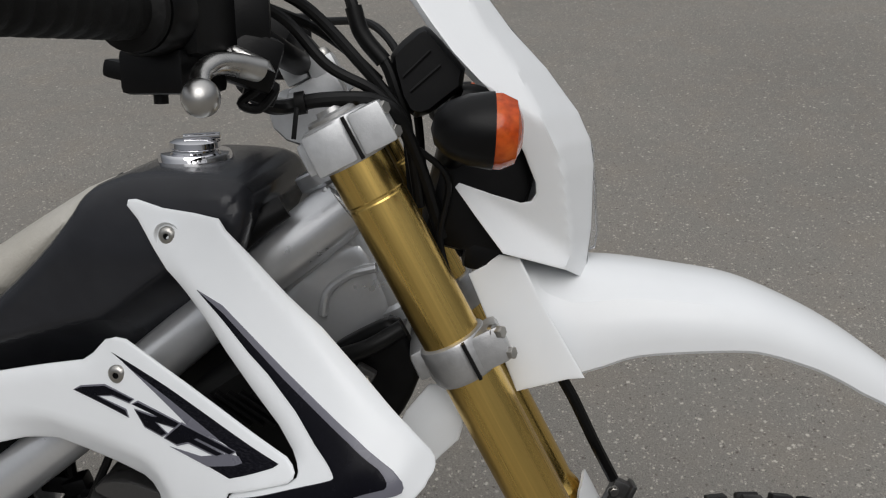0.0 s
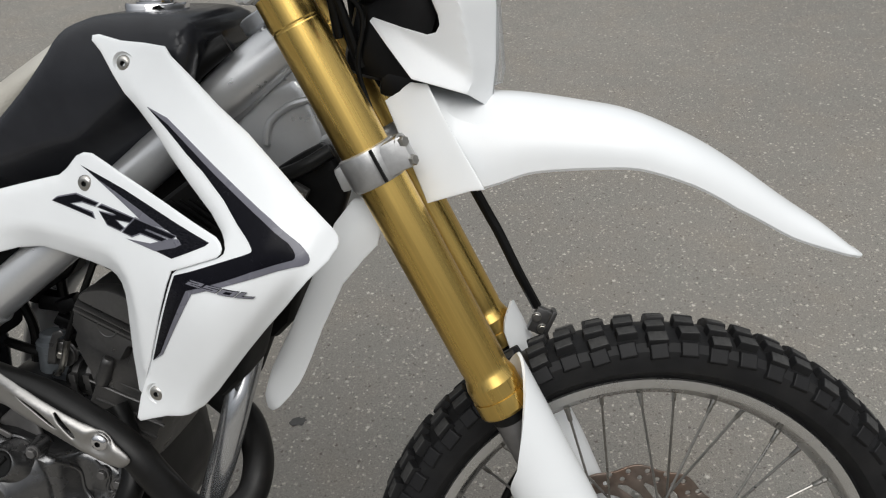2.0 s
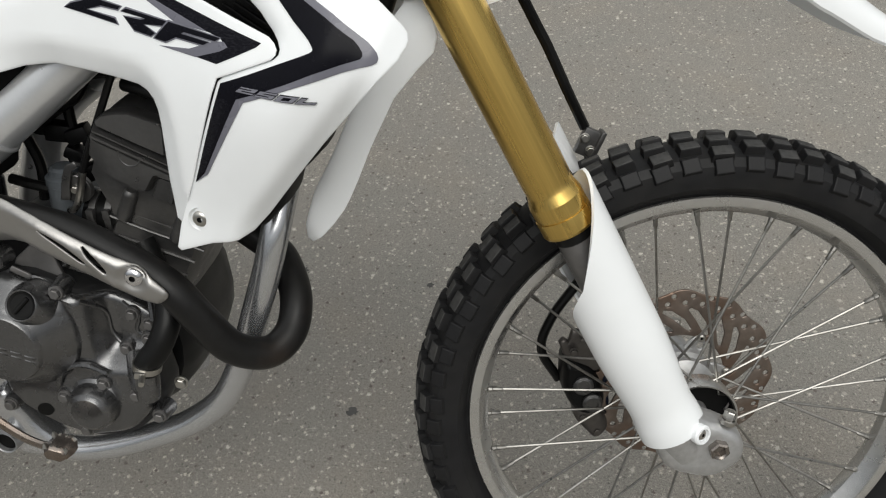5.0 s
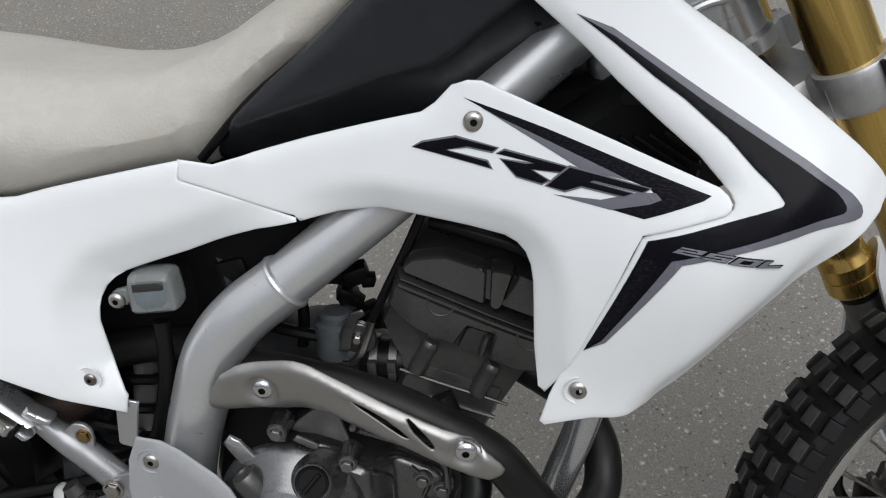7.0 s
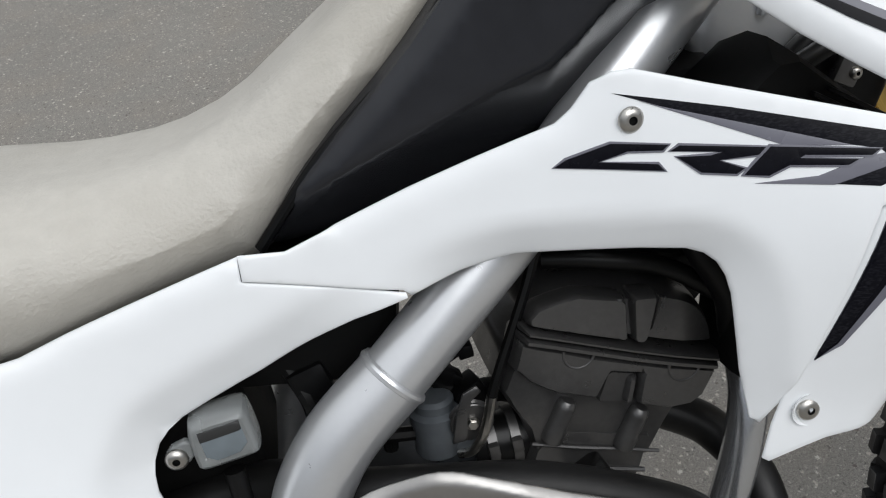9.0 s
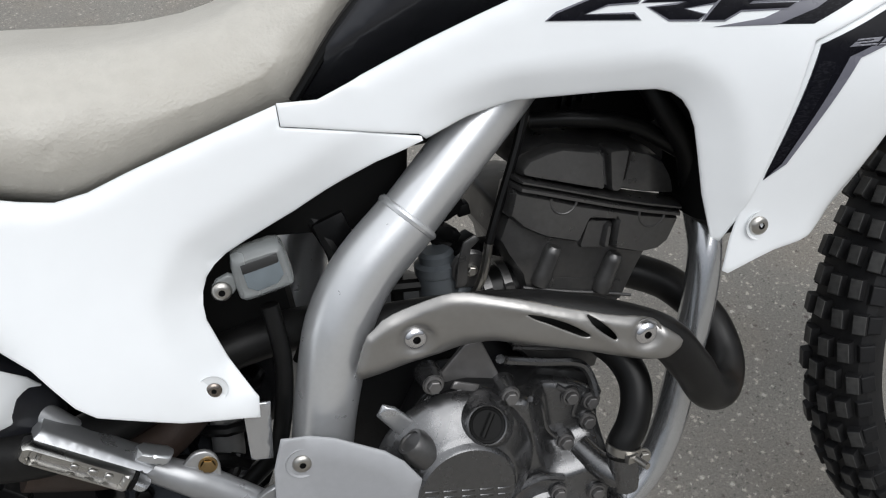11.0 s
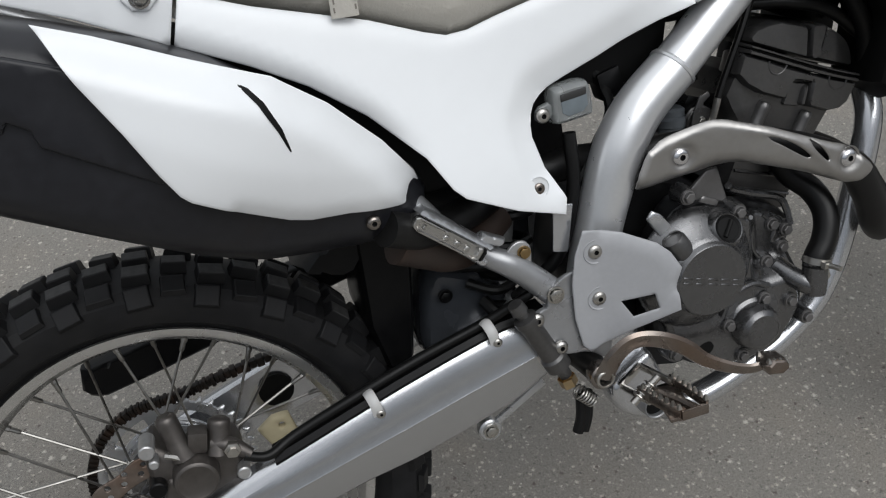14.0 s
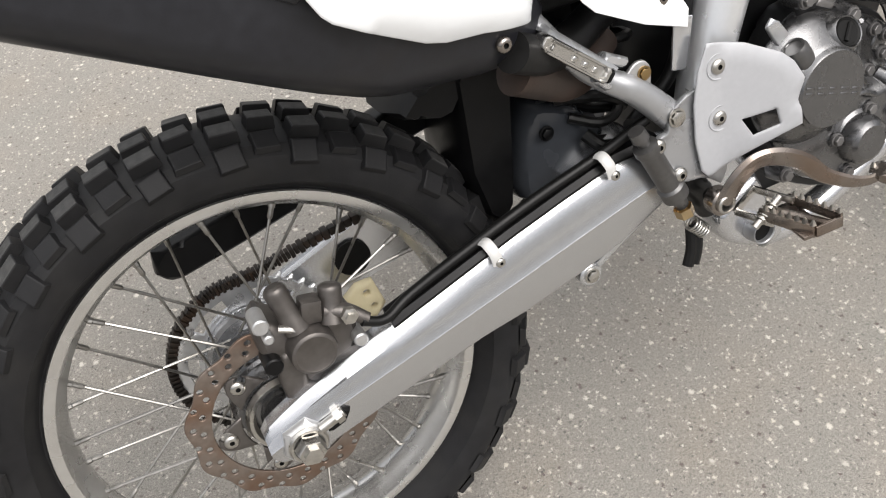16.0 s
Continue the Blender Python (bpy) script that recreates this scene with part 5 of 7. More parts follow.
box(bm, (0.884, 0.0, cz + 0.026), (0.036, 0.014, 0.006), (0, 0, 25), 0.002)
part("fuel_cap", bm, CHROME, tank, "chrome locking fuel cap")

# seat
SEAT = [(0.609, 0.836), (0.664, 0.897), (0.724, 0.945), (0.770, 0.987), (0.791, 1.013), (0.801, 1.037), (0.791, 1.048), (0.724, 1.010), (0.664, 0.974), (0.600, 0.935), (0.545, 0.920), (0.483, 0.920), (0.42, 0.930), (0.37, 0.939), (0.32, 0.946), (0.2, 0.968), (0.05, 1.0), (-0.05, 1.02), (-0.07, 1.0), (0.086, 0.932), (0.163, 0.896), (0.226, 0.871), (0.278, 0.854), (0.332, 0.836), (0.385, 0.814), (0.408, 0.806), (0.432, 0.806), (0.463, 0.812), (0.524, 0.822), (0.58, 0.828)]


def seat_y(x, z):
    # narrow at the tank, wide behind, with two shallow folds
    fold = 0.0034 * np.exp(-(line_side(x, z, (0.40, 0.862), (0.60, 0.905)) / 0.006) ** 2) + 0.0026 * np.exp(-(line_side(x, z, (0.42, 0.842), (0.60, 0.872)) / 0.005) ** 2)
    return -0.098 - 0.034 * ramp01((0.62 - x) / 0.24) + 0.014 * ramp01((z - 0.94) / 0.1) * ramp01((x - 0.55) / 0.1) + fold * ramp01((x - 0.36) / 0.08) * ramp01((0.6 - x) / 0.06)


bm = BM()
slab(bm, SEAT, seat_y, mirrored(seat_y), 0.066, 0.009, q0=0.35, soft=1)
seat = part("seat", bm, VINYL, bike, "grained beige vinyl seat", sharp=75)
bm = BM()
tube(bm, [(0.599, -0.086, 0.850), (0.655, -0.088, 0.905), (0.717, -0.088, 0.950), (0.764, -0.084, 0.994), (0.791, -0.060, 1.030), (0.797, 0.0, 1.044)], 0.0045, 10, 5)
part("seat_piping", bm, BLACK, seat)
# strap across the seat
bm = BM()
for x0 in (0.285,):
    pts = [(0.309, float(seat_y(0.309, 0.87)) - 0.0015, 0.868), (0.311, -0.133, 0.90), (0.315, -0.128, 0.935), (0.318, -0.112, 0.962), (0.320, -0.06, 0.978), (0.320, 0, 0.981)]
    tube(bm, pts, 0.0135, 12, 5, flat=0.16, up=(0, 1, 0.2))
strap = part("seat_strap", bm, VINYL, seat, "stitched beige seat strap")
bm = BM()
for u in (-1, 1):
    for k in range(11):
        z = 0.876 + 0.008 * k
        box(bm, (0.3095 + 0.007 * (z - 0.87) / 0.08 + u * 0.0105, float(np.interp(z, [0.868, 0.90, 0.935, 0.962], [-0.134, -0.1355, -0.1305, -0.1145])), z), (0.0016, 0.0016, 0.0048), (0, 0, 0), 0)
tagged(part("stitching", bm, THREAD, strap), kind="stuff")
# dark print on the seat: plain blocks
for k in range(5):
    x, z = 0.157 + k * 0.0262, 0.949 - k * 0.0072
    decal(seat, [(x, z), (x + 0.021, z - 0.0055), (x + 0.024, z - 0.026), (x + 0.002, z - 0.0205)], seat_y, INK, 0.0006, "dark printed block")
# white wing inside the shroud, ahead of the radiator; its rear half curls inwards
WING = [(0.994, 0.606), (0.9995, 0.6015), (1.014, 0.613), (1.0295, 0.630), (1.042, 0.6465), (1.0495, 0.660), (1.060, 0.682), (1.076, 0.7185), (1.104, 0.773), (1.130, 0.8035), (1.1465, 0.8205), (1.151, 0.836), (1.147, 0.858), (1.134, 0.868), (1.1167, 0.866), (1.094, 0.838), (1.066, 0.776), (1.034, 0.711), (1.008, 0.664), (0.995, 0.625)]


def wing_y(x, z):
    return -0.095 + 0.75 * soft_max(open_dist(x, z, WING[3:11]) - 0.028, 0.006)


bm = BM()
slab(bm, WING, wing_y, lift(wing_y, 0.003), 0.003, 0.007)
part("radiator_wing", bm, WHITE, bike, "white plastic air deflector behind the shroud")

# ---- frame, engine, exhaust ----
bm = BM()
UP = [(1.03, -0.018, 1.022), (0.958, -0.042, 0.968), (0.866, -0.060, 0.892), (0.780, -0.085, 0.822), (0.657, -0.106, 0.728)]
tube(bm, UP, [0.030, 0.027, 0.026, 0.026, 0.026], 24, 8)
tube(bm, [(x, -y, z) for x, y, z in UP], [0.030, 0.027, 0.026, 0.026, 0.026], 20, 6)
LOWS = [(0.668, -0.105, 0.737), (0.618, -0.110, 0.700), (0.587, -0.113, 0.660), (0.566, -0.113, 0.61), (0.549, -0.113, 0.562), (0.535, -0.113, 0.51), (0.53, -0.11, 0.45)]
tube(bm, LOWS, [0.028, 0.029, 0.030, 0.029, 0.028, 0.028, 0.028], 24, 8)
tube(bm, [(x, -y, z) for x, y, z in LOWS], 0.029, 20, 6)
frame_ob = part("frame", bm, SILVER, bike, "silver painted steel frame")
bm = BM()
d = (Vector(UP[4]) - Vector(UP[3])).normalized()
lathe(bm, [(0.026, -0.0035), (0.0286, -0.0022), (0.0296, 0.0), (0.0290, 0.0026), (0.0280, 0.0034)], (0.666, -0.105, 0.7355), d, 28)
part("weld", bm, SILVER, frame_ob)
bm = BM()
HT = Vector((-math.sin(radians(27.5)), 0, math.cos(radians(27.5))))
c = Vector((1.045, 0, 0.985))
lathe(bm, [(0.030, -0.085), (0.033, -0.083), (0.033, -0.07), (0.029, -0.066), (0.029, 0.066), (0.033, 0.07), (0.033, 0.083), (0.030, 0.085)], c, HT, 28)
part("steering_head", bm, SILVER, frame_ob)
bm = BM()
slab(bm, [(1.055, 1.000), (1.020, 0.988), (0.985, 0.966), (0.94, 0.928), (0.955, 0.86), (1.02, 0.83), (1.075, 0.86), (1.085, 0.915)], -0.030, 0.030, 0.012, 0.012, soft=1)
part("gusset", bm, SILVER, frame_ob, "welded silver gusset")
bm = BM()
for line in ([(0.9703, 0.9431), (1.0032, 0.9701), (1.0266, 0.9905), (1.0409, 1.002), (1.0424, 1.0104), (1.0314, 1.0293), (1.0142, 1.0426)], [(1.0613, 0.9661), (1.0389, 0.9597), (1.0198, 0.9476), (1.0101, 0.9357), (1.0055, 0.9149)]):
    # a bead laid in short overlapping scales
    run = spline([(x, -0.0325, z) for x, z in line], 9)
    tube(bm, run, [0.0044 + 0.0004 * (k % 2) for k in range(len(run))], 10, 1)
part("weld", bm, SILVER, frame_ob)
bm = BM()
tube(bm, [(1.055, -0.012, 0.89), (1.0, -0.025, 0.765), (0.973, -0.046, 0.690), (0.962, -0.058, 0.645), (0.954, -0.078, 0.607), (0.9405, -0.086, 0.560), (0.9215, -0.089, 0.507), (0.904, -0.092, 0.458), (0.886, -0.094, 0.416), (0.860, -0.095, 0.376), (0.815, -0.096, 0.341), (0.766, -0.097, 0.318), (0.712, -0.099, 0.299), (0.662, -0.101, 0.290), (0.620, -0.103, 0.294)], 0.0170, 20, 6)
tube(bm, [(0.752, 0.092, 0.306), (0.69, 0.092, 0.286), (0.64, 0.088, 0.288), (0.60, 0.08, 0.310), (0.57, 0.075, 0.345)], 0.0180, 16, 5)
part("down_tube", bm, CRADLE, frame_ob, "silver lower cradle tube")

# engine
case = BM()
slab(case, [(0.56, 0.57), (0.62, 0.60), (0.68, 0.597), (0.72, 0.565), (0.775, 0.535), (0.815, 0.50), (0.822, 0.418), (0.80, 0.36), (0.735, 0.315), (0.64, 0.315), (0.56, 0.36), (0.53, 0.45)], -0.066, 0.115, 0.012, 0.016, soft=1)
# the case is near-black: the recess's shade is put into its colour
engine = part("engine", case, mat("shade_dark_engine_case", (0.022, 0.022, 0.023), 0.4, 0.4, spread=0.2, scale=90, bump=0.1), bike, "dark grey single-cylinder engine")
FLANGE = [(0.648, 0.578), (0.676, 0.582), (0.708, 0.570), (0.734, 0.558), (0.770, 0.545), (0.800, 0.530), (0.822, 0.503), (0.812, 0.480), (0.806, 0.450), (0.812, 0.408), (0.796, 0.380), (0.768, 0.355), (0.707, 0.343), (0.655, 0.362), (0.612, 0.395), (0.600, 0.45), (0.612, 0.53)]
def sidecase_y(x, z):
    # proud round the clutch, set back towards the cylinder
    return -0.147 + 0.032 * ramp01((x - 0.728) / 0.030) * ramp01((z - 0.448) / 0.030) - 0.004 * ramp01((0.445 - z) / 0.03) * ramp01((0.78 - x) / 0.02)


bm = BM()
slab(bm, FLANGE, lift(sidecase_y, 0.012), -0.085, 0.003, 0.010, soft=1)
# the flange takes the case's shade-darkened colour too
part("cover_flange", bm, engine.data.materials[0], engine)
bm = BM()
slab(bm, [(0.650, 0.570), (0.676, 0.574), (0.704, 0.563), (0.731, 0.551), (0.768, 0.537), (0.796, 0.523), (0.814, 0.502), (0.804, 0.482), (0.798, 0.450), (0.804, 0.410), (0.790, 0.386), (0.765, 0.362), (0.707, 0.351), (0.660, 0.370), (0.620, 0.402), (0.608, 0.45), (0.620, 0.53)], sidecase_y, -0.09, 0.008, 0.005, soft=1)
part("crankcase_cover", bm, ENGINE, engine, "satin grey crankcase cover")
bm = BM()
lathe(bm, [(0.0755, 0.0), (0.0745, 0.007), (0.0700, 0.0135), (0.0630, 0.0205), (0.0560, 0.0275), (0.0500, 0.0345), (0.0475, 0.0375), (0.0465, 0.0380), (0.0455, 0.0390), (0.0445, 0.0430), (0.0425, 0.0450), (0, 0.0455)], (0.6545, -0.140, 0.503), RIGHT, 64)
clutch = part("clutch_cover", bm, ENGINE, engine, "round grey clutch cover with worn raised print")
for k in range(5):
    bm = BM()
    for h0, h1 in ((0.0, 0.0026), (0.0062, 0.0088)):
        slab(bm, [(0.6165 + k * 0.0158 + h0 * 0.1, 0.5095 + h0 - k * 0.0052), (0.6165 + k * 0.0158 + h1 * 0.1, 0.5095 + h1 - k * 0.0052), (0.6280 + k * 0.0158 + h1 * 0.1, 0.5058 + h1 - k * 0.0052), (0.6280 + k * 0.0158 + h0 * 0.1, 0.5058 + h0 - k * 0.0052)], -0.1864, -0.184, 0.0006, 0.01)
    part("raised_print", bm, ENGINE, clutch)
# flat-topped shoulder that carries the oil filler
bm = BM()
slab(bm, [(0.614, 0.520), (0.622, 0.556), (0.636, 0.572), (0.660, 0.580), (0.690, 0.577), (0.716, 0.556), (0.728, 0.520), (0.70, 0.50), (0.65, 0.50)], lambda x, z: -0.168 + 0.35 * soft_max(x - 0.69, 0.006) + 0.95 * soft_max(z - 0.541, 0.006), -0.12, 0.016, 0.006, soft=1, q0=0.2)
part("cover_shoulder", bm, ENGINE, engine)
FN = Vector((0.06, -0.86, 0.48)).normalized()
FC = Vector((0.6850, -0.1738, 0.5560))
bm = BM()
lathe(bm, [(0.034, -0.032), (0.0265, -0.014), (0.0200, -0.0035), (0.0182, -0.0005), (0.0172, 0.0002), (0.0162, -0.0006), (0.0152, -0.006), (0.0150, -0.016)], FC, FN, 40)
filler = part("oil_filler_neck", bm, ENGINE, engine)
# a near-black disc paints the shade of the open filler hole
bm = BM()
lathe(bm, [(0.0156, -0.012), (0.0155, -0.0008), (0.0140, -0.0012), (0.0130, -0.0020), (0, -0.0020)], FC, FN, 32)
u_, v_, w_ = basis(FN)
tube(bm, [FC - FN * 0.001 + u_ * 0.011, FC - FN * 0.001 - u_ * 0.011], 0.0026, 8, 1)
part("filler_hole_disc", bm, DARK, filler, "dark disc with a bar, standing for the open oil filler hole")
bm = BM()
ba, bb = Vector((0.6292, -0.166, 0.5384)), Vector((0.6167, -0.166, 0.5598))
lathe(bm, [(0.0145, -0.012), (0.0150, 0.0), (0.0145, 0.020), (0.0125, 0.0248), (0.0100, 0.0248), (0.0095, 0.0228), (0, 0.0228)], ba, bb - ba, 26)
part("clutch_lever_boss", bm, ENGINE_DARK, engine, "dark cap of the clutch lever shaft")
bm = BM()
slab(bm, [(0.596, 0.583), (0.603, 0.592), (0.613, 0.586), (0.627, 0.566), (0.624, 0.556), (0.613, 0.554), (0.602, 0.572)], -0.152, -0.146, 0.002, 0.006)
part("clutch_lever", bm, ALU, engine, "aluminium clutch lever")
bm = BM()
slab(bm, [(0.657, 0.582), (0.661, 0.590), (0.688, 0.612), (0.703, 0.613), (0.7145, 0.5689), (0.7195, 0.551), (0.7115, 0.551), (0.699, 0.563), (0.6835, 0.574), (0.6704, 0.578)], -0.1275, -0.122, 0.0015, 0.006)
part("cable_bracket", bm, GREYHOSE, engine, "three-cornered grey cable bracket")
bm = BM()
slab(bm, [(0.664, 0.586), (0.669, 0.592), (0.690, 0.581), (0.686, 0.575)], -0.1488, -0.146, 0.0006, 0.006)
part("data_plate", bm, GREYHOSE, engine)
for p in ((0.650, 0.596), (0.715, 0.560), (0.7815, 0.5152), (0.801, 0.503), (0.795, 0.481), (0.768, 0.470), (0.783, 0.422), (0.7449, 0.4366), (0.6925, 0.4166), (0.710, 0.368), (0.806, 0.392), (0.618, 0.400)):
    yb = float(sidecase_y(*p)) - 0.002
    bm = BM()
    lathe(bm, [(0.0125, -0.022), (0.0105, -0.004), (0.0098, 0.0), (0, 0.0)], (p[0], yb, p[1]), RIGHT, 18)
    part("boss", bm, ENGINE, engine)
    bolt(engine, (p[0], yb, p[1]), RIGHT, 0.0082, 0.007, hexed=True, material=GREYHOSE)
# dark patch painted for the shade of a recess
bm = BM()
slab(bm, [(0.648, 0.393), (0.655, 0.402), (0.668, 0.403), (0.673, 0.392), (0.664, 0.383), (0.652, 0.384)], -0.1515, -0.146, 0.0005, 0.006, soft=1)
part("drain_recess", bm, DARK, engine)
bm = BM()
lathe(bm, [(0.036, 0), (0.035, 0.006), (0.0310, 0.009), (0.0295, 0.020), (0.0265, 0.026), (0.0215, 0.0285), (0.0205, 0.0295), (0, 0.0298)], (0.7278, -0.142, 0.4058), RIGHT, 44)
part("oil_filter_cover", bm, ENGINE, engine, "grey oil filter cover")
bm = BM()
tube(bm, [(0.686, -0.150, 0.430), (0.700, -0.151, 0.455), (0.728, -0.151, 0.463), (0.752, -0.149, 0.452)], 0.004, 8, 6)
for line in ([(0.735, 0.545), (0.75, 0.52), (0.752, 0.49), (0.765, 0.470)], [(0.77, 0.53), (0.787, 0.51), (0.782, 0.492), (0.795, 0.481)]):
    tube(bm, [(x, float(sidecase_y(x, z)) + 0.0005, z) for x, z in line], 0.0028, 10, 6)
part("casting_rib", bm, ENGINE, engine)
# water pump and its hose
bm = BM()
tube(bm, [(0.780, -0.125, 0.462), (0.788, -0.142, 0.453), (0.797, -0.156, 0.446), (0.8075, -0.1630, 0.440)], [0.0125, 0.0125, 0.0130, 0.0135], 18, 5)
tube(bm, [(0.8065, -0.1640, 0.431), (0.8078, -0.1632, 0.446), (0.8095, -0.1612, 0.474)], [0.0130, 0.0145, 0.0150], 20, 5)
part("water_pump", bm, ENGINE, engine)
bolt(engine, (0.838, -0.140, 0.438), RIGHT, 0.0085, 0.007, hexed=True)
bm = BM()
tube(bm, [(0.8088, -0.1620, 0.466), (0.8120, -0.1605, 0.478), (0.824, -0.157, 0.492), (0.834, -0.150, 0.511), (0.838, -0.139, 0.530), (0.832, -0.124, 0.550), (0.815, -0.105, 0.570), (0.80, -0.095, 0.60)], 0.0152, 20, 6)
hose2 = part("coolant_hose", bm, HOSE, engine, "black rubber coolant hose")
bm = BM()
lathe(bm, [(0.0152, 0), (0.0168, 0), (0.0168, 0.008), (0.0152, 0.008)], (0.8105, -0.1612, 0.471), (0.3, 0.04, 1), 28, close=True)
box(bm, (0.811, -0.1795, 0.474), (0.012, 0.006, 0.008), (0, 12, 15), 0.001)
cyl(bm, (0.814, -0.181, 0.4735), (0.819, -0.195, 0.4725), 0.0034, 10)
part("hose_clamp", bm, STEEL, hose2, "steel worm-drive hose clamp")
# cylinder and head, leaning forwards
bm = BM()
slab(bm, [(0.735, 0.568), (0.76, 0.62), (0.78, 0.640), (0.872, 0.605), (0.858, 0.57), (0.828, 0.51), (0.78, 0.50)], -0.082, 0.075, 0.008, 0.014)
for k in range(3):
    tube(bm, [(0.742 + 0.012 * k, -0.083, 0.565 + 0.018 * k), (0.83 + 0.012 * k, -0.083, 0.532 + 0.018 * k)], 0.0022, 6, 1)
part("cylinder", bm, ENGINE_DARK, engine, "grey cylinder")
bm = BM()
tube(bm, [(0.718, -0.125, 0.585), (0.724, -0.118, 0.577), (0.758, -0.112, 0.560), (0.795, -0.110, 0.545), (0.805, -0.112, 0.53), (0.807, -0.118, 0.508)], 0.0045, 8, 6)
part("oil_line", bm, ENGINE, engine)
# lower block of the head, drawn in below the proud cam housing
HEAD_LOW = [(0.756, 0.705), (0.7435, 0.679), (0.749, 0.661), (0.759, 0.638), (0.761, 0.612), (0.862, 0.572), (0.882, 0.607), (0.897, 0.630), (0.90, 0.66), (0.80, 0.70)]
bm = BM()
slab(bm, HEAD_LOW, lambda x, z: -0.084 + 0.25 * np.maximum(0, 0.765 - x) + 0.10 * np.maximum(0, 0.65 - z), 0.082, 0.006, 0.009)
head = part("cylinder_head", bm, ENGINE_DARK, engine, "dark grey cylinder head")
HEAD_FACE = [(0.765, 0.7287), (0.796, 0.714), (0.8225, 0.700), (0.8765, 0.6757), (0.9214, 0.659), (0.9155, 0.649), (0.907, 0.636), (0.895, 0.630), (0.8764, 0.6314), (0.849, 0.6443), (0.8563, 0.6714), (0.8325, 0.680), (0.8188, 0.6593), (0.786, 0.6746), (0.767, 0.689), (0.756, 0.704)]
bm = BM()
slab(bm, HEAD_FACE, lambda x, z: -0.0975 + 0.22 * np.maximum(0, 0.778 - x), -0.05, 0.0035, 0.006)
part("cam_housing", bm, ENGINE_DARK, head)
# recessed pocket with a flat floor in the middle of the housing
bm = BM()
slab(bm, [(0.8318, 0.679), (0.8558, 0.6715), (0.8434, 0.6437), (0.8187, 0.6515)], lambda x, z: -0.0885 - 0.10 * np.maximum(0, x - 0.838), -0.05, 0.002, 0.006)
part("housing_pocket", bm, ENGINE_DARK, head)
bm = BM()
slab(bm, [(0.8462, 0.671), (0.8558, 0.6712), (0.8478, 0.6445), (0.8388, 0.6475)], lambda x, z: -0.0955 + 0.0 * x, -0.05, 0.003, 0.005)
part("pocket_rib", bm, ENGINE_DARK, head)
# cover: a raised polished-edged facet, a broad rib and a rounded forward end
HEAD_TOP = [(0.772, 0.740), (0.7744, 0.7463), (0.782, 0.752), (0.799, 0.7545), (0.815, 0.7548), (0.8516, 0.7425), (0.8748, 0.740), (0.890, 0.7335), (0.9028, 0.7275), (0.918, 0.714), (0.926, 0.6953), (0.9273, 0.678), (0.9245, 0.6705), (0.888, 0.685), (0.853, 0.7004), (0.819, 0.7167), (0.786, 0.7326)]
bm = BM()
slab(bm, HEAD_TOP, lambda x, z: -0.0905 + 0.25 * np.maximum(0, x - 0.895) + 0.12 * np.maximum(0, z - 0.70), 0.08, 0.006, 0.006, soft=1)
hcov = part("cylinder_head_cover", bm, ENGINE_DARK, head, "grey cylinder head cover")
bm = BM()
slab(bm, [(0.7735, 0.7395), (0.7755, 0.7455), (0.783, 0.7512), (0.799, 0.7536), (0.815, 0.7538), (0.8525, 0.7408), (0.8495, 0.7041), (0.8195, 0.718), (0.7864, 0.7332)], lambda x, z: -0.0968 + 0.05 * np.maximum(0, z - 0.72), -0.07, 0.0018, 0.006)
part("cover_facet", bm, ENGINE_DARK, hcov)
bm = BM()
slab(bm, [(0.8565, 0.742), (0.8769, 0.7381), (0.867, 0.7077), (0.8625, 0.6995), (0.8535, 0.703)], -0.0985, -0.07, 0.0015, 0.005)
slab(bm, [(0.8769, 0.7381), (0.8830, 0.7284), (0.867, 0.7072)], lambda x, z: -0.0985 + 1.1 * np.maximum(0, line_side(x, z, (0.8769, 0.7381), (0.867, 0.7077)) * -1 * 0 + (x - 0.867) - (z - 0.7077) * 0.326), -0.07, 0.0006, 0.004)
part("cover_rib", bm, ENGINE_DARK, hcov)
# two parting flanges that follow the cover's lower edge
EDGE_LINE = [(0.7690, 0.7385), (0.786, 0.7307), (0.819, 0.7148), (0.853, 0.6985), (0.888, 0.683), (0.926, 0.668)]
for d0, d1, yy in ((0.0, 0.0034, -0.1005), (0.0052, 0.0098, -0.1015)):
    bm = BM()
    slab(bm, [(x - d0 * 0.42, z - d0) for x, z in EDGE_LINE] + [(x - d1 * 0.42, z - d1) for x, z in EDGE_LINE[::-1]], yy, -0.06, 0.0011, 0.008)
    part("head_flange", bm, ENGINE_DARK, head)
bm = BM()
slab(bm, [(x - 0.0034 * 0.42, z - 0.0034) for x, z in EDGE_LINE] + [(x - 0.0052 * 0.42, z - 0.0052) for x, z in EDGE_LINE[::-1]], -0.0955, -0.06, 0.0004, 0.01)
part("flange_gasket", bm, DARK, head)
# half-round plugs below the flange, each seen as a raised lip
for (x, z), r in (((0.8085, 0.7065), 0.0125), ((0.892, 0.6695), 0.0130)):
    bm = BM()
    tube(bm, [(x + r * math.cos(a), -0.0968, z + r * math.sin(a)) for a in (radians(155 + 13 * k) for k in range(16))], 0.0014, 8, 1)
    part("cam_plug", bm, ENGINE_DARK, head)
# round-nosed studs that stand on the lower block
for x, z in ((0.7965, 0.6600), (0.8557, 0.6341)):
    bm = BM()
    lathe(bm, [(0, 0.002), (0.0055, 0.001), (0.0078, -0.002), (0.0084, -0.006), (0.0084, -0.026), (0.0092, -0.028), (0.0092, -0.040), (0, -0.040)], (x, -0.0875, z), (0.43, -0.12, 0.86), 20)
    part("stud_boss", bm, ENGINE_DARK, head)
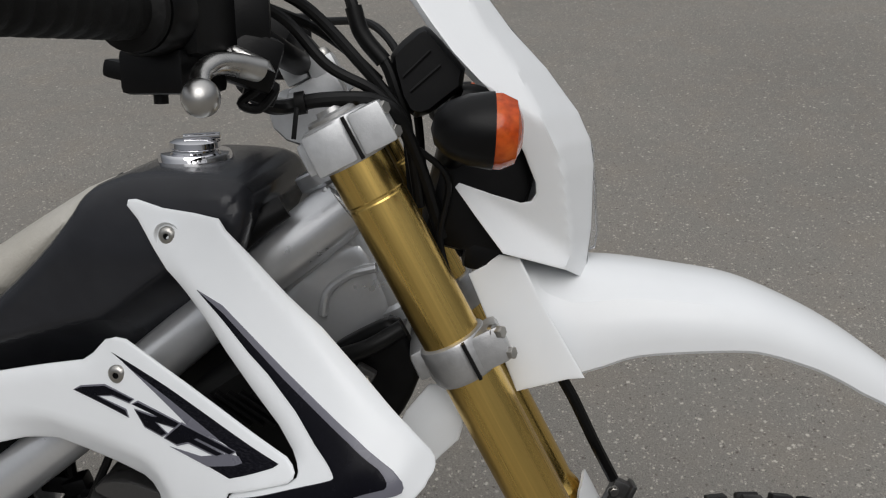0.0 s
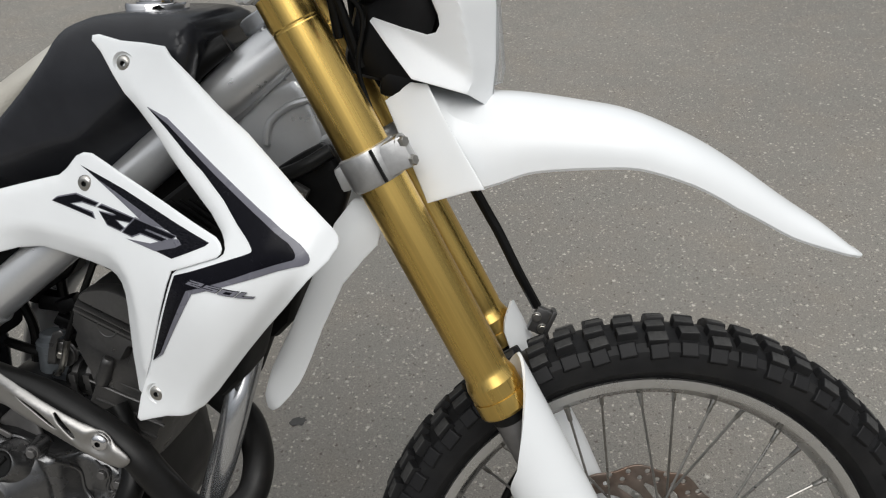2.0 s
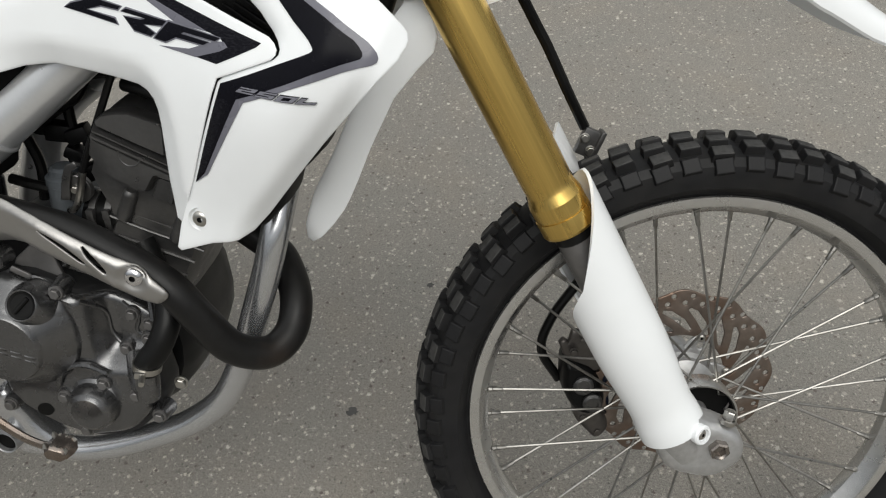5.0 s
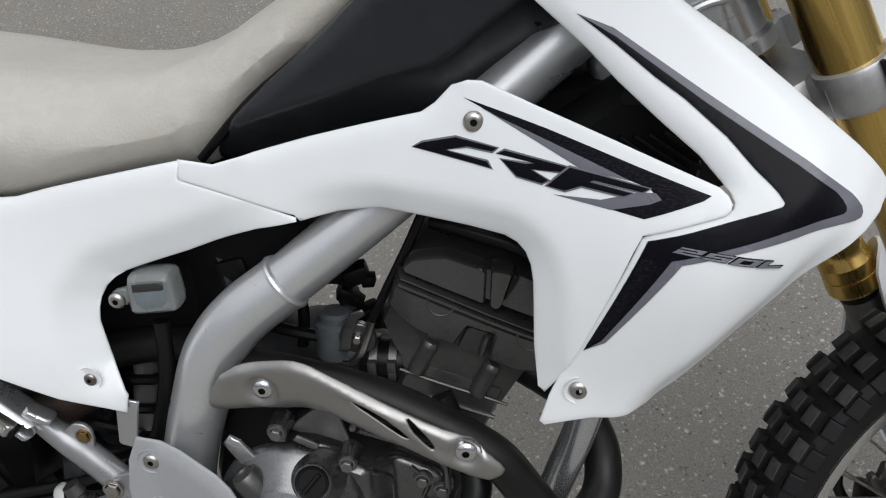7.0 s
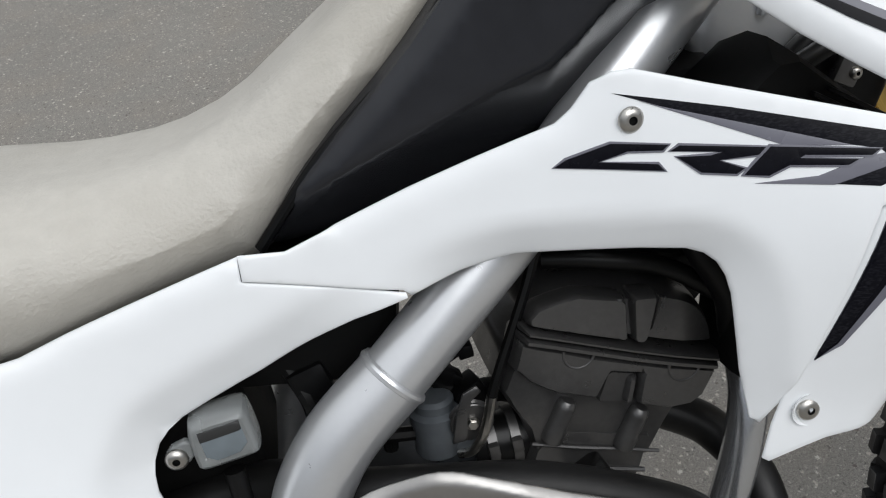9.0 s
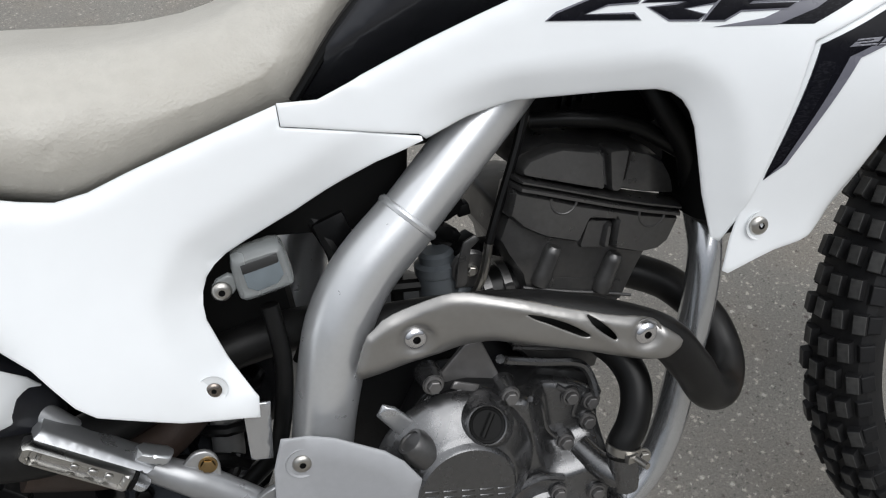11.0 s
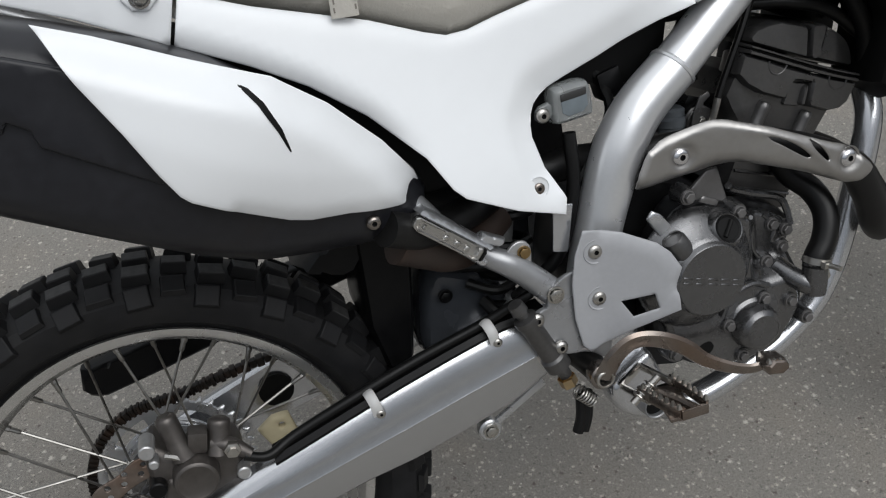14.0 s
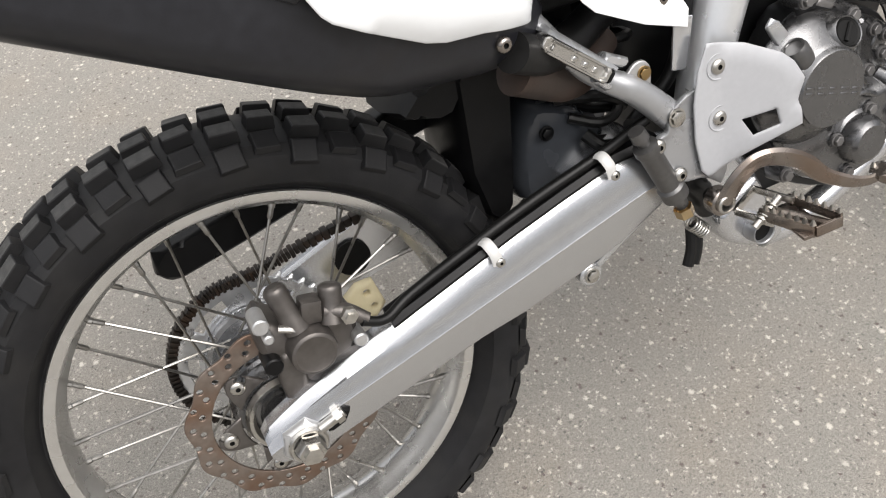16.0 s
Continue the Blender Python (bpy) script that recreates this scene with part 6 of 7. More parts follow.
for line in ([(0.762, 0.626), (0.800, 0.610), (0.838, 0.596), (0.868, 0.584)],):
    bm = BM()
    tube(bm, [(x, -0.084, z) for x, z in line], 0.0016, 6, 4)
    part("gasket_edge", bm, ENGINE_DARK, head)

# throttle body, airbox and electrics seen between frame and engine
bm = BM()
lathe(bm, [(0, 0.0), (0.018, 0.0), (0.0205, 0.0025), (0.0205, 0.030), (0.022, 0.031), (0.022, 0.040), (0.017, 0.043), (0.017, 0.050), (0.013, 0.053), (0, 0.053)], (0.690, -0.045, 0.618), (0.08, 0, 1), 32)
cyl(bm, (0.690, -0.040, 0.624), (0.735, -0.040, 0.616), 0.021, 24, 0.002)
tb = part("throttle_body", bm, mat("blue_grey_alloy", (0.13, 0.145, 0.16), 0.4, 0.4, spread=0.1, scale=100, bump=0.06), bike, "blue-grey throttle body")
bm = BM()
lathe(bm, [(0.004, -0.004), (0.0175, -0.004), (0.0185, -0.003), (0.0165, -0.001), (0.0165, 0.001), (0.0185, 0.003), (0.0175, 0.004), (0.004, 0.004)], (0.7193, -0.066, 0.652), (0, 1, 0.1), 30, close=True)
part("cable_pulley", bm, ENGINE_DARK, tb, "grooved throttle pulley")
bolt(tb, (0.7193, -0.070, 0.652), RIGHT, 0.006, 0.005, hexed=True)
bm = BM()
slab(bm, [(0.700, 0.640), (0.708, 0.668), (0.716, 0.684), (0.728, 0.688), (0.731, 0.682), (0.722, 0.676), (0.716, 0.660), (0.712, 0.640)], -0.0755, -0.0725, 0.0008, 0.006)
part("cable_bracket", bm, ENGINE_DARK, tb)
bm = BM()
tube(bm, [(0.770, -0.045, 0.612), (0.752, -0.048, 0.612), (0.738, -0.048, 0.613), (0.722, -0.045, 0.616)], [0.026, 0.0255, 0.024, 0.024], 24, 4)
boot = part("intake_boot", bm, HOSE, tb, "black rubber intake boot")
for x in (0.732, 0.752):
    bm = BM()
    lathe(bm, [(0.0245, -0.004), (0.0275, -0.004), (0.0275, 0.004), (0.0245, 0.004)], (x, -0.048, 0.6125), (1, 0, -0.04), 28, close=True)
    box(bm, (x, -0.072, 0.622), (0.009, 0.010, 0.012), (0, 0, 0), 0.001)
    part("boot_clamp", bm, ENGINE_DARK, boot)
bm = BM()
tube(bm, [(0.815, -0.06, 0.83), (0.795, -0.07, 0.792), (0.778, -0.075, 0.757), (0.750, -0.078, 0.703), (0.738, -0.079, 0.678)], 0.0045, 8, 6)
part("throttle_cable", bm, HOSE, tb)
bm = BM()
tube(bm, [(0.738, -0.079, 0.678), (0.732, -0.079, 0.660), (0.724, -0.078, 0.641), (0.714, -0.074, 0.628), (0.704, -0.068, 0.624)], [0.0045, 0.0042, 0.0042, 0.004, 0.004], 10, 5)
part("cable_end", bm, STEEL, tb, "curved silver cable end")
for c3, s3, ro in (((0.692, -0.03, 0.708), 0.030, 10), ((0.716, -0.032, 0.706), 0.026, -15), ((0.705, -0.03, 0.682), 0.022, 30), ((0.724, -0.034, 0.660), 0.028, -20), ((0.745, -0.035, 0.655), 0.020, 15), ((0.655, -0.02, 0.715), 0.030, 20)):
    bm = BM()
    box(bm, c3, (s3, 0.024, s3 * 0.7), (0, ro, 12), 0.004)
    box(bm, (c3[0] + s3 * 0.5, c3[1] - 0.002, c3[2] - 0.006), (s3 * 0.5, 0.016, s3 * 0.45), (0, ro + 12, 0), 0.002)
    part("wire_connector", bm, BLACK, bike, "black wiring connector")
for pts in ([(0.640, -0.03, 0.740), (0.646, -0.03, 0.705), (0.656, -0.03, 0.665), (0.650, -0.03, 0.620)],
            [(0.735, -0.03, 0.780), (0.712, -0.032, 0.745), (0.708, -0.03, 0.70), (0.700, -0.03, 0.675), (0.715, -0.03, 0.66)],
            [(0.620, -0.04, 0.650), (0.650, -0.045, 0.645), (0.685, -0.045, 0.638), (0.71, -0.04, 0.632)],
            [(0.76, -0.04, 0.80), (0.73, -0.045, 0.755), (0.695, -0.04, 0.735), (0.67, -0.035, 0.71)],
            [(0.585, -0.06, 0.755), (0.60, -0.075, 0.70), (0.575, -0.08, 0.66), (0.545, -0.085, 0.62)]):
    bm = BM()
    tube(bm, pts, 0.0065, 8, 6)
    part("wiring_hose", bm, HOSE, bike, "black hose beside the throttle body")
bm = BM()
box(bm, (0.605, -0.060, 0.725), (0.030, 0.03, 0.034), (0, -12, 0), 0.004)
part("relay", bm, BLACK, bike, "black relay box")
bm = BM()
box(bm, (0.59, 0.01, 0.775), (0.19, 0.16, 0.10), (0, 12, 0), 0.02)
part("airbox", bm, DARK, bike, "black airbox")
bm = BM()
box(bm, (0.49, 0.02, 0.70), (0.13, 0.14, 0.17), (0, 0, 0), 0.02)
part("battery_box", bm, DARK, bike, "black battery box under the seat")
# added filler slab that stands for the darkness below the tank
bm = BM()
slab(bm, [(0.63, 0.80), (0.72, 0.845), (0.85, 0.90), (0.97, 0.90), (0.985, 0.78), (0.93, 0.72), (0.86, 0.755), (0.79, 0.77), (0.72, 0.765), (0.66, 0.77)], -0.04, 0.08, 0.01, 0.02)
part("under_tank_filler", bm, DARK, bike, "black filler slab below the tank")
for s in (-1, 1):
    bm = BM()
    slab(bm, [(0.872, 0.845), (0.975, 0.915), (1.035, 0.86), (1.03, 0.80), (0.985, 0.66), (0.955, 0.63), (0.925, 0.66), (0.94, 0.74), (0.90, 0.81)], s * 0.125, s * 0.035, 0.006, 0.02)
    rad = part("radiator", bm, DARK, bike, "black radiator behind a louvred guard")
    if s < 0:
        for k in range(11):
            bm = BM()
            box(bm, (0.905 + 0.0115 * k, -0.129, 0.855 + 0.001 * k), (0.052, 0.006, 0.0035), (0, 35, 0), 0.001)
            part("louvre", bm, BLACK, rad)
# added filler slab that keeps the gap beyond the cylinder dark
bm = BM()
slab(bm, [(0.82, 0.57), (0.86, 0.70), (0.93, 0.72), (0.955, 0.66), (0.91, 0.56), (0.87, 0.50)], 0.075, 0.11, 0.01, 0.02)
part("far_side_filler", bm, DARK, bike, "black filler slab on the far side of the cylinder")

# black top tank of the radiator and its hose, ahead of the gusset
bm = BM()
slab(bm, [(1.000, 0.872), (1.021, 0.892), (1.050, 0.909), (1.081, 0.924), (1.095, 0.898), (1.107, 0.870), (1.092, 0.833), (1.07, 0.80), (1.03, 0.80)], -0.056, -0.034, 0.006, 0.01, soft=1)
tank_top = part("radiator_top", bm, BLACK, bike, "black plastic top of the radiator")
bm = BM()
tube(bm, [(1.000, -0.062, 0.872), (1.030, -0.066, 0.886), (1.060, -0.066, 0.898), (1.090, -0.058, 0.915)], 0.0085, 12, 6)
part("radiator_hose", bm, HOSE, tank_top, "black rubber coolant hose")
bm = BM()
box(bm, (1.052, -0.068, 0.868), (0.020, 0.010, 0.022), (0, 30, 0), 0.003)
part("hose_bracket", bm, ENGINE_DARK, tank_top)
bolt(tank_top, (1.056, -0.073, 0.866), RIGHT, 0.005, 0.004)

# fins and hoses in the dark above the cylinder head
for k in range(9):
    bm = BM()
    box(bm, (0.835 + 0.011 * k, -0.055, 0.788 + 0.002 * k), (0.004, 0.012, 0.030), (0, 20, 0), 0.001)
    part("cooling_fin", bm, BLACK, bike)
for pts, rr in (([(0.80, -0.06, 0.775), (0.84, -0.075, 0.770), (0.89, -0.08, 0.752), (0.935, -0.08, 0.715)], 0.008), ([(0.905, -0.075, 0.80), (0.915, -0.09, 0.765), (0.935, -0.09, 0.72), (0.94, -0.085, 0.68)], 0.0115)):
    bm = BM()
    tube(bm, pts, rr, 12, 6)
    part("upper_hose", bm, HOSE, bike, "black hose above the cylinder head")

# exhaust
PIPEPTS = [(0.885, 0.0, 0.575), (0.925, -0.015, 0.555), (0.945, -0.030, 0.540), (0.963, -0.060, 0.513), (0.962, -0.090, 0.483), (0.941, -0.118, 0.471), (0.910, -0.145, 0.495), (0.885, -0.160, 0.543), (0.85, -0.163, 0.590)]
bm = BM()
tube(bm, PIPEPTS + [ (0.76, -0.148, 0.632), (0.68, -0.135, 0.648), (0.61, -0.105, 0.645), (0.55, -0.06, 0.640), (0.47, -0.055, 0.632), (0.40, -0.095, 0.626), (0.345, -0.135, 0.636), (0.30, -0.16, 0.66)], 0.0195, 22, 7)
pipe = part("exhaust_pipe", bm, PIPE, bike, "matt black exhaust header pipe")
SH = soft_surface([(0.644, 0.646, -0.155), (0.834, 0.606, -0.192), (0.56, 0.62, -0.155), (0.88, 0.59, -0.19), (0.73, 0.66, -0.18)])
SHIELD_L = [(0.589, 0.617), (0.5886, 0.632), (0.603, 0.660), (0.612, 0.6646), (0.622, 0.671), (0.653, 0.678), (0.676, 0.683), (0.693, 0.6805), (0.709, 0.6745), (0.737, 0.665), (0.771, 0.649), (0.807, 0.632), (0.833, 0.622), (0.853, 0.605), (0.869, 0.588), (0.866, 0.580), (0.853, 0.5715), (0.836, 0.573), (0.812, 0.585), (0.781, 0.601), (0.733, 0.619), (0.705, 0.6274), (0.687, 0.626), (0.663, 0.6213), (0.639, 0.6205), (0.613, 0.618)]
SLOT1 = [(0.733, 0.6555), (0.749, 0.6495), (0.765, 0.6393), (0.776, 0.630), (0.7855, 0.6196), (0.779, 0.6198), (0.764, 0.6308), (0.750, 0.6414), (0.7385, 0.649)]
SLOT2 = [(0.782, 0.6425), (0.793, 0.6332), (0.801, 0.6231), (0.807, 0.6128), (0.8046, 0.610), (0.796, 0.619), (0.787, 0.630)]
RIDGE = [(0.58, 0.655), (0.605, 0.6614), (0.640, 0.6674), (0.670, 0.6765), (0.681, 0.676), (0.698, 0.6714), (0.7365, 0.660), (0.765, 0.6477), (0.813, 0.6234), (0.853, 0.600), (0.88, 0.585)]
FOOT = [(0.58, 0.630), (0.609, 0.629), (0.647, 0.633), (0.680, 0.641), (0.706, 0.639), (0.734, 0.627), (0.769, 0.614), (0.80, 0.599), (0.846, 0.577), (0.88, 0.56)]
STEP = [(0.698, 0.672), (0.717, 0.6645), (0.736, 0.6574), (0.765, 0.6426), (0.785, 0.6264), (0.8126, 0.5976)]


def shield_y(x, z):
    d = open_dist(x, z, SHIELD_L + SHIELD_L[:1])
    top = soft_max(z - np.interp(x, [q[0] for q in RIDGE], [q[1] for q in RIDGE]), 0.0030)
    dimple = sum(0.0055 * ramp01(1.75 - np.hypot(x - a, z - b) / 0.011) for a, b in ((0.644, 0.646), (0.834, 0.606)))
    under = soft_max(np.interp(x, [q[0] for q in FOOT], [q[1] for q in FOOT]) - z, 0.0045)
    # the metal ahead of the step line stands a little proud, with a soft rib along it
    g = open_dist(x, z, STEP)
    rib = 0.0020 * np.exp(-(g / 0.0045) ** 2) * ramp01((x - 0.70) / 0.04)
    return SH(x, z) + 0.55 * top + 0.75 * under + 0.003 * (1 - np.clip(d / 0.005, 0, 1)) + dimple - rib


bm = BM()
slab(bm, chaikin(SHIELD_L, 1), shield_y, lift(shield_y, 0.003), 0.002, 0.0034, [chaikin(SLOT1, 1), chaikin(SLOT2, 1)])
shield = part("heat_shield", bm, SHIELD, pipe, "bronze-grey metal heat shield with two slots", sharp=70)
for p in ((0.644, 0.646), (0.834, 0.606)):
    y = float(shield_y(*p))
    bm = BM()
    lathe(bm, [(0.014, 0.002), (0.0145, -0.001), (0.013, 0.0), (0.0125, 0.0015)], (p[0], y, p[1]), (0, 1, 0), 28)
    part("bolt_seat", bm, SHIELD, pipe)
    bolt(pipe, (p[0], y + 0.0005, p[1]), RIGHT, 0.0105, 0.005, material=CHROME)
MUF = soft_surface([(0.219, 0.78, -0.226), (0.128, 0.762, -0.239), (0.353, 0.696, -0.154), (0.288, 0.674, -0.186), (-0.1, 0.86, -0.235), (0.1, 0.88, -0.235), (0.24, 0.64, -0.17)])
bm = BM()
BODY = [(0.36, 0.690), (0.352, 0.640), (0.30, 0.634), (0.19, 0.650), (0.144, 0.668), (0.023, 0.737), (-0.09, 0.800), (-0.25, 0.89), (-0.30, 0.93), (-0.26, 1.02), (-0.20, 1.0), (0.02, 0.93), (0.15, 0.878), (0.26, 0.80), (0.31, 0.745)]


def muffler_y(x, z):
    return np.clip(MUF(x, z) * 0.85 - 0.012, -0.215, -0.14)


slab(bm, BODY, muffler_y, lambda x, z: 0 * x - 0.075, 0.035, 0.014, soft=1, q0=0.2)
muffler = part("muffler", bm, MUFFLER, bike, "matt black exhaust muffler under a white cover")
# raised upper shell with a stepped lower edge
SHELL = [(-0.23, 0.968), (-0.012, 0.852), (0.002, 0.846), (0.008, 0.854), (0.0227, 0.844), (0.026, 0.829), (0.067, 0.8025), (0.109, 0.775), (0.135, 0.79), (0.15, 0.85), (0.02, 0.905), (-0.2, 0.985)]
bm = BM()
slab(bm, SHELL, lift(muffler_y, -0.006), lift(muffler_y, 0.006), 0.003, 0.01)
part("muffler_shell", bm, MUFFLER, muffler, "raised black upper shell of the muffler")
MUFC = [(0.048, 0.924), (0.09, 0.906), (0.150, 0.876), (0.222, 0.842), (0.267, 0.805), (0.314, 0.752), (0.346, 0.705), (0.3505, 0.6912), (0.3440, 0.6835), (0.3285, 0.6777), (0.2656, 0.6948), (0.2281, 0.7004), (0.2078, 0.7080), (0.1667, 0.7322), (0.1289, 0.7566), (0.1215, 0.7648), (0.1100, 0.7877), (0.0923, 0.8286), (0.070, 0.873)]
SLIT = [(0.192, 0.8445), (0.1995, 0.839), (0.2095, 0.825), (0.2190, 0.800), (0.2228, 0.7775), (0.2215, 0.777), (0.2145, 0.799), (0.2035, 0.825), (0.192, 0.8425)]


def muffler_cover_y(x, z):
    up = open_dist(x, z, MUFC[:8])
    fold = np.interp(x, (0.05, 0.098, 0.146, 0.22, 0.274, 0.324, 0.36), (0.855, 0.825, 0.795, 0.753, 0.737, 0.724, 0.715))
    return MUF(x, z) + 0.10 * np.maximum(0, fold - z) + 0.022 * (1 - ramp01(up / 0.035)) + 0.005 * (1 - ramp01(open_dist(x, z, MUFC[8:14]) / 0.016))


bm = BM()
slab(bm, MUFC, muffler_cover_y, lift(muffler_cover_y, 0.004), 0.004, 0.008)
mcov = part("muffler_cover", bm, WHITE, muffler, "white plastic muffler cover with a slit")
# dark inlay: the slit's shade as colour, the cover isn't cut
bm = BM()
slab(bm, SLIT, lift(muffler_cover_y, -0.0008), lift(muffler_cover_y, 0.002), 0.0004, 0.006)
part("slit", bm, DARK, mcov)
bolt(muffler, (0.288, -0.172, 0.674), RIGHT, 0.008, 0.006, material=RUSTY)

# ---- swingarm, pedals, brackets ----
# stations: x, top z, crease z, bottom z along the right arm
ARMS = [(-0.034, 0.340, 0.326, 0.312), (-0.026, 0.350, 0.329, 0.302), (-0.007, 0.360, 0.334, 0.297), (0.02, 0.372, 0.341, 0.297), (0.066, 0.388, 0.352, 0.308), (0.13, 0.409, 0.367, 0.323), (0.224, 0.438, 0.390, 0.344), (0.283, 0.456, 0.404, 0.353), (0.35, 0.474, 0.421, 0.369), (0.416, 0.490, 0.437, 0.388), (0.47, 0.494, 0.450, 0.414), (0.50, 0.488, 0.457, 0.440)]
bm = BM()
for s in (-1, 1):
    rows = []
    for x, zt, zc, zb in ARMS:
        ring = [(0.098, zt - 0.004), (0.104, zt), (0.115, zt), (0.1195, zt - 0.0012), (0.1230, zt - 0.0038), (0.1258, zt - 0.0078), (0.1280, zt - 0.0130), (0.1302, zt - 0.4 * (zt - zc)), (0.1326, zt - 0.66 * (zt - zc)), (0.1343, zc + 0.0012), (0.13475, zc + 0.0002), (0.1346, zc - 0.0006), (0.1342, zc - 0.0012), (0.1295, zb + 0.010), (0.127, zb + 0.003), (0.124, zb), (0.104, zb), (0.098, zb + 0.004)]
        rows.append([bm.verts.new((x, s * y, z)) for y, z in ring])
    for p, q in zip(rows, rows[1:]):
        for k in range(len(p)):
            j = (k + 1) % len(p)
            bm.faces.new((p[k], p[j], q[j], q[k]))
    bm.faces.new(rows[0][::-1])
    bm.faces.new(rows[-1])
box(bm, (0.43, 0, 0.45), (0.10, 0.2, 0.06), (0, -14, 0), 0.015)
arm = part("swingarm", bm, ARM, bike, "satin silver aluminium swingarm", sharp=20)
bm = BM()
slab(bm, circle(0.005, 0.325, 0.028, 6, turn=0.3), -0.141, -0.12, 0.004, 0.01)
part("axle_plate", bm, CAST, arm)
bm = BM()
lathe(bm, [(0, 0), (0.021, 0), (0.022, 0.003), (0.020, 0.006), (0.017, 0.006)], (0.005, -0.140, 0.325), RIGHT, 28)
lathe(bm, [(0.017, 0.005), (0.016, 0.017), (0.0145, 0.019), (0.010, 0.019), (0.010, 0.024), (0, 0.025)], (0.005, -0.140, 0.325), RIGHT, 6)
part("axle_nut", bm, STEEL, arm, "zinc-plated rear axle nut")
# dark inlay that paints the shade inside the slot
bm = BM()
slab(bm, [(0.022, 0.333), (0.045, 0.347), (0.060, 0.342), (0.050, 0.328), (0.03, 0.322)], -0.1385, -0.12, 0.002, 0.008)
part("adjuster_slot", bm, DARK, arm)
bm = BM()
cyl(bm, (0.022, -0.14, 0.336), (0.050, -0.14, 0.345), 0.006, 12)
lathe(bm, [(0, 0), (0.009, 0), (0.009, 0.008), (0, 0.008)], (0.040, -0.14, 0.342), (0.95, 0, 0.3), 6)
part("chain_adjuster", bm, STEEL, arm)
# black rubber slider on top of the arm
bm = BM()
rows = [[bm.verts.new((x, y, z + zt)) for y, z in ((-0.096, -0.002), (-0.096, 0.005), (-0.121, 0.005), (-0.1265, -0.001), (-0.1265, -0.004))] for x, zt, zc, zb in ARMS[5:11]]
for p, q in zip(rows, rows[1:]):
    for k in range(5):
        bm.faces.new((p[k], p[(k + 1) % 5], q[(k + 1) % 5], q[k]))
bm.faces.new(rows[0][::-1])
bm.faces.new(rows[-1])
part("arm_slider", bm, BLACK, arm, "black rubber strip on the arm")
CLIP = mat("clip_plastic", (0.52, 0.52, 0.51), 0.35, spread=0.04, scale=80)
# brake hose along the arm with two white clips
bm = BM()
tube(bm, [(0.455, -0.130, 0.525), (0.40, -0.116, 0.498), (0.32, -0.112, 0.476), (0.24, -0.112, 0.453), (0.16, -0.113, 0.428), (0.125, -0.122, 0.418), (0.10, -0.123, 0.428)], [0.0055, 0.0062, 0.0065, 0.0065, 0.0062, 0.0058, 0.0055], 12, 6)
rh = part("rear_brake_hose", bm, HOSE, bike, "black rear brake hose clipped to the swingarm")
for x, z in ((0.250, 0.4525), (0.398, 0.4965)):
    bm = BM()
    tube(bm, [(x + 0.004, -0.137, z - 0.018), (x + 0.002, -0.137, z - 0.004), (x - 0.001, -0.128, z + 0.006), (x - 0.002, -0.116, z + 0.004)], 0.0062, 8, 4, flat=0.3)
    clip = part("hose_clip", bm, CLIP, rh, "white plastic hose clip")
    bolt(clip, (x + 0.006, -0.1385, z - 0.016), RIGHT, 0.0055, 0.003)
# rear calliper
bm = BM()
slab(bm, [(-0.006, 0.452), (0.008, 0.466), (0.018, 0.455), (0.040, 0.440), (0.060, 0.438), (0.085, 0.445), (0.100, 0.43), (0.0985, 0.4017), (0.085, 0.382), (0.0667, 0.3715), (0.048, 0.366), (0.030, 0.369), (0.010, 0.375), (0.001, 0.394), (-0.006, 0.42)], lambda x, z: -0.108 + 0.2 * np.maximum(0, z - 0.43), -0.05, 0.008, 0.008, soft=1)
cal = part("rear_calliper", bm, CALIPER, bike, "grey rear brake calliper")
for a, b, r in (((0.030, -0.098, 0.486), (0.038, -0.108, 0.440), 0.0145), ((0.083, -0.098, 0.466), (0.074, -0.108, 0.432), 0.0150)):
    bm = BM()
    tube(bm, [Vector(a) + (Vector(a) - Vector(b)) * 0.12, a, Vector(a).lerp(Vector(b), 0.5), b], [r * 0.55, r * 0.85, r * 0.82, r], 16, 4)
    part("calliper_lobe", bm, CALIPER, cal)
bm = BM()
box(bm, (0.056, -0.104, 0.455), (0.022, 0.022, 0.026), (0, 14, 0), 0.004)
part("calliper_rib", bm, CALIPER, cal)
bm = BM()
tube(bm, [(0.020, -0.112, 0.452), (0.034, -0.116, 0.446), (0.040, -0.116, 0.432)], 0.0045, 8, 4)
part("pad_pin", bm, STEEL, cal)
bm = BM()
slab(bm, [(0.010, 0.420), (0.026, 0.420), (0.034, 0.395), (0.030, 0.36), (0.038, 0.345), (0.020, 0.335), (0.004, 0.352), (0.002, 0.39)], -0.112, -0.085, 0.005, 0.008, soft=1)
part("calliper_bracket", bm, CALIPER, cal)
bm = BM()
lathe(bm, [(0.026, 0), (0.0255, 0.014), (0.0240, 0.0200), (0.0222, 0.0215), (0.0205, 0.0220), (0.0190, 0.0212), (0, 0.0212)], (0.0445, -0.108, 0.4175), RIGHT, 40)
part("piston_housing", bm, CALIPER, cal)
for p, r in (((0.0943, 0.4047), 0.0078), ((0.0037, 0.466), 0.0088), ((0.0022, 0.4164), 0.0098), ((0.0068, 0.4489), 0.0055)):
    bm = BM()
    cyl(bm, (p[0], -0.09, p[1]), (p[0], -0.122, p[1]), r, 18, 0.0015)
    part("guide_pin", bm, BLACK if r > 0.009 else CAST, cal)
bm = BM()
tube(bm, [(0.070, -0.106, 0.446), (0.090, -0.114, 0.440), (0.108, -0.122, 0.427)], [0.009, 0.0095, 0.0065], 14, 4)
part("banjo_fitting", bm, CALIPER, cal)
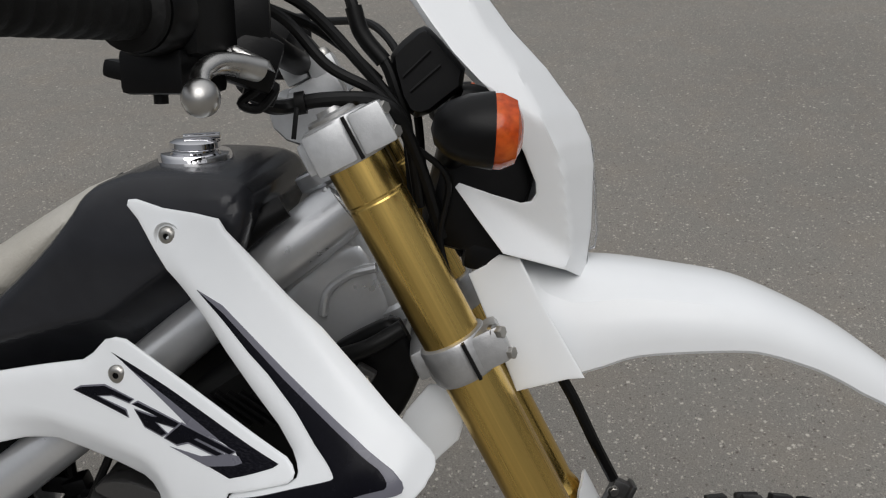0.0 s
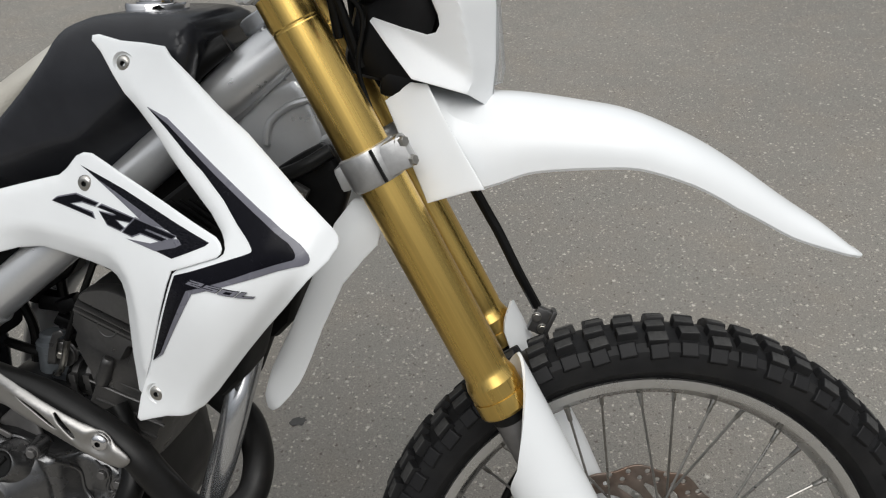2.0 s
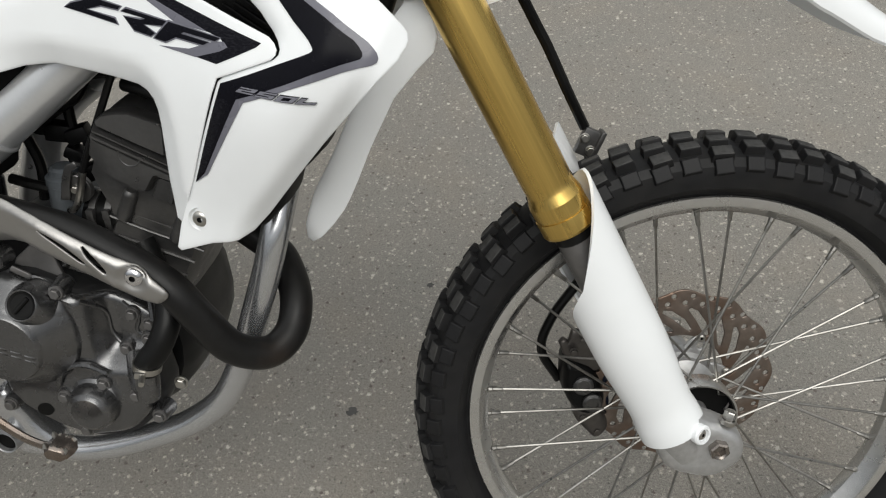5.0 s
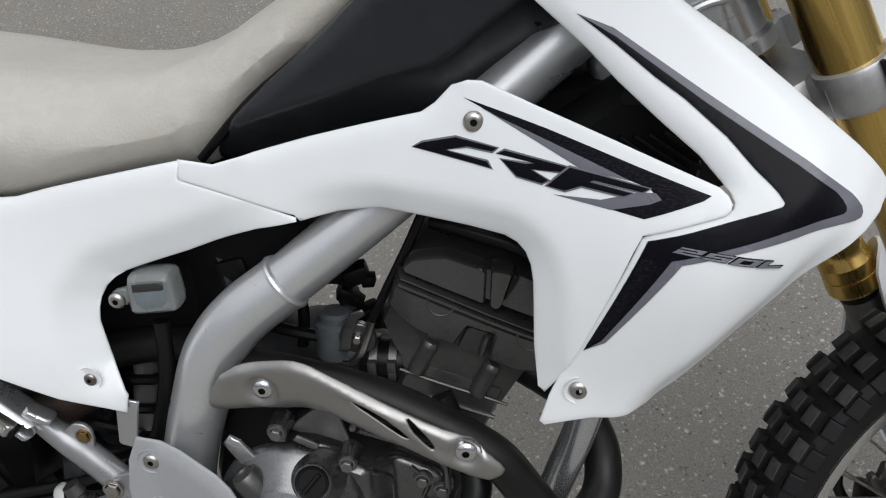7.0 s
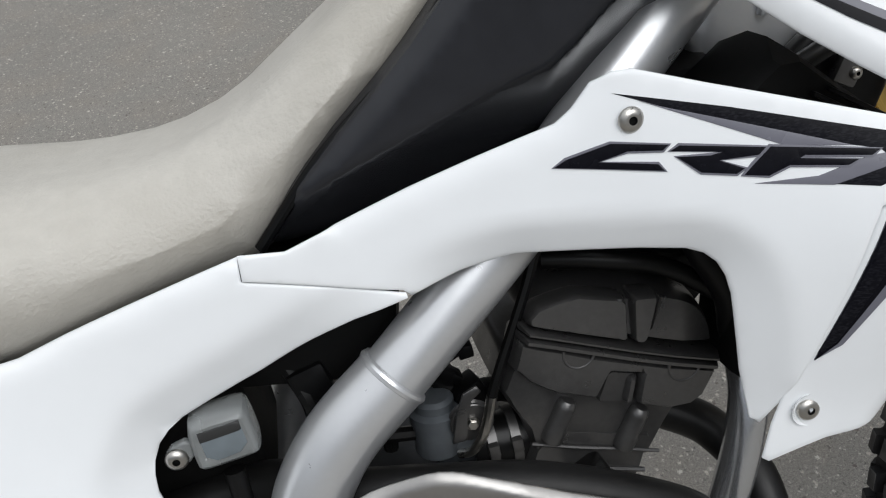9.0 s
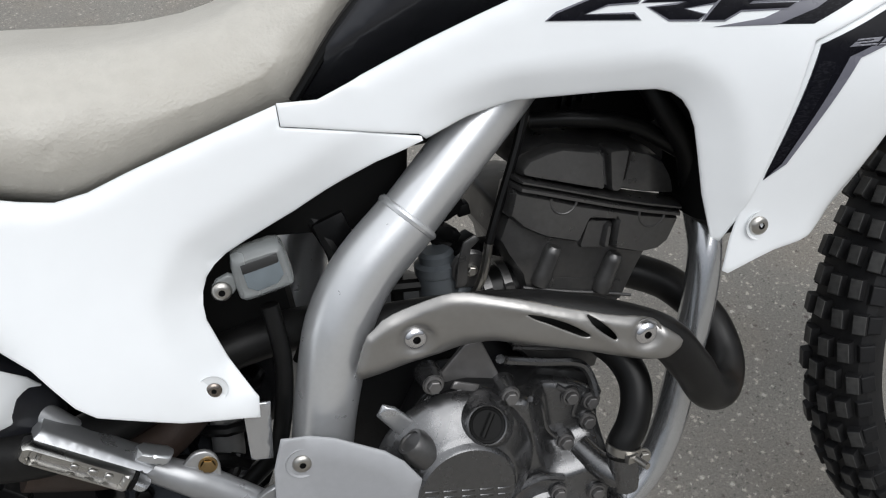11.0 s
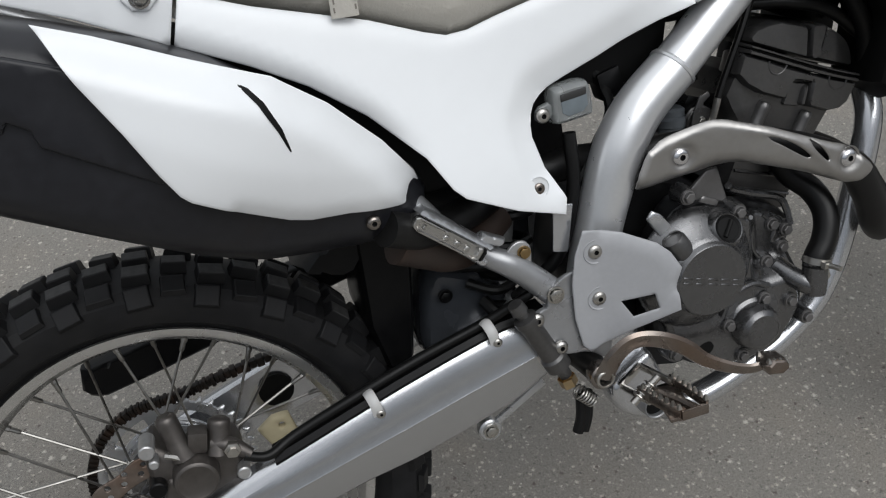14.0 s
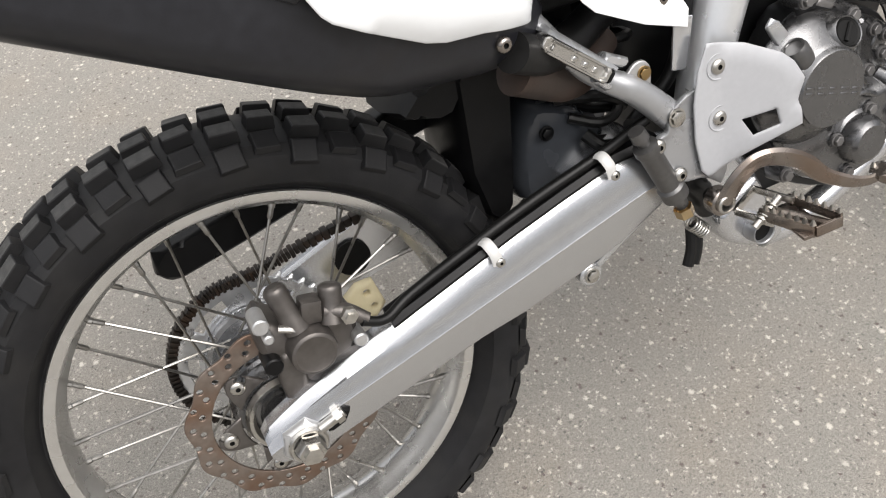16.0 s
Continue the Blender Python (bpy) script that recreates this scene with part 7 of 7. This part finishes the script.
bm = BM()
lathe(bm, [(0, 0), (0.009, 0), (0.0095, 0.003), (0.0095, 0.008), (0.006, 0.009), (0.006, 0.013), (0, 0.013)], (0.090, -0.118, 0.4405), RIGHT, 6)
part("banjo_bolt", bm, STEEL, cal)
# chain, guard and guide behind the wheel
bm = BM()
CH = [(0.45, 0.065, 0.475), (0.25, 0.065, 0.452), (0.10, 0.065, 0.435), (0.03, 0.065, 0.424), (-0.03, 0.065, 0.420), (-0.075, 0.065, 0.393), (-0.100, 0.065, 0.352), (-0.104, 0.065, 0.310), (-0.088, 0.065, 0.265), (-0.05, 0.065, 0.229), (0.0, 0.065, 0.217), (0.06, 0.065, 0.224), (0.25, 0.065, 0.29), (0.45, 0.065, 0.40)]
run = spline(CH, 14)
for i in range(0, len(run) - 1):
    d = run[i + 1] - run[i]
    m = Matrix.Translation((run[i] + run[i + 1]) / 2) @ Matrix.Rotation(math.atan2(-d.z, d.x), 4, "Y")
    block(bm, m, d.length * (0.97 if i % 2 else 0.93), 0.015 if i % 2 else 0.011, 0.0125 if i % 2 else 0.0105, 1, 0.0012)
tagged(part("drive_chain", bm, mat("oily_chain_steel", (0.018, 0.0145, 0.012), 0.45, 0.5, spread=0.4, scale=90, second=(0.040, 0.024, 0.015), mask_scale=60), bike, "dark oily drive chain with rust"), kind="stuff")
bm = BM()
slab(bm, [(-0.075, 0.47), (-0.07, 0.495), (0.02, 0.513), (0.18, 0.55), (0.40, 0.585), (0.40, 0.545), (0.18, 0.500), (0.03, 0.468), (-0.06, 0.452)], 0.055, 0.095, 0.005, 0.02)
part("chain_guard", bm, BLACK, bike, "black plastic chain guard")
# dark disc laid on the arm for the opening's shade
bm = BM()
lathe(bm, [(0.024, 0), (0.024, -0.002), (0, -0.002)], (0.150, 0.0945, 0.374), (0, 1, 0), 28)
part("arm_opening", bm, DARK, arm)
bm = BM()
slab(bm, [(0.113, 0.347), (0.135, 0.362), (0.157, 0.362), (0.166, 0.322), (0.150, 0.308), (0.128, 0.314)], 0.045, 0.06, 0.005, 0.012, [circle(0.145, 0.347, 0.004, 8), circle(0.150, 0.325, 0.0035, 8)])
part("chain_guide", bm, mat("yellowed_plastic", (0.62, 0.55, 0.36), 0.5, spread=0.08, scale=60), bike, "yellowed plastic chain guide")
# black inner fender and shock
bm = BM()
slab(bm, [(0.277, 0.62), (0.335, 0.64), (0.345, 0.572), (0.335, 0.50), (0.323, 0.432), (0.300, 0.425), (0.284, 0.44), (0.272, 0.50)], -0.055, 0.085, 0.008, 0.02)
slab(bm, [(0.207, 0.585), (0.235, 0.61), (0.30, 0.63), (0.29, 0.59), (0.27, 0.565)], -0.05, 0.085, 0.006, 0.02)
part("inner_fender", bm, BLACK, bike, "black plastic mud flap before the rear wheel")
LINKC = [(0.346, 0.513), (0.360, 0.545), (0.379, 0.548), (0.42, 0.53), (0.456, 0.504), (0.468, 0.461), (0.44, 0.445), (0.398, 0.440), (0.351, 0.426), (0.334, 0.433)]
bm = BM()
slab(bm, LINKC, lambda x, z: -0.045 - 0.012 * np.cos((x - 0.40) * 40) * ramp01((z - 0.43) / 0.05), 0.06, 0.010, 0.012, soft=1)
lk = part("linkage_housing", bm, mat("glossy_linkage_plastic", (0.045, 0.049, 0.056), 0.22, spread=0.12, scale=60, bump=0.04, bump_scale=500), bike, "black plastic cover beside the shock")
bolt(lk, (0.372, -0.056, 0.515), RIGHT, 0.009, 0.006, hexed=True, material=BLACK)
for pts, rr in (([(0.385, -0.06, 0.552), (0.42, -0.075, 0.548), (0.450, -0.07, 0.535), (0.47, -0.06, 0.515)], 0.007), ([(0.400, -0.06, 0.525), (0.43, -0.075, 0.513), (0.455, -0.07, 0.515), (0.465, -0.06, 0.53)], 0.006), ([(0.415, -0.065, 0.50), (0.425, -0.08, 0.487), (0.44, -0.075, 0.48)], 0.008)):
    bm = BM()
    tube(bm, pts, rr, 10, 6)
    part("breather_hose", bm, HOSE, bike, "black breather hose beside the shock")
# dark filler, added to close the space between muffler, wheel and engine
bm = BM()
slab(bm, [(0.335, 0.64), (0.40, 0.70), (0.50, 0.70), (0.53, 0.60), (0.52, 0.50), (0.46, 0.47), (0.40, 0.53), (0.345, 0.55)], 0.03, 0.08, 0.01, 0.02)
part("rear_filler", bm, TANK, bike, "black filler slab behind the shock")
bm = BM()
tube(bm, [(0.315, -0.125, 0.628), (0.345, -0.118, 0.610), (0.375, -0.108, 0.592), (0.41, -0.085, 0.585), (0.45, -0.06, 0.60)], [0.025, 0.024, 0.022, 0.021, 0.021], 22, 6)
part("mid_pipe", bm, mat("rusted_pipe", (0.055, 0.036, 0.028), 0.55, 0.3, spread=0.3, scale=40, second=(0.045, 0.035, 0.03), mask_scale=14, bump=0.2), pipe, "rust-brown middle exhaust pipe")
bm = BM()
a, b = Vector((0.475, -0.02, 0.62)), Vector((0.445, -0.02, 0.47))
turns, pts = 4, []
for i in range(turns * 12 + 1):
    t = i / (turns * 12)
    ang = 2 * math.pi * turns * t
    pts.append(a.lerp(b, t) + Vector((math.cos(ang) * 0.036, math.sin(ang) * 0.036, 0)))
tube(bm, pts, 0.006, 8, 1)
shock = part("shock_spring", bm, BLACK, bike, "black coil spring of the rear shock")
bm = BM()
cyl(bm, tuple(a), tuple(b), 0.016, 20)
part("damper", bm, CAST, shock)

# grey heel guard
PL = [(0.514, 0.596), (0.536, 0.590), (0.557, 0.584), (0.594, 0.564), (0.607, 0.551), (0.618, 0.530), (0.611, 0.507), (0.612, 0.479), (0.561, 0.463), (0.508, 0.444), (0.499, 0.455), (0.493, 0.492), (0.494, 0.534), (0.501, 0.568)]


def plate_y(x, z):
    return -0.160 - 0.31 * np.maximum(0, x - 0.525) + 0.005 * (1 - np.clip(open_dist(x, z, PL[1:7]) / 0.012, 0, 1))


bm = BM()
slab(bm, PL, plate_y, lift(plate_y, 0.004), 0.003, 0.008, [[(0.548, 0.501), (0.585, 0.504), (0.589, 0.485), (0.560, 0.479)]])
plate = part("heel_guard", bm, PLATE, bike, "grey plastic heel guard with a slot")
for p in ((0.525, 0.568), (0.524, 0.510)):
    y = float(plate_y(*p))
    bm = BM()
    lathe(bm, [(0.0145, 0.0), (0.014, -0.0012), (0.012, 0.0004), (0, 0.0006)], (p[0], y, p[1]), (0, 1, 0), 24)
    part("screw_seat", bm, PLATE, plate)
    bolt(plate, (p[0], y - 0.0002, p[1]), RIGHT, 0.0085, 0.004)
# footrest bracket
BRACKET_EDGE = [(0.4914, 0.5472), (0.4782, 0.5412), (0.4691, 0.5341), (0.4643, 0.5241), (0.4640, 0.5133), (0.4464, 0.5082), (0.4439, 0.5002), (0.4505, 0.4871), (0.4602, 0.4705), (0.4673, 0.4538)]
bm = BM()
slab(bm, [(0.4914, 0.5472), (0.4782, 0.5412), (0.4691, 0.5341), (0.4643, 0.5241), (0.4640, 0.5133), (0.456, 0.5128), (0.4464, 0.5082), (0.4439, 0.5002), (0.4505, 0.4871), (0.4602, 0.4705), (0.4673, 0.4538), (0.4792, 0.446), (0.5089, 0.4414), (0.535, 0.42), (0.545, 0.50), (0.522, 0.5479)], lambda x, z: -0.1525 - 0.0025 * (1 - np.clip(open_dist(x, z, BRACKET_EDGE) / 0.006, 0, 1)), -0.146, 0.002, 0.006, soft=1)
fb = part("footrest_bracket", bm, SUBFRAME, bike, "silver footrest bracket")
bm = BM()
slab(bm, [(0.584, 0.400), (0.5621, 0.3875), (0.5404, 0.370), (0.5373, 0.3545), (0.5445, 0.334), (0.5571, 0.319), (0.5875, 0.302), (0.6193, 0.292), (0.640, 0.293), (0.645, 0.31), (0.62, 0.345), (0.605, 0.385), (0.595, 0.405)], lambda x, z: -0.134 + 0.25 * np.maximum(0, x - 0.60), -0.09, 0.008, 0.009, soft=1)
slab(bm, [(0.505, 0.455), (0.545, 0.47), (0.60, 0.42), (0.59, 0.37), (0.545, 0.36), (0.52, 0.40)], -0.118, -0.09, 0.006, 0.012, soft=1)
part("footrest_mount", bm, CRADLE, fb, "cast silver footrest mount")
for p in ((0.4745, -0.1545, 0.5274), (0.4485, -0.1550, 0.5035), (0.4725, -0.1550, 0.4605)):
    big = p[2] > 0.52
    bolt(fb, p, RIGHT, 0.0105 if big else 0.0088, 0.006, hexed=big)
bm = BM()
lathe(bm, [(0.0185, -0.020), (0.0165, -0.004), (0.0158, 0.0008), (0.0150, 0.0012), (0.0138, 0.0), (0.0138, -0.010)], (0.5886, -0.150, 0.3333), RIGHT, 30)
ring = part("mount_tube_end", bm, SUBFRAME, fb, "open end of the cross tube")
# dark disc that paints the shade down the tube
bm = BM()
lathe(bm, [(0.0142, 0.0), (0, 0.0)], (0.5886, -0.1440, 0.3333), RIGHT, 24)
part("tube_bore", bm, DARK, ring)
# rear master cylinder
bm = BM()
lathe(bm, [(0, 0), (0.009, 0), (0.010, 0.012), (0.007, 0.014), (0.007, 0.02), (0.014, 0.022), (0.0145, 0.03), (0.0125, 0.034), (0.0125, 0.085), (0.0155, 0.088), (0.0155, 0.103), (0.009, 0.106), (0.008, 0.12), (0, 0.12)], (0.427, -0.150, 0.528), (0.038, 0, -0.085), 24)
mc = part("rear_master_cylinder", bm, ENGINE_DARK, bike, "grey rear brake master cylinder")
bm = BM()
lathe(bm, [(0.011, 0), (0.011, 0.012), (0, 0.012)], (0.475, -0.152, 0.418), (0.3, 0, -0.9), 6)
part("push_rod_nut", bm, mat("brass_passivated", (0.55, 0.42, 0.25), 0.3, 1.0, spread=0.1), mc)
bm = BM()
a, b, pts = Vector((0.492, -0.14, 0.385)), Vector((0.51, -0.14, 0.365)), []
for i in range(61):
    t = i / 60
    pts.append(a.lerp(b, t) + Vector((math.cos(t * 37.7) * 0.006, math.sin(t * 37.7) * 0.008, math.cos(t * 37.7) * 0.006)))
tube(bm, pts, 0.0014, 6, 1)
part("return_spring", bm, STEEL, mc)
bm = BM()
for k in (0, 1):
    tube(bm, [(0.50 + k * 0.008, -0.13, 0.375), (0.495 + k * 0.008, -0.135, 0.345), (0.487 + k * 0.008, -0.137, 0.325)], 0.007, 10, 4)
part("drain_hose", bm, HOSE, bike, "short black drain hoses")
bm = BM()
tube(bm, [(0.482, -0.128, 0.446), (0.500, -0.128, 0.430), (0.520, -0.122, 0.405), (0.535, -0.115, 0.375)], [0.013, 0.016, 0.017, 0.014], 16, 5)
part("rubber_boot", bm, HOSE, mc, "black rubber boot")
# brake pedal
bm = BM()
PED = [(0.512, -0.176, 0.4175), (0.527, -0.184, 0.446), (0.548, -0.190, 0.461), (0.577, -0.194, 0.455), (0.607, -0.196, 0.436), (0.630, -0.199, 0.413), (0.662, -0.204, 0.394), (0.688, -0.207, 0.386), (0.708, -0.209, 0.388)]
tube(bm, PED, [0.013, 0.0125, 0.012, 0.0118, 0.011, 0.0095, 0.0085, 0.0075, 0.007], 8, 7, flat=0.48)
lathe(bm, [(0.009, 0), (0.015, 0), (0.016, 0.002), (0.016, 0.016), (0.014, 0.018), (0.010, 0.018)], (0.512, -0.160, 0.4175), RIGHT, 28, close=True)
pedal = part("brake_pedal", bm, RUSTY, bike, "bronze-tinted steel brake pedal", sharp=30)
bm = BM()
lathe(bm, [(0.0078, 0.0), (0.0112, 0.0), (0.0115, 0.021), (0.0100, 0.0225), (0.0085, 0.0225), (0.0078, 0.021)], (0.512, -0.161, 0.4175), RIGHT, 28, close=True)
part("pivot_sleeve", bm, STEEL, pedal, "bright steel pivot sleeve")
# dark plug that paints the shade inside the sleeve
bm = BM()
cyl(bm, (0.512, -0.150, 0.4175), (0.512, -0.174, 0.4175), 0.0079, 16)
part("pivot_bore", bm, DARK, pedal)
bm = BM()
slab(bm, [(0.694, 0.392), (0.706, 0.400), (0.722, 0.396), (0.729, 0.384), (0.716, 0.377), (0.699, 0.381)], -0.226, -0.196, 0.003, 0.01)
part("pedal_pad", bm, RUSTY, pedal, "toothed pedal pad")
bm = BM()
block(bm, Matrix(), 0.005, 0.006, 0.006, 0.4, 0)
tooth = part("pad_tooth", bm, STEEL, pedal, at=pose(0.700, -0.201, 0.399))
for k in range(1, 8):
    again(tooth, pose(0.700 + k // 2 * 0.0075, -0.201 - k % 2 * 0.02, 0.399 - k // 2 * 0.002))
# footpeg
bm = BM()
def rail(bm, p, q, tall, thick):
    """An upright strip from p to q, its top edge along them."""
    p, q = Vector(p), Vector(q)
    d = (q - p).normalized()
    u = d.cross(Vector((0, 0, 1))).normalized()
    m = Matrix(((d.x, u.x, 0, 0), (d.y, u.y, 0, 0), (d.z, u.z, 1, 0), (0, 0, 0, 1)))
    block(bm, Matrix.Translation((p + q) / 2 - Vector((0, 0, tall / 2))) @ m, (q - p).length, thick, tall, 1, 0.0008)
    return d, m


RAILS = [((0.546, -0.192, 0.403), (0.564, -0.256, 0.401), 0.020), ((0.588, -0.190, 0.403), (0.5925, -0.263, 0.408), 0.016), ((0.564, -0.257, 0.400), (0.5925, -0.264, 0.405), 0.017)]
for p, q, tall in RAILS:
    rail(bm, p, q, tall * 0.72, 0.0035)
box(bm, (0.572, -0.222, 0.3895), (0.030, 0.070, 0.004), (0, -4, -10), 0.001)
tube(bm, [(0.560, -0.185, 0.391), (0.578, -0.225, 0.390), (0.584, -0.255, 0.393)], 0.0065, 10, 4)
peg = part("footpeg", bm, RUSTY, bike, "toothed steel footpeg")
bm = BM()
block(bm, Matrix(), 0.0052, 0.0045, 0.006, 0.45, 0)
tip = None
for p, q, tall in RAILS[:2]:
    for k in range(7):
        c = Vector(p).lerp(Vector(q), 0.12 + 0.84 * k / 6) + Vector((0, 0, 0.0028))
        if tip is None:
            tip = part("peg_tooth", bm, STEEL, peg, at=Matrix.Translation(c))
        else:
            again(tip, Matrix.Translation(c))
# bright U-shaped hinge: a back plate, two arms, a pin and a coil spring
bm = BM()
block(bm, Matrix.Translation((0.553, -0.160, 0.397)) @ Matrix.Rotation(-math.atan2(0.0192, 0.026), 4, "Y"), 0.036, 0.005, 0.009, 1, 0.001)
hinge = part("peg_hinge", bm, CHROMEWORN, peg, "bright plated footpeg hinge")
for p, q in (((0.567, -0.159, 0.409), (0.582, -0.206, 0.4075)), ((0.540, -0.159, 0.391), (0.553, -0.206, 0.390))):
    bm = BM()
    rail(bm, p, q, 0.0085, 0.0035)
    part("peg_hinge", bm, CHROMEWORN, peg)
bm = BM()
cyl(bm, (0.536, -0.196, 0.384), (0.571, -0.196, 0.4095), 0.0045, 14)
part("hinge_pin", bm, STEEL, peg)
bm = BM()
pts = []
for i in range(61):
    t = i / 60
    pts.append(Vector((0.543, -0.196, 0.389)).lerp(Vector((0.562, -0.196, 0.403)), t) + Vector((math.cos(t * 31.4) * 0.0045, math.sin(t * 31.4) * 0.0075, -math.cos(t * 31.4) * 0.006)))
tube(bm, pts, 0.0012, 6, 1)
part("hinge_spring", bm, STEEL, peg)

# rear subframe, passenger peg and its bracket
bm = BM()
tube(bm, [(0.488, -0.140, 0.512), (0.463, -0.139, 0.540), (0.447, -0.138, 0.557), (0.430, -0.137, 0.5725), (0.405, -0.131, 0.590), (0.372, -0.127, 0.622), (0.341, -0.128, 0.666), (0.305, -0.122, 0.705)], [0.016, 0.0155, 0.0150, 0.0145, 0.0125, 0.0115, 0.0120, 0.012], 18, 6, flat=0.9)
tube(bm, [(0.31, -0.09, 0.70), (0.2, -0.085, 0.82), (0.0, -0.085, 0.93)], 0.012, 12, 5)
part("subframe", bm, SUBFRAME, bike, "silver rear subframe tube")
bm = BM()
slab(bm, [(0.4262, 0.584), (0.437, 0.5939), (0.4441, 0.5966), (0.4526, 0.5949), (0.4583, 0.5871), (0.4588, 0.5758), (0.4532, 0.550), (0.442, 0.56), (0.4351, 0.5738)], -0.1405, -0.135, 0.0018, 0.006, soft=1)
tabo = part("bracket_tab", bm, CAST, bike, "small silver bracket tab")
bolt(tabo, (0.4495, -0.1405, 0.582), RIGHT, 0.0080, 0.004, material=mat("brass", (0.36, 0.25, 0.12), 0.35, 1.0), hexed=True)
PEG_A, PEG_B = Vector((0.3305, 0, 0.6605)), Vector((0.3935, 0, 0.6045))
PEG_D = (PEG_B - PEG_A).normalized()
PEG_N = Vector((-PEG_D.z, 0, PEG_D.x))


def along(pts):
    """Outline points given along and across the folded peg."""
    return [((PEG_A + PEG_D * u + PEG_N * v).x, (PEG_A + PEG_D * u + PEG_N * v).z) for u, v in pts]


PL_ = (PEG_B - PEG_A).length
bm = BM()
slab(bm, along([(-0.003, -0.004), (0.0, -0.0085), (PL_, -0.0085), (PL_, 0.0085), (0.002, 0.0085), (-0.003, 0.005)]), -0.1700, -0.150, 0.0022, 0.006, [along([(0.006, -0.0048), (PL_ - 0.008, -0.0055), (PL_ - 0.008, 0.0055), (0.006, 0.0035)])])
ppeg = part("passenger_footpeg", bm, CHROMEWORN, bike, "folded aluminium passenger footpeg")
bm = BM()
slab(bm, along([(0.004, -0.006), (PL_ - 0.006, -0.0065), (PL_ - 0.006, 0.0065), (0.004, 0.005)]), -0.1645, -0.156, 0.001, 0.006)
part("peg_recess", bm, CHROMEWORN, ppeg)
for u, w in ((0.010, 0.004), (0.036, 0.007), (0.050, 0.008), (0.063, 0.007)):
    bm = BM()
    slab(bm, along([(u, -0.0035), (u + w, -0.0035), (u + w, 0.0030), (u, 0.0030)]), -0.1672, -0.160, 0.0015, 0.004, soft=1)
    part("raised_print", bm, CHROMEWORN, ppeg)
bm = BM()
slab(bm, along([(PL_ - 0.001, -0.0065), (PL_ + 0.004, -0.0065), (PL_ + 0.004, 0.0080), (PL_ - 0.001, 0.0080)]), -0.1690, -0.152, 0.001, 0.005)
part("peg_end", bm, DARK, ppeg)
# upper flange of the peg and its square bracket
bm = BM()
slab(bm, along([(0.001, 0.0075), (PL_ + 0.010, 0.0075), (PL_ + 0.016, 0.0130), (0.040, 0.0150), (0.006, 0.0155)]), lambda x, z: -0.1600 + 0.9 * np.maximum(0, line_side(x, z, (PEG_A.x, PEG_A.z), (PEG_B.x, PEG_B.z)) - 0.0085), -0.128, 0.0012, 0.005)
slab(bm, [(0.396, 0.614), (0.404, 0.6215), (0.4285, 0.6075), (0.421, 0.600)], -0.1535, -0.135, 0.002, 0.006)
slab(bm, [(0.384, 0.598), (0.392, 0.602), (0.404, 0.589), (0.396, 0.585)], -0.158, -0.140, 0.002, 0.006)
part("peg_bracket", bm, ALU, ppeg)
bm = BM()
slab(bm, [(0.491, 0.628), (0.514, 0.622), (0.502, 0.567), (0.484, 0.572)], -0.1400, -0.1360, 0.0012, 0.006)
part("panel_stay", bm, CRADLE, bike, "silver bracket strip under the side panel")
# brake fluid reservoir
bm = BM()
slab(bm, [(0.5145, 0.743), (0.524, 0.7468), (0.556, 0.7485), (0.5605, 0.741), (0.562, 0.711), (0.5575, 0.7075), (0.5165, 0.7042), (0.5135, 0.7106)], -0.118, -0.085, 0.005, 0.006, soft=1)
slab(bm, [(0.494, 0.712), (0.496, 0.728), (0.515, 0.733), (0.515, 0.714)], -0.112, -0.104, 0.002, 0.006, soft=1)
res = part("fluid_reservoir", bm, MILK, bike, "translucent brake fluid reservoir")
bm = BM()
slab(bm, [(0.5225, 0.739), (0.553, 0.7415), (0.5545, 0.7165), (0.5235, 0.7125)], -0.1186, -0.116, 0.0006, 0.01, soft=1)
part("fluid_level", bm, FLUID, res)
bm = BM()
slab(bm, [(0.5225, 0.739), (0.553, 0.7415), (0.553, 0.7335), (0.5225, 0.731)], -0.1190, -0.1175, 0.0004, 0.01)
part("level_window", bm, INK, res)
bolt(res, (0.5022, -0.112, 0.7197), RIGHT, 0.0085, 0.005)
bm = BM()
tube(bm, [(0.535, -0.10, 0.69), (0.533, -0.105, 0.64), (0.520, -0.108, 0.59), (0.503, -0.105, 0.55), (0.470, -0.100, 0.522), (0.440, -0.120, 0.520)], 0.008, 12, 6)
part("reservoir_hose", bm, HOSE, bike, "black reservoir hose")
# suspension link under the swingarm
bm = BM()
tube(bm, [(0.396, -0.062, 0.317), (0.436, -0.062, 0.339), (0.477, -0.062, 0.362)], [0.007, 0.006, 0.007], 8, 3, flat=0.6)
for q in ((0.396, 0.317),):
    lathe(bm, [(0, 0), (0.015, 0), (0.0155, 0.002), (0.0155, 0.012), (0.013, 0.014), (0, 0.014)], (q[0], -0.055, q[1]), RIGHT, 24)
link = part("suspension_link", bm, ALU, bike, "aluminium suspension link rod")
for q in ((0.396, 0.317),):
    bolt(link, (q[0], -0.069, q[1]), RIGHT, 0.010, 0.006, hexed=True)
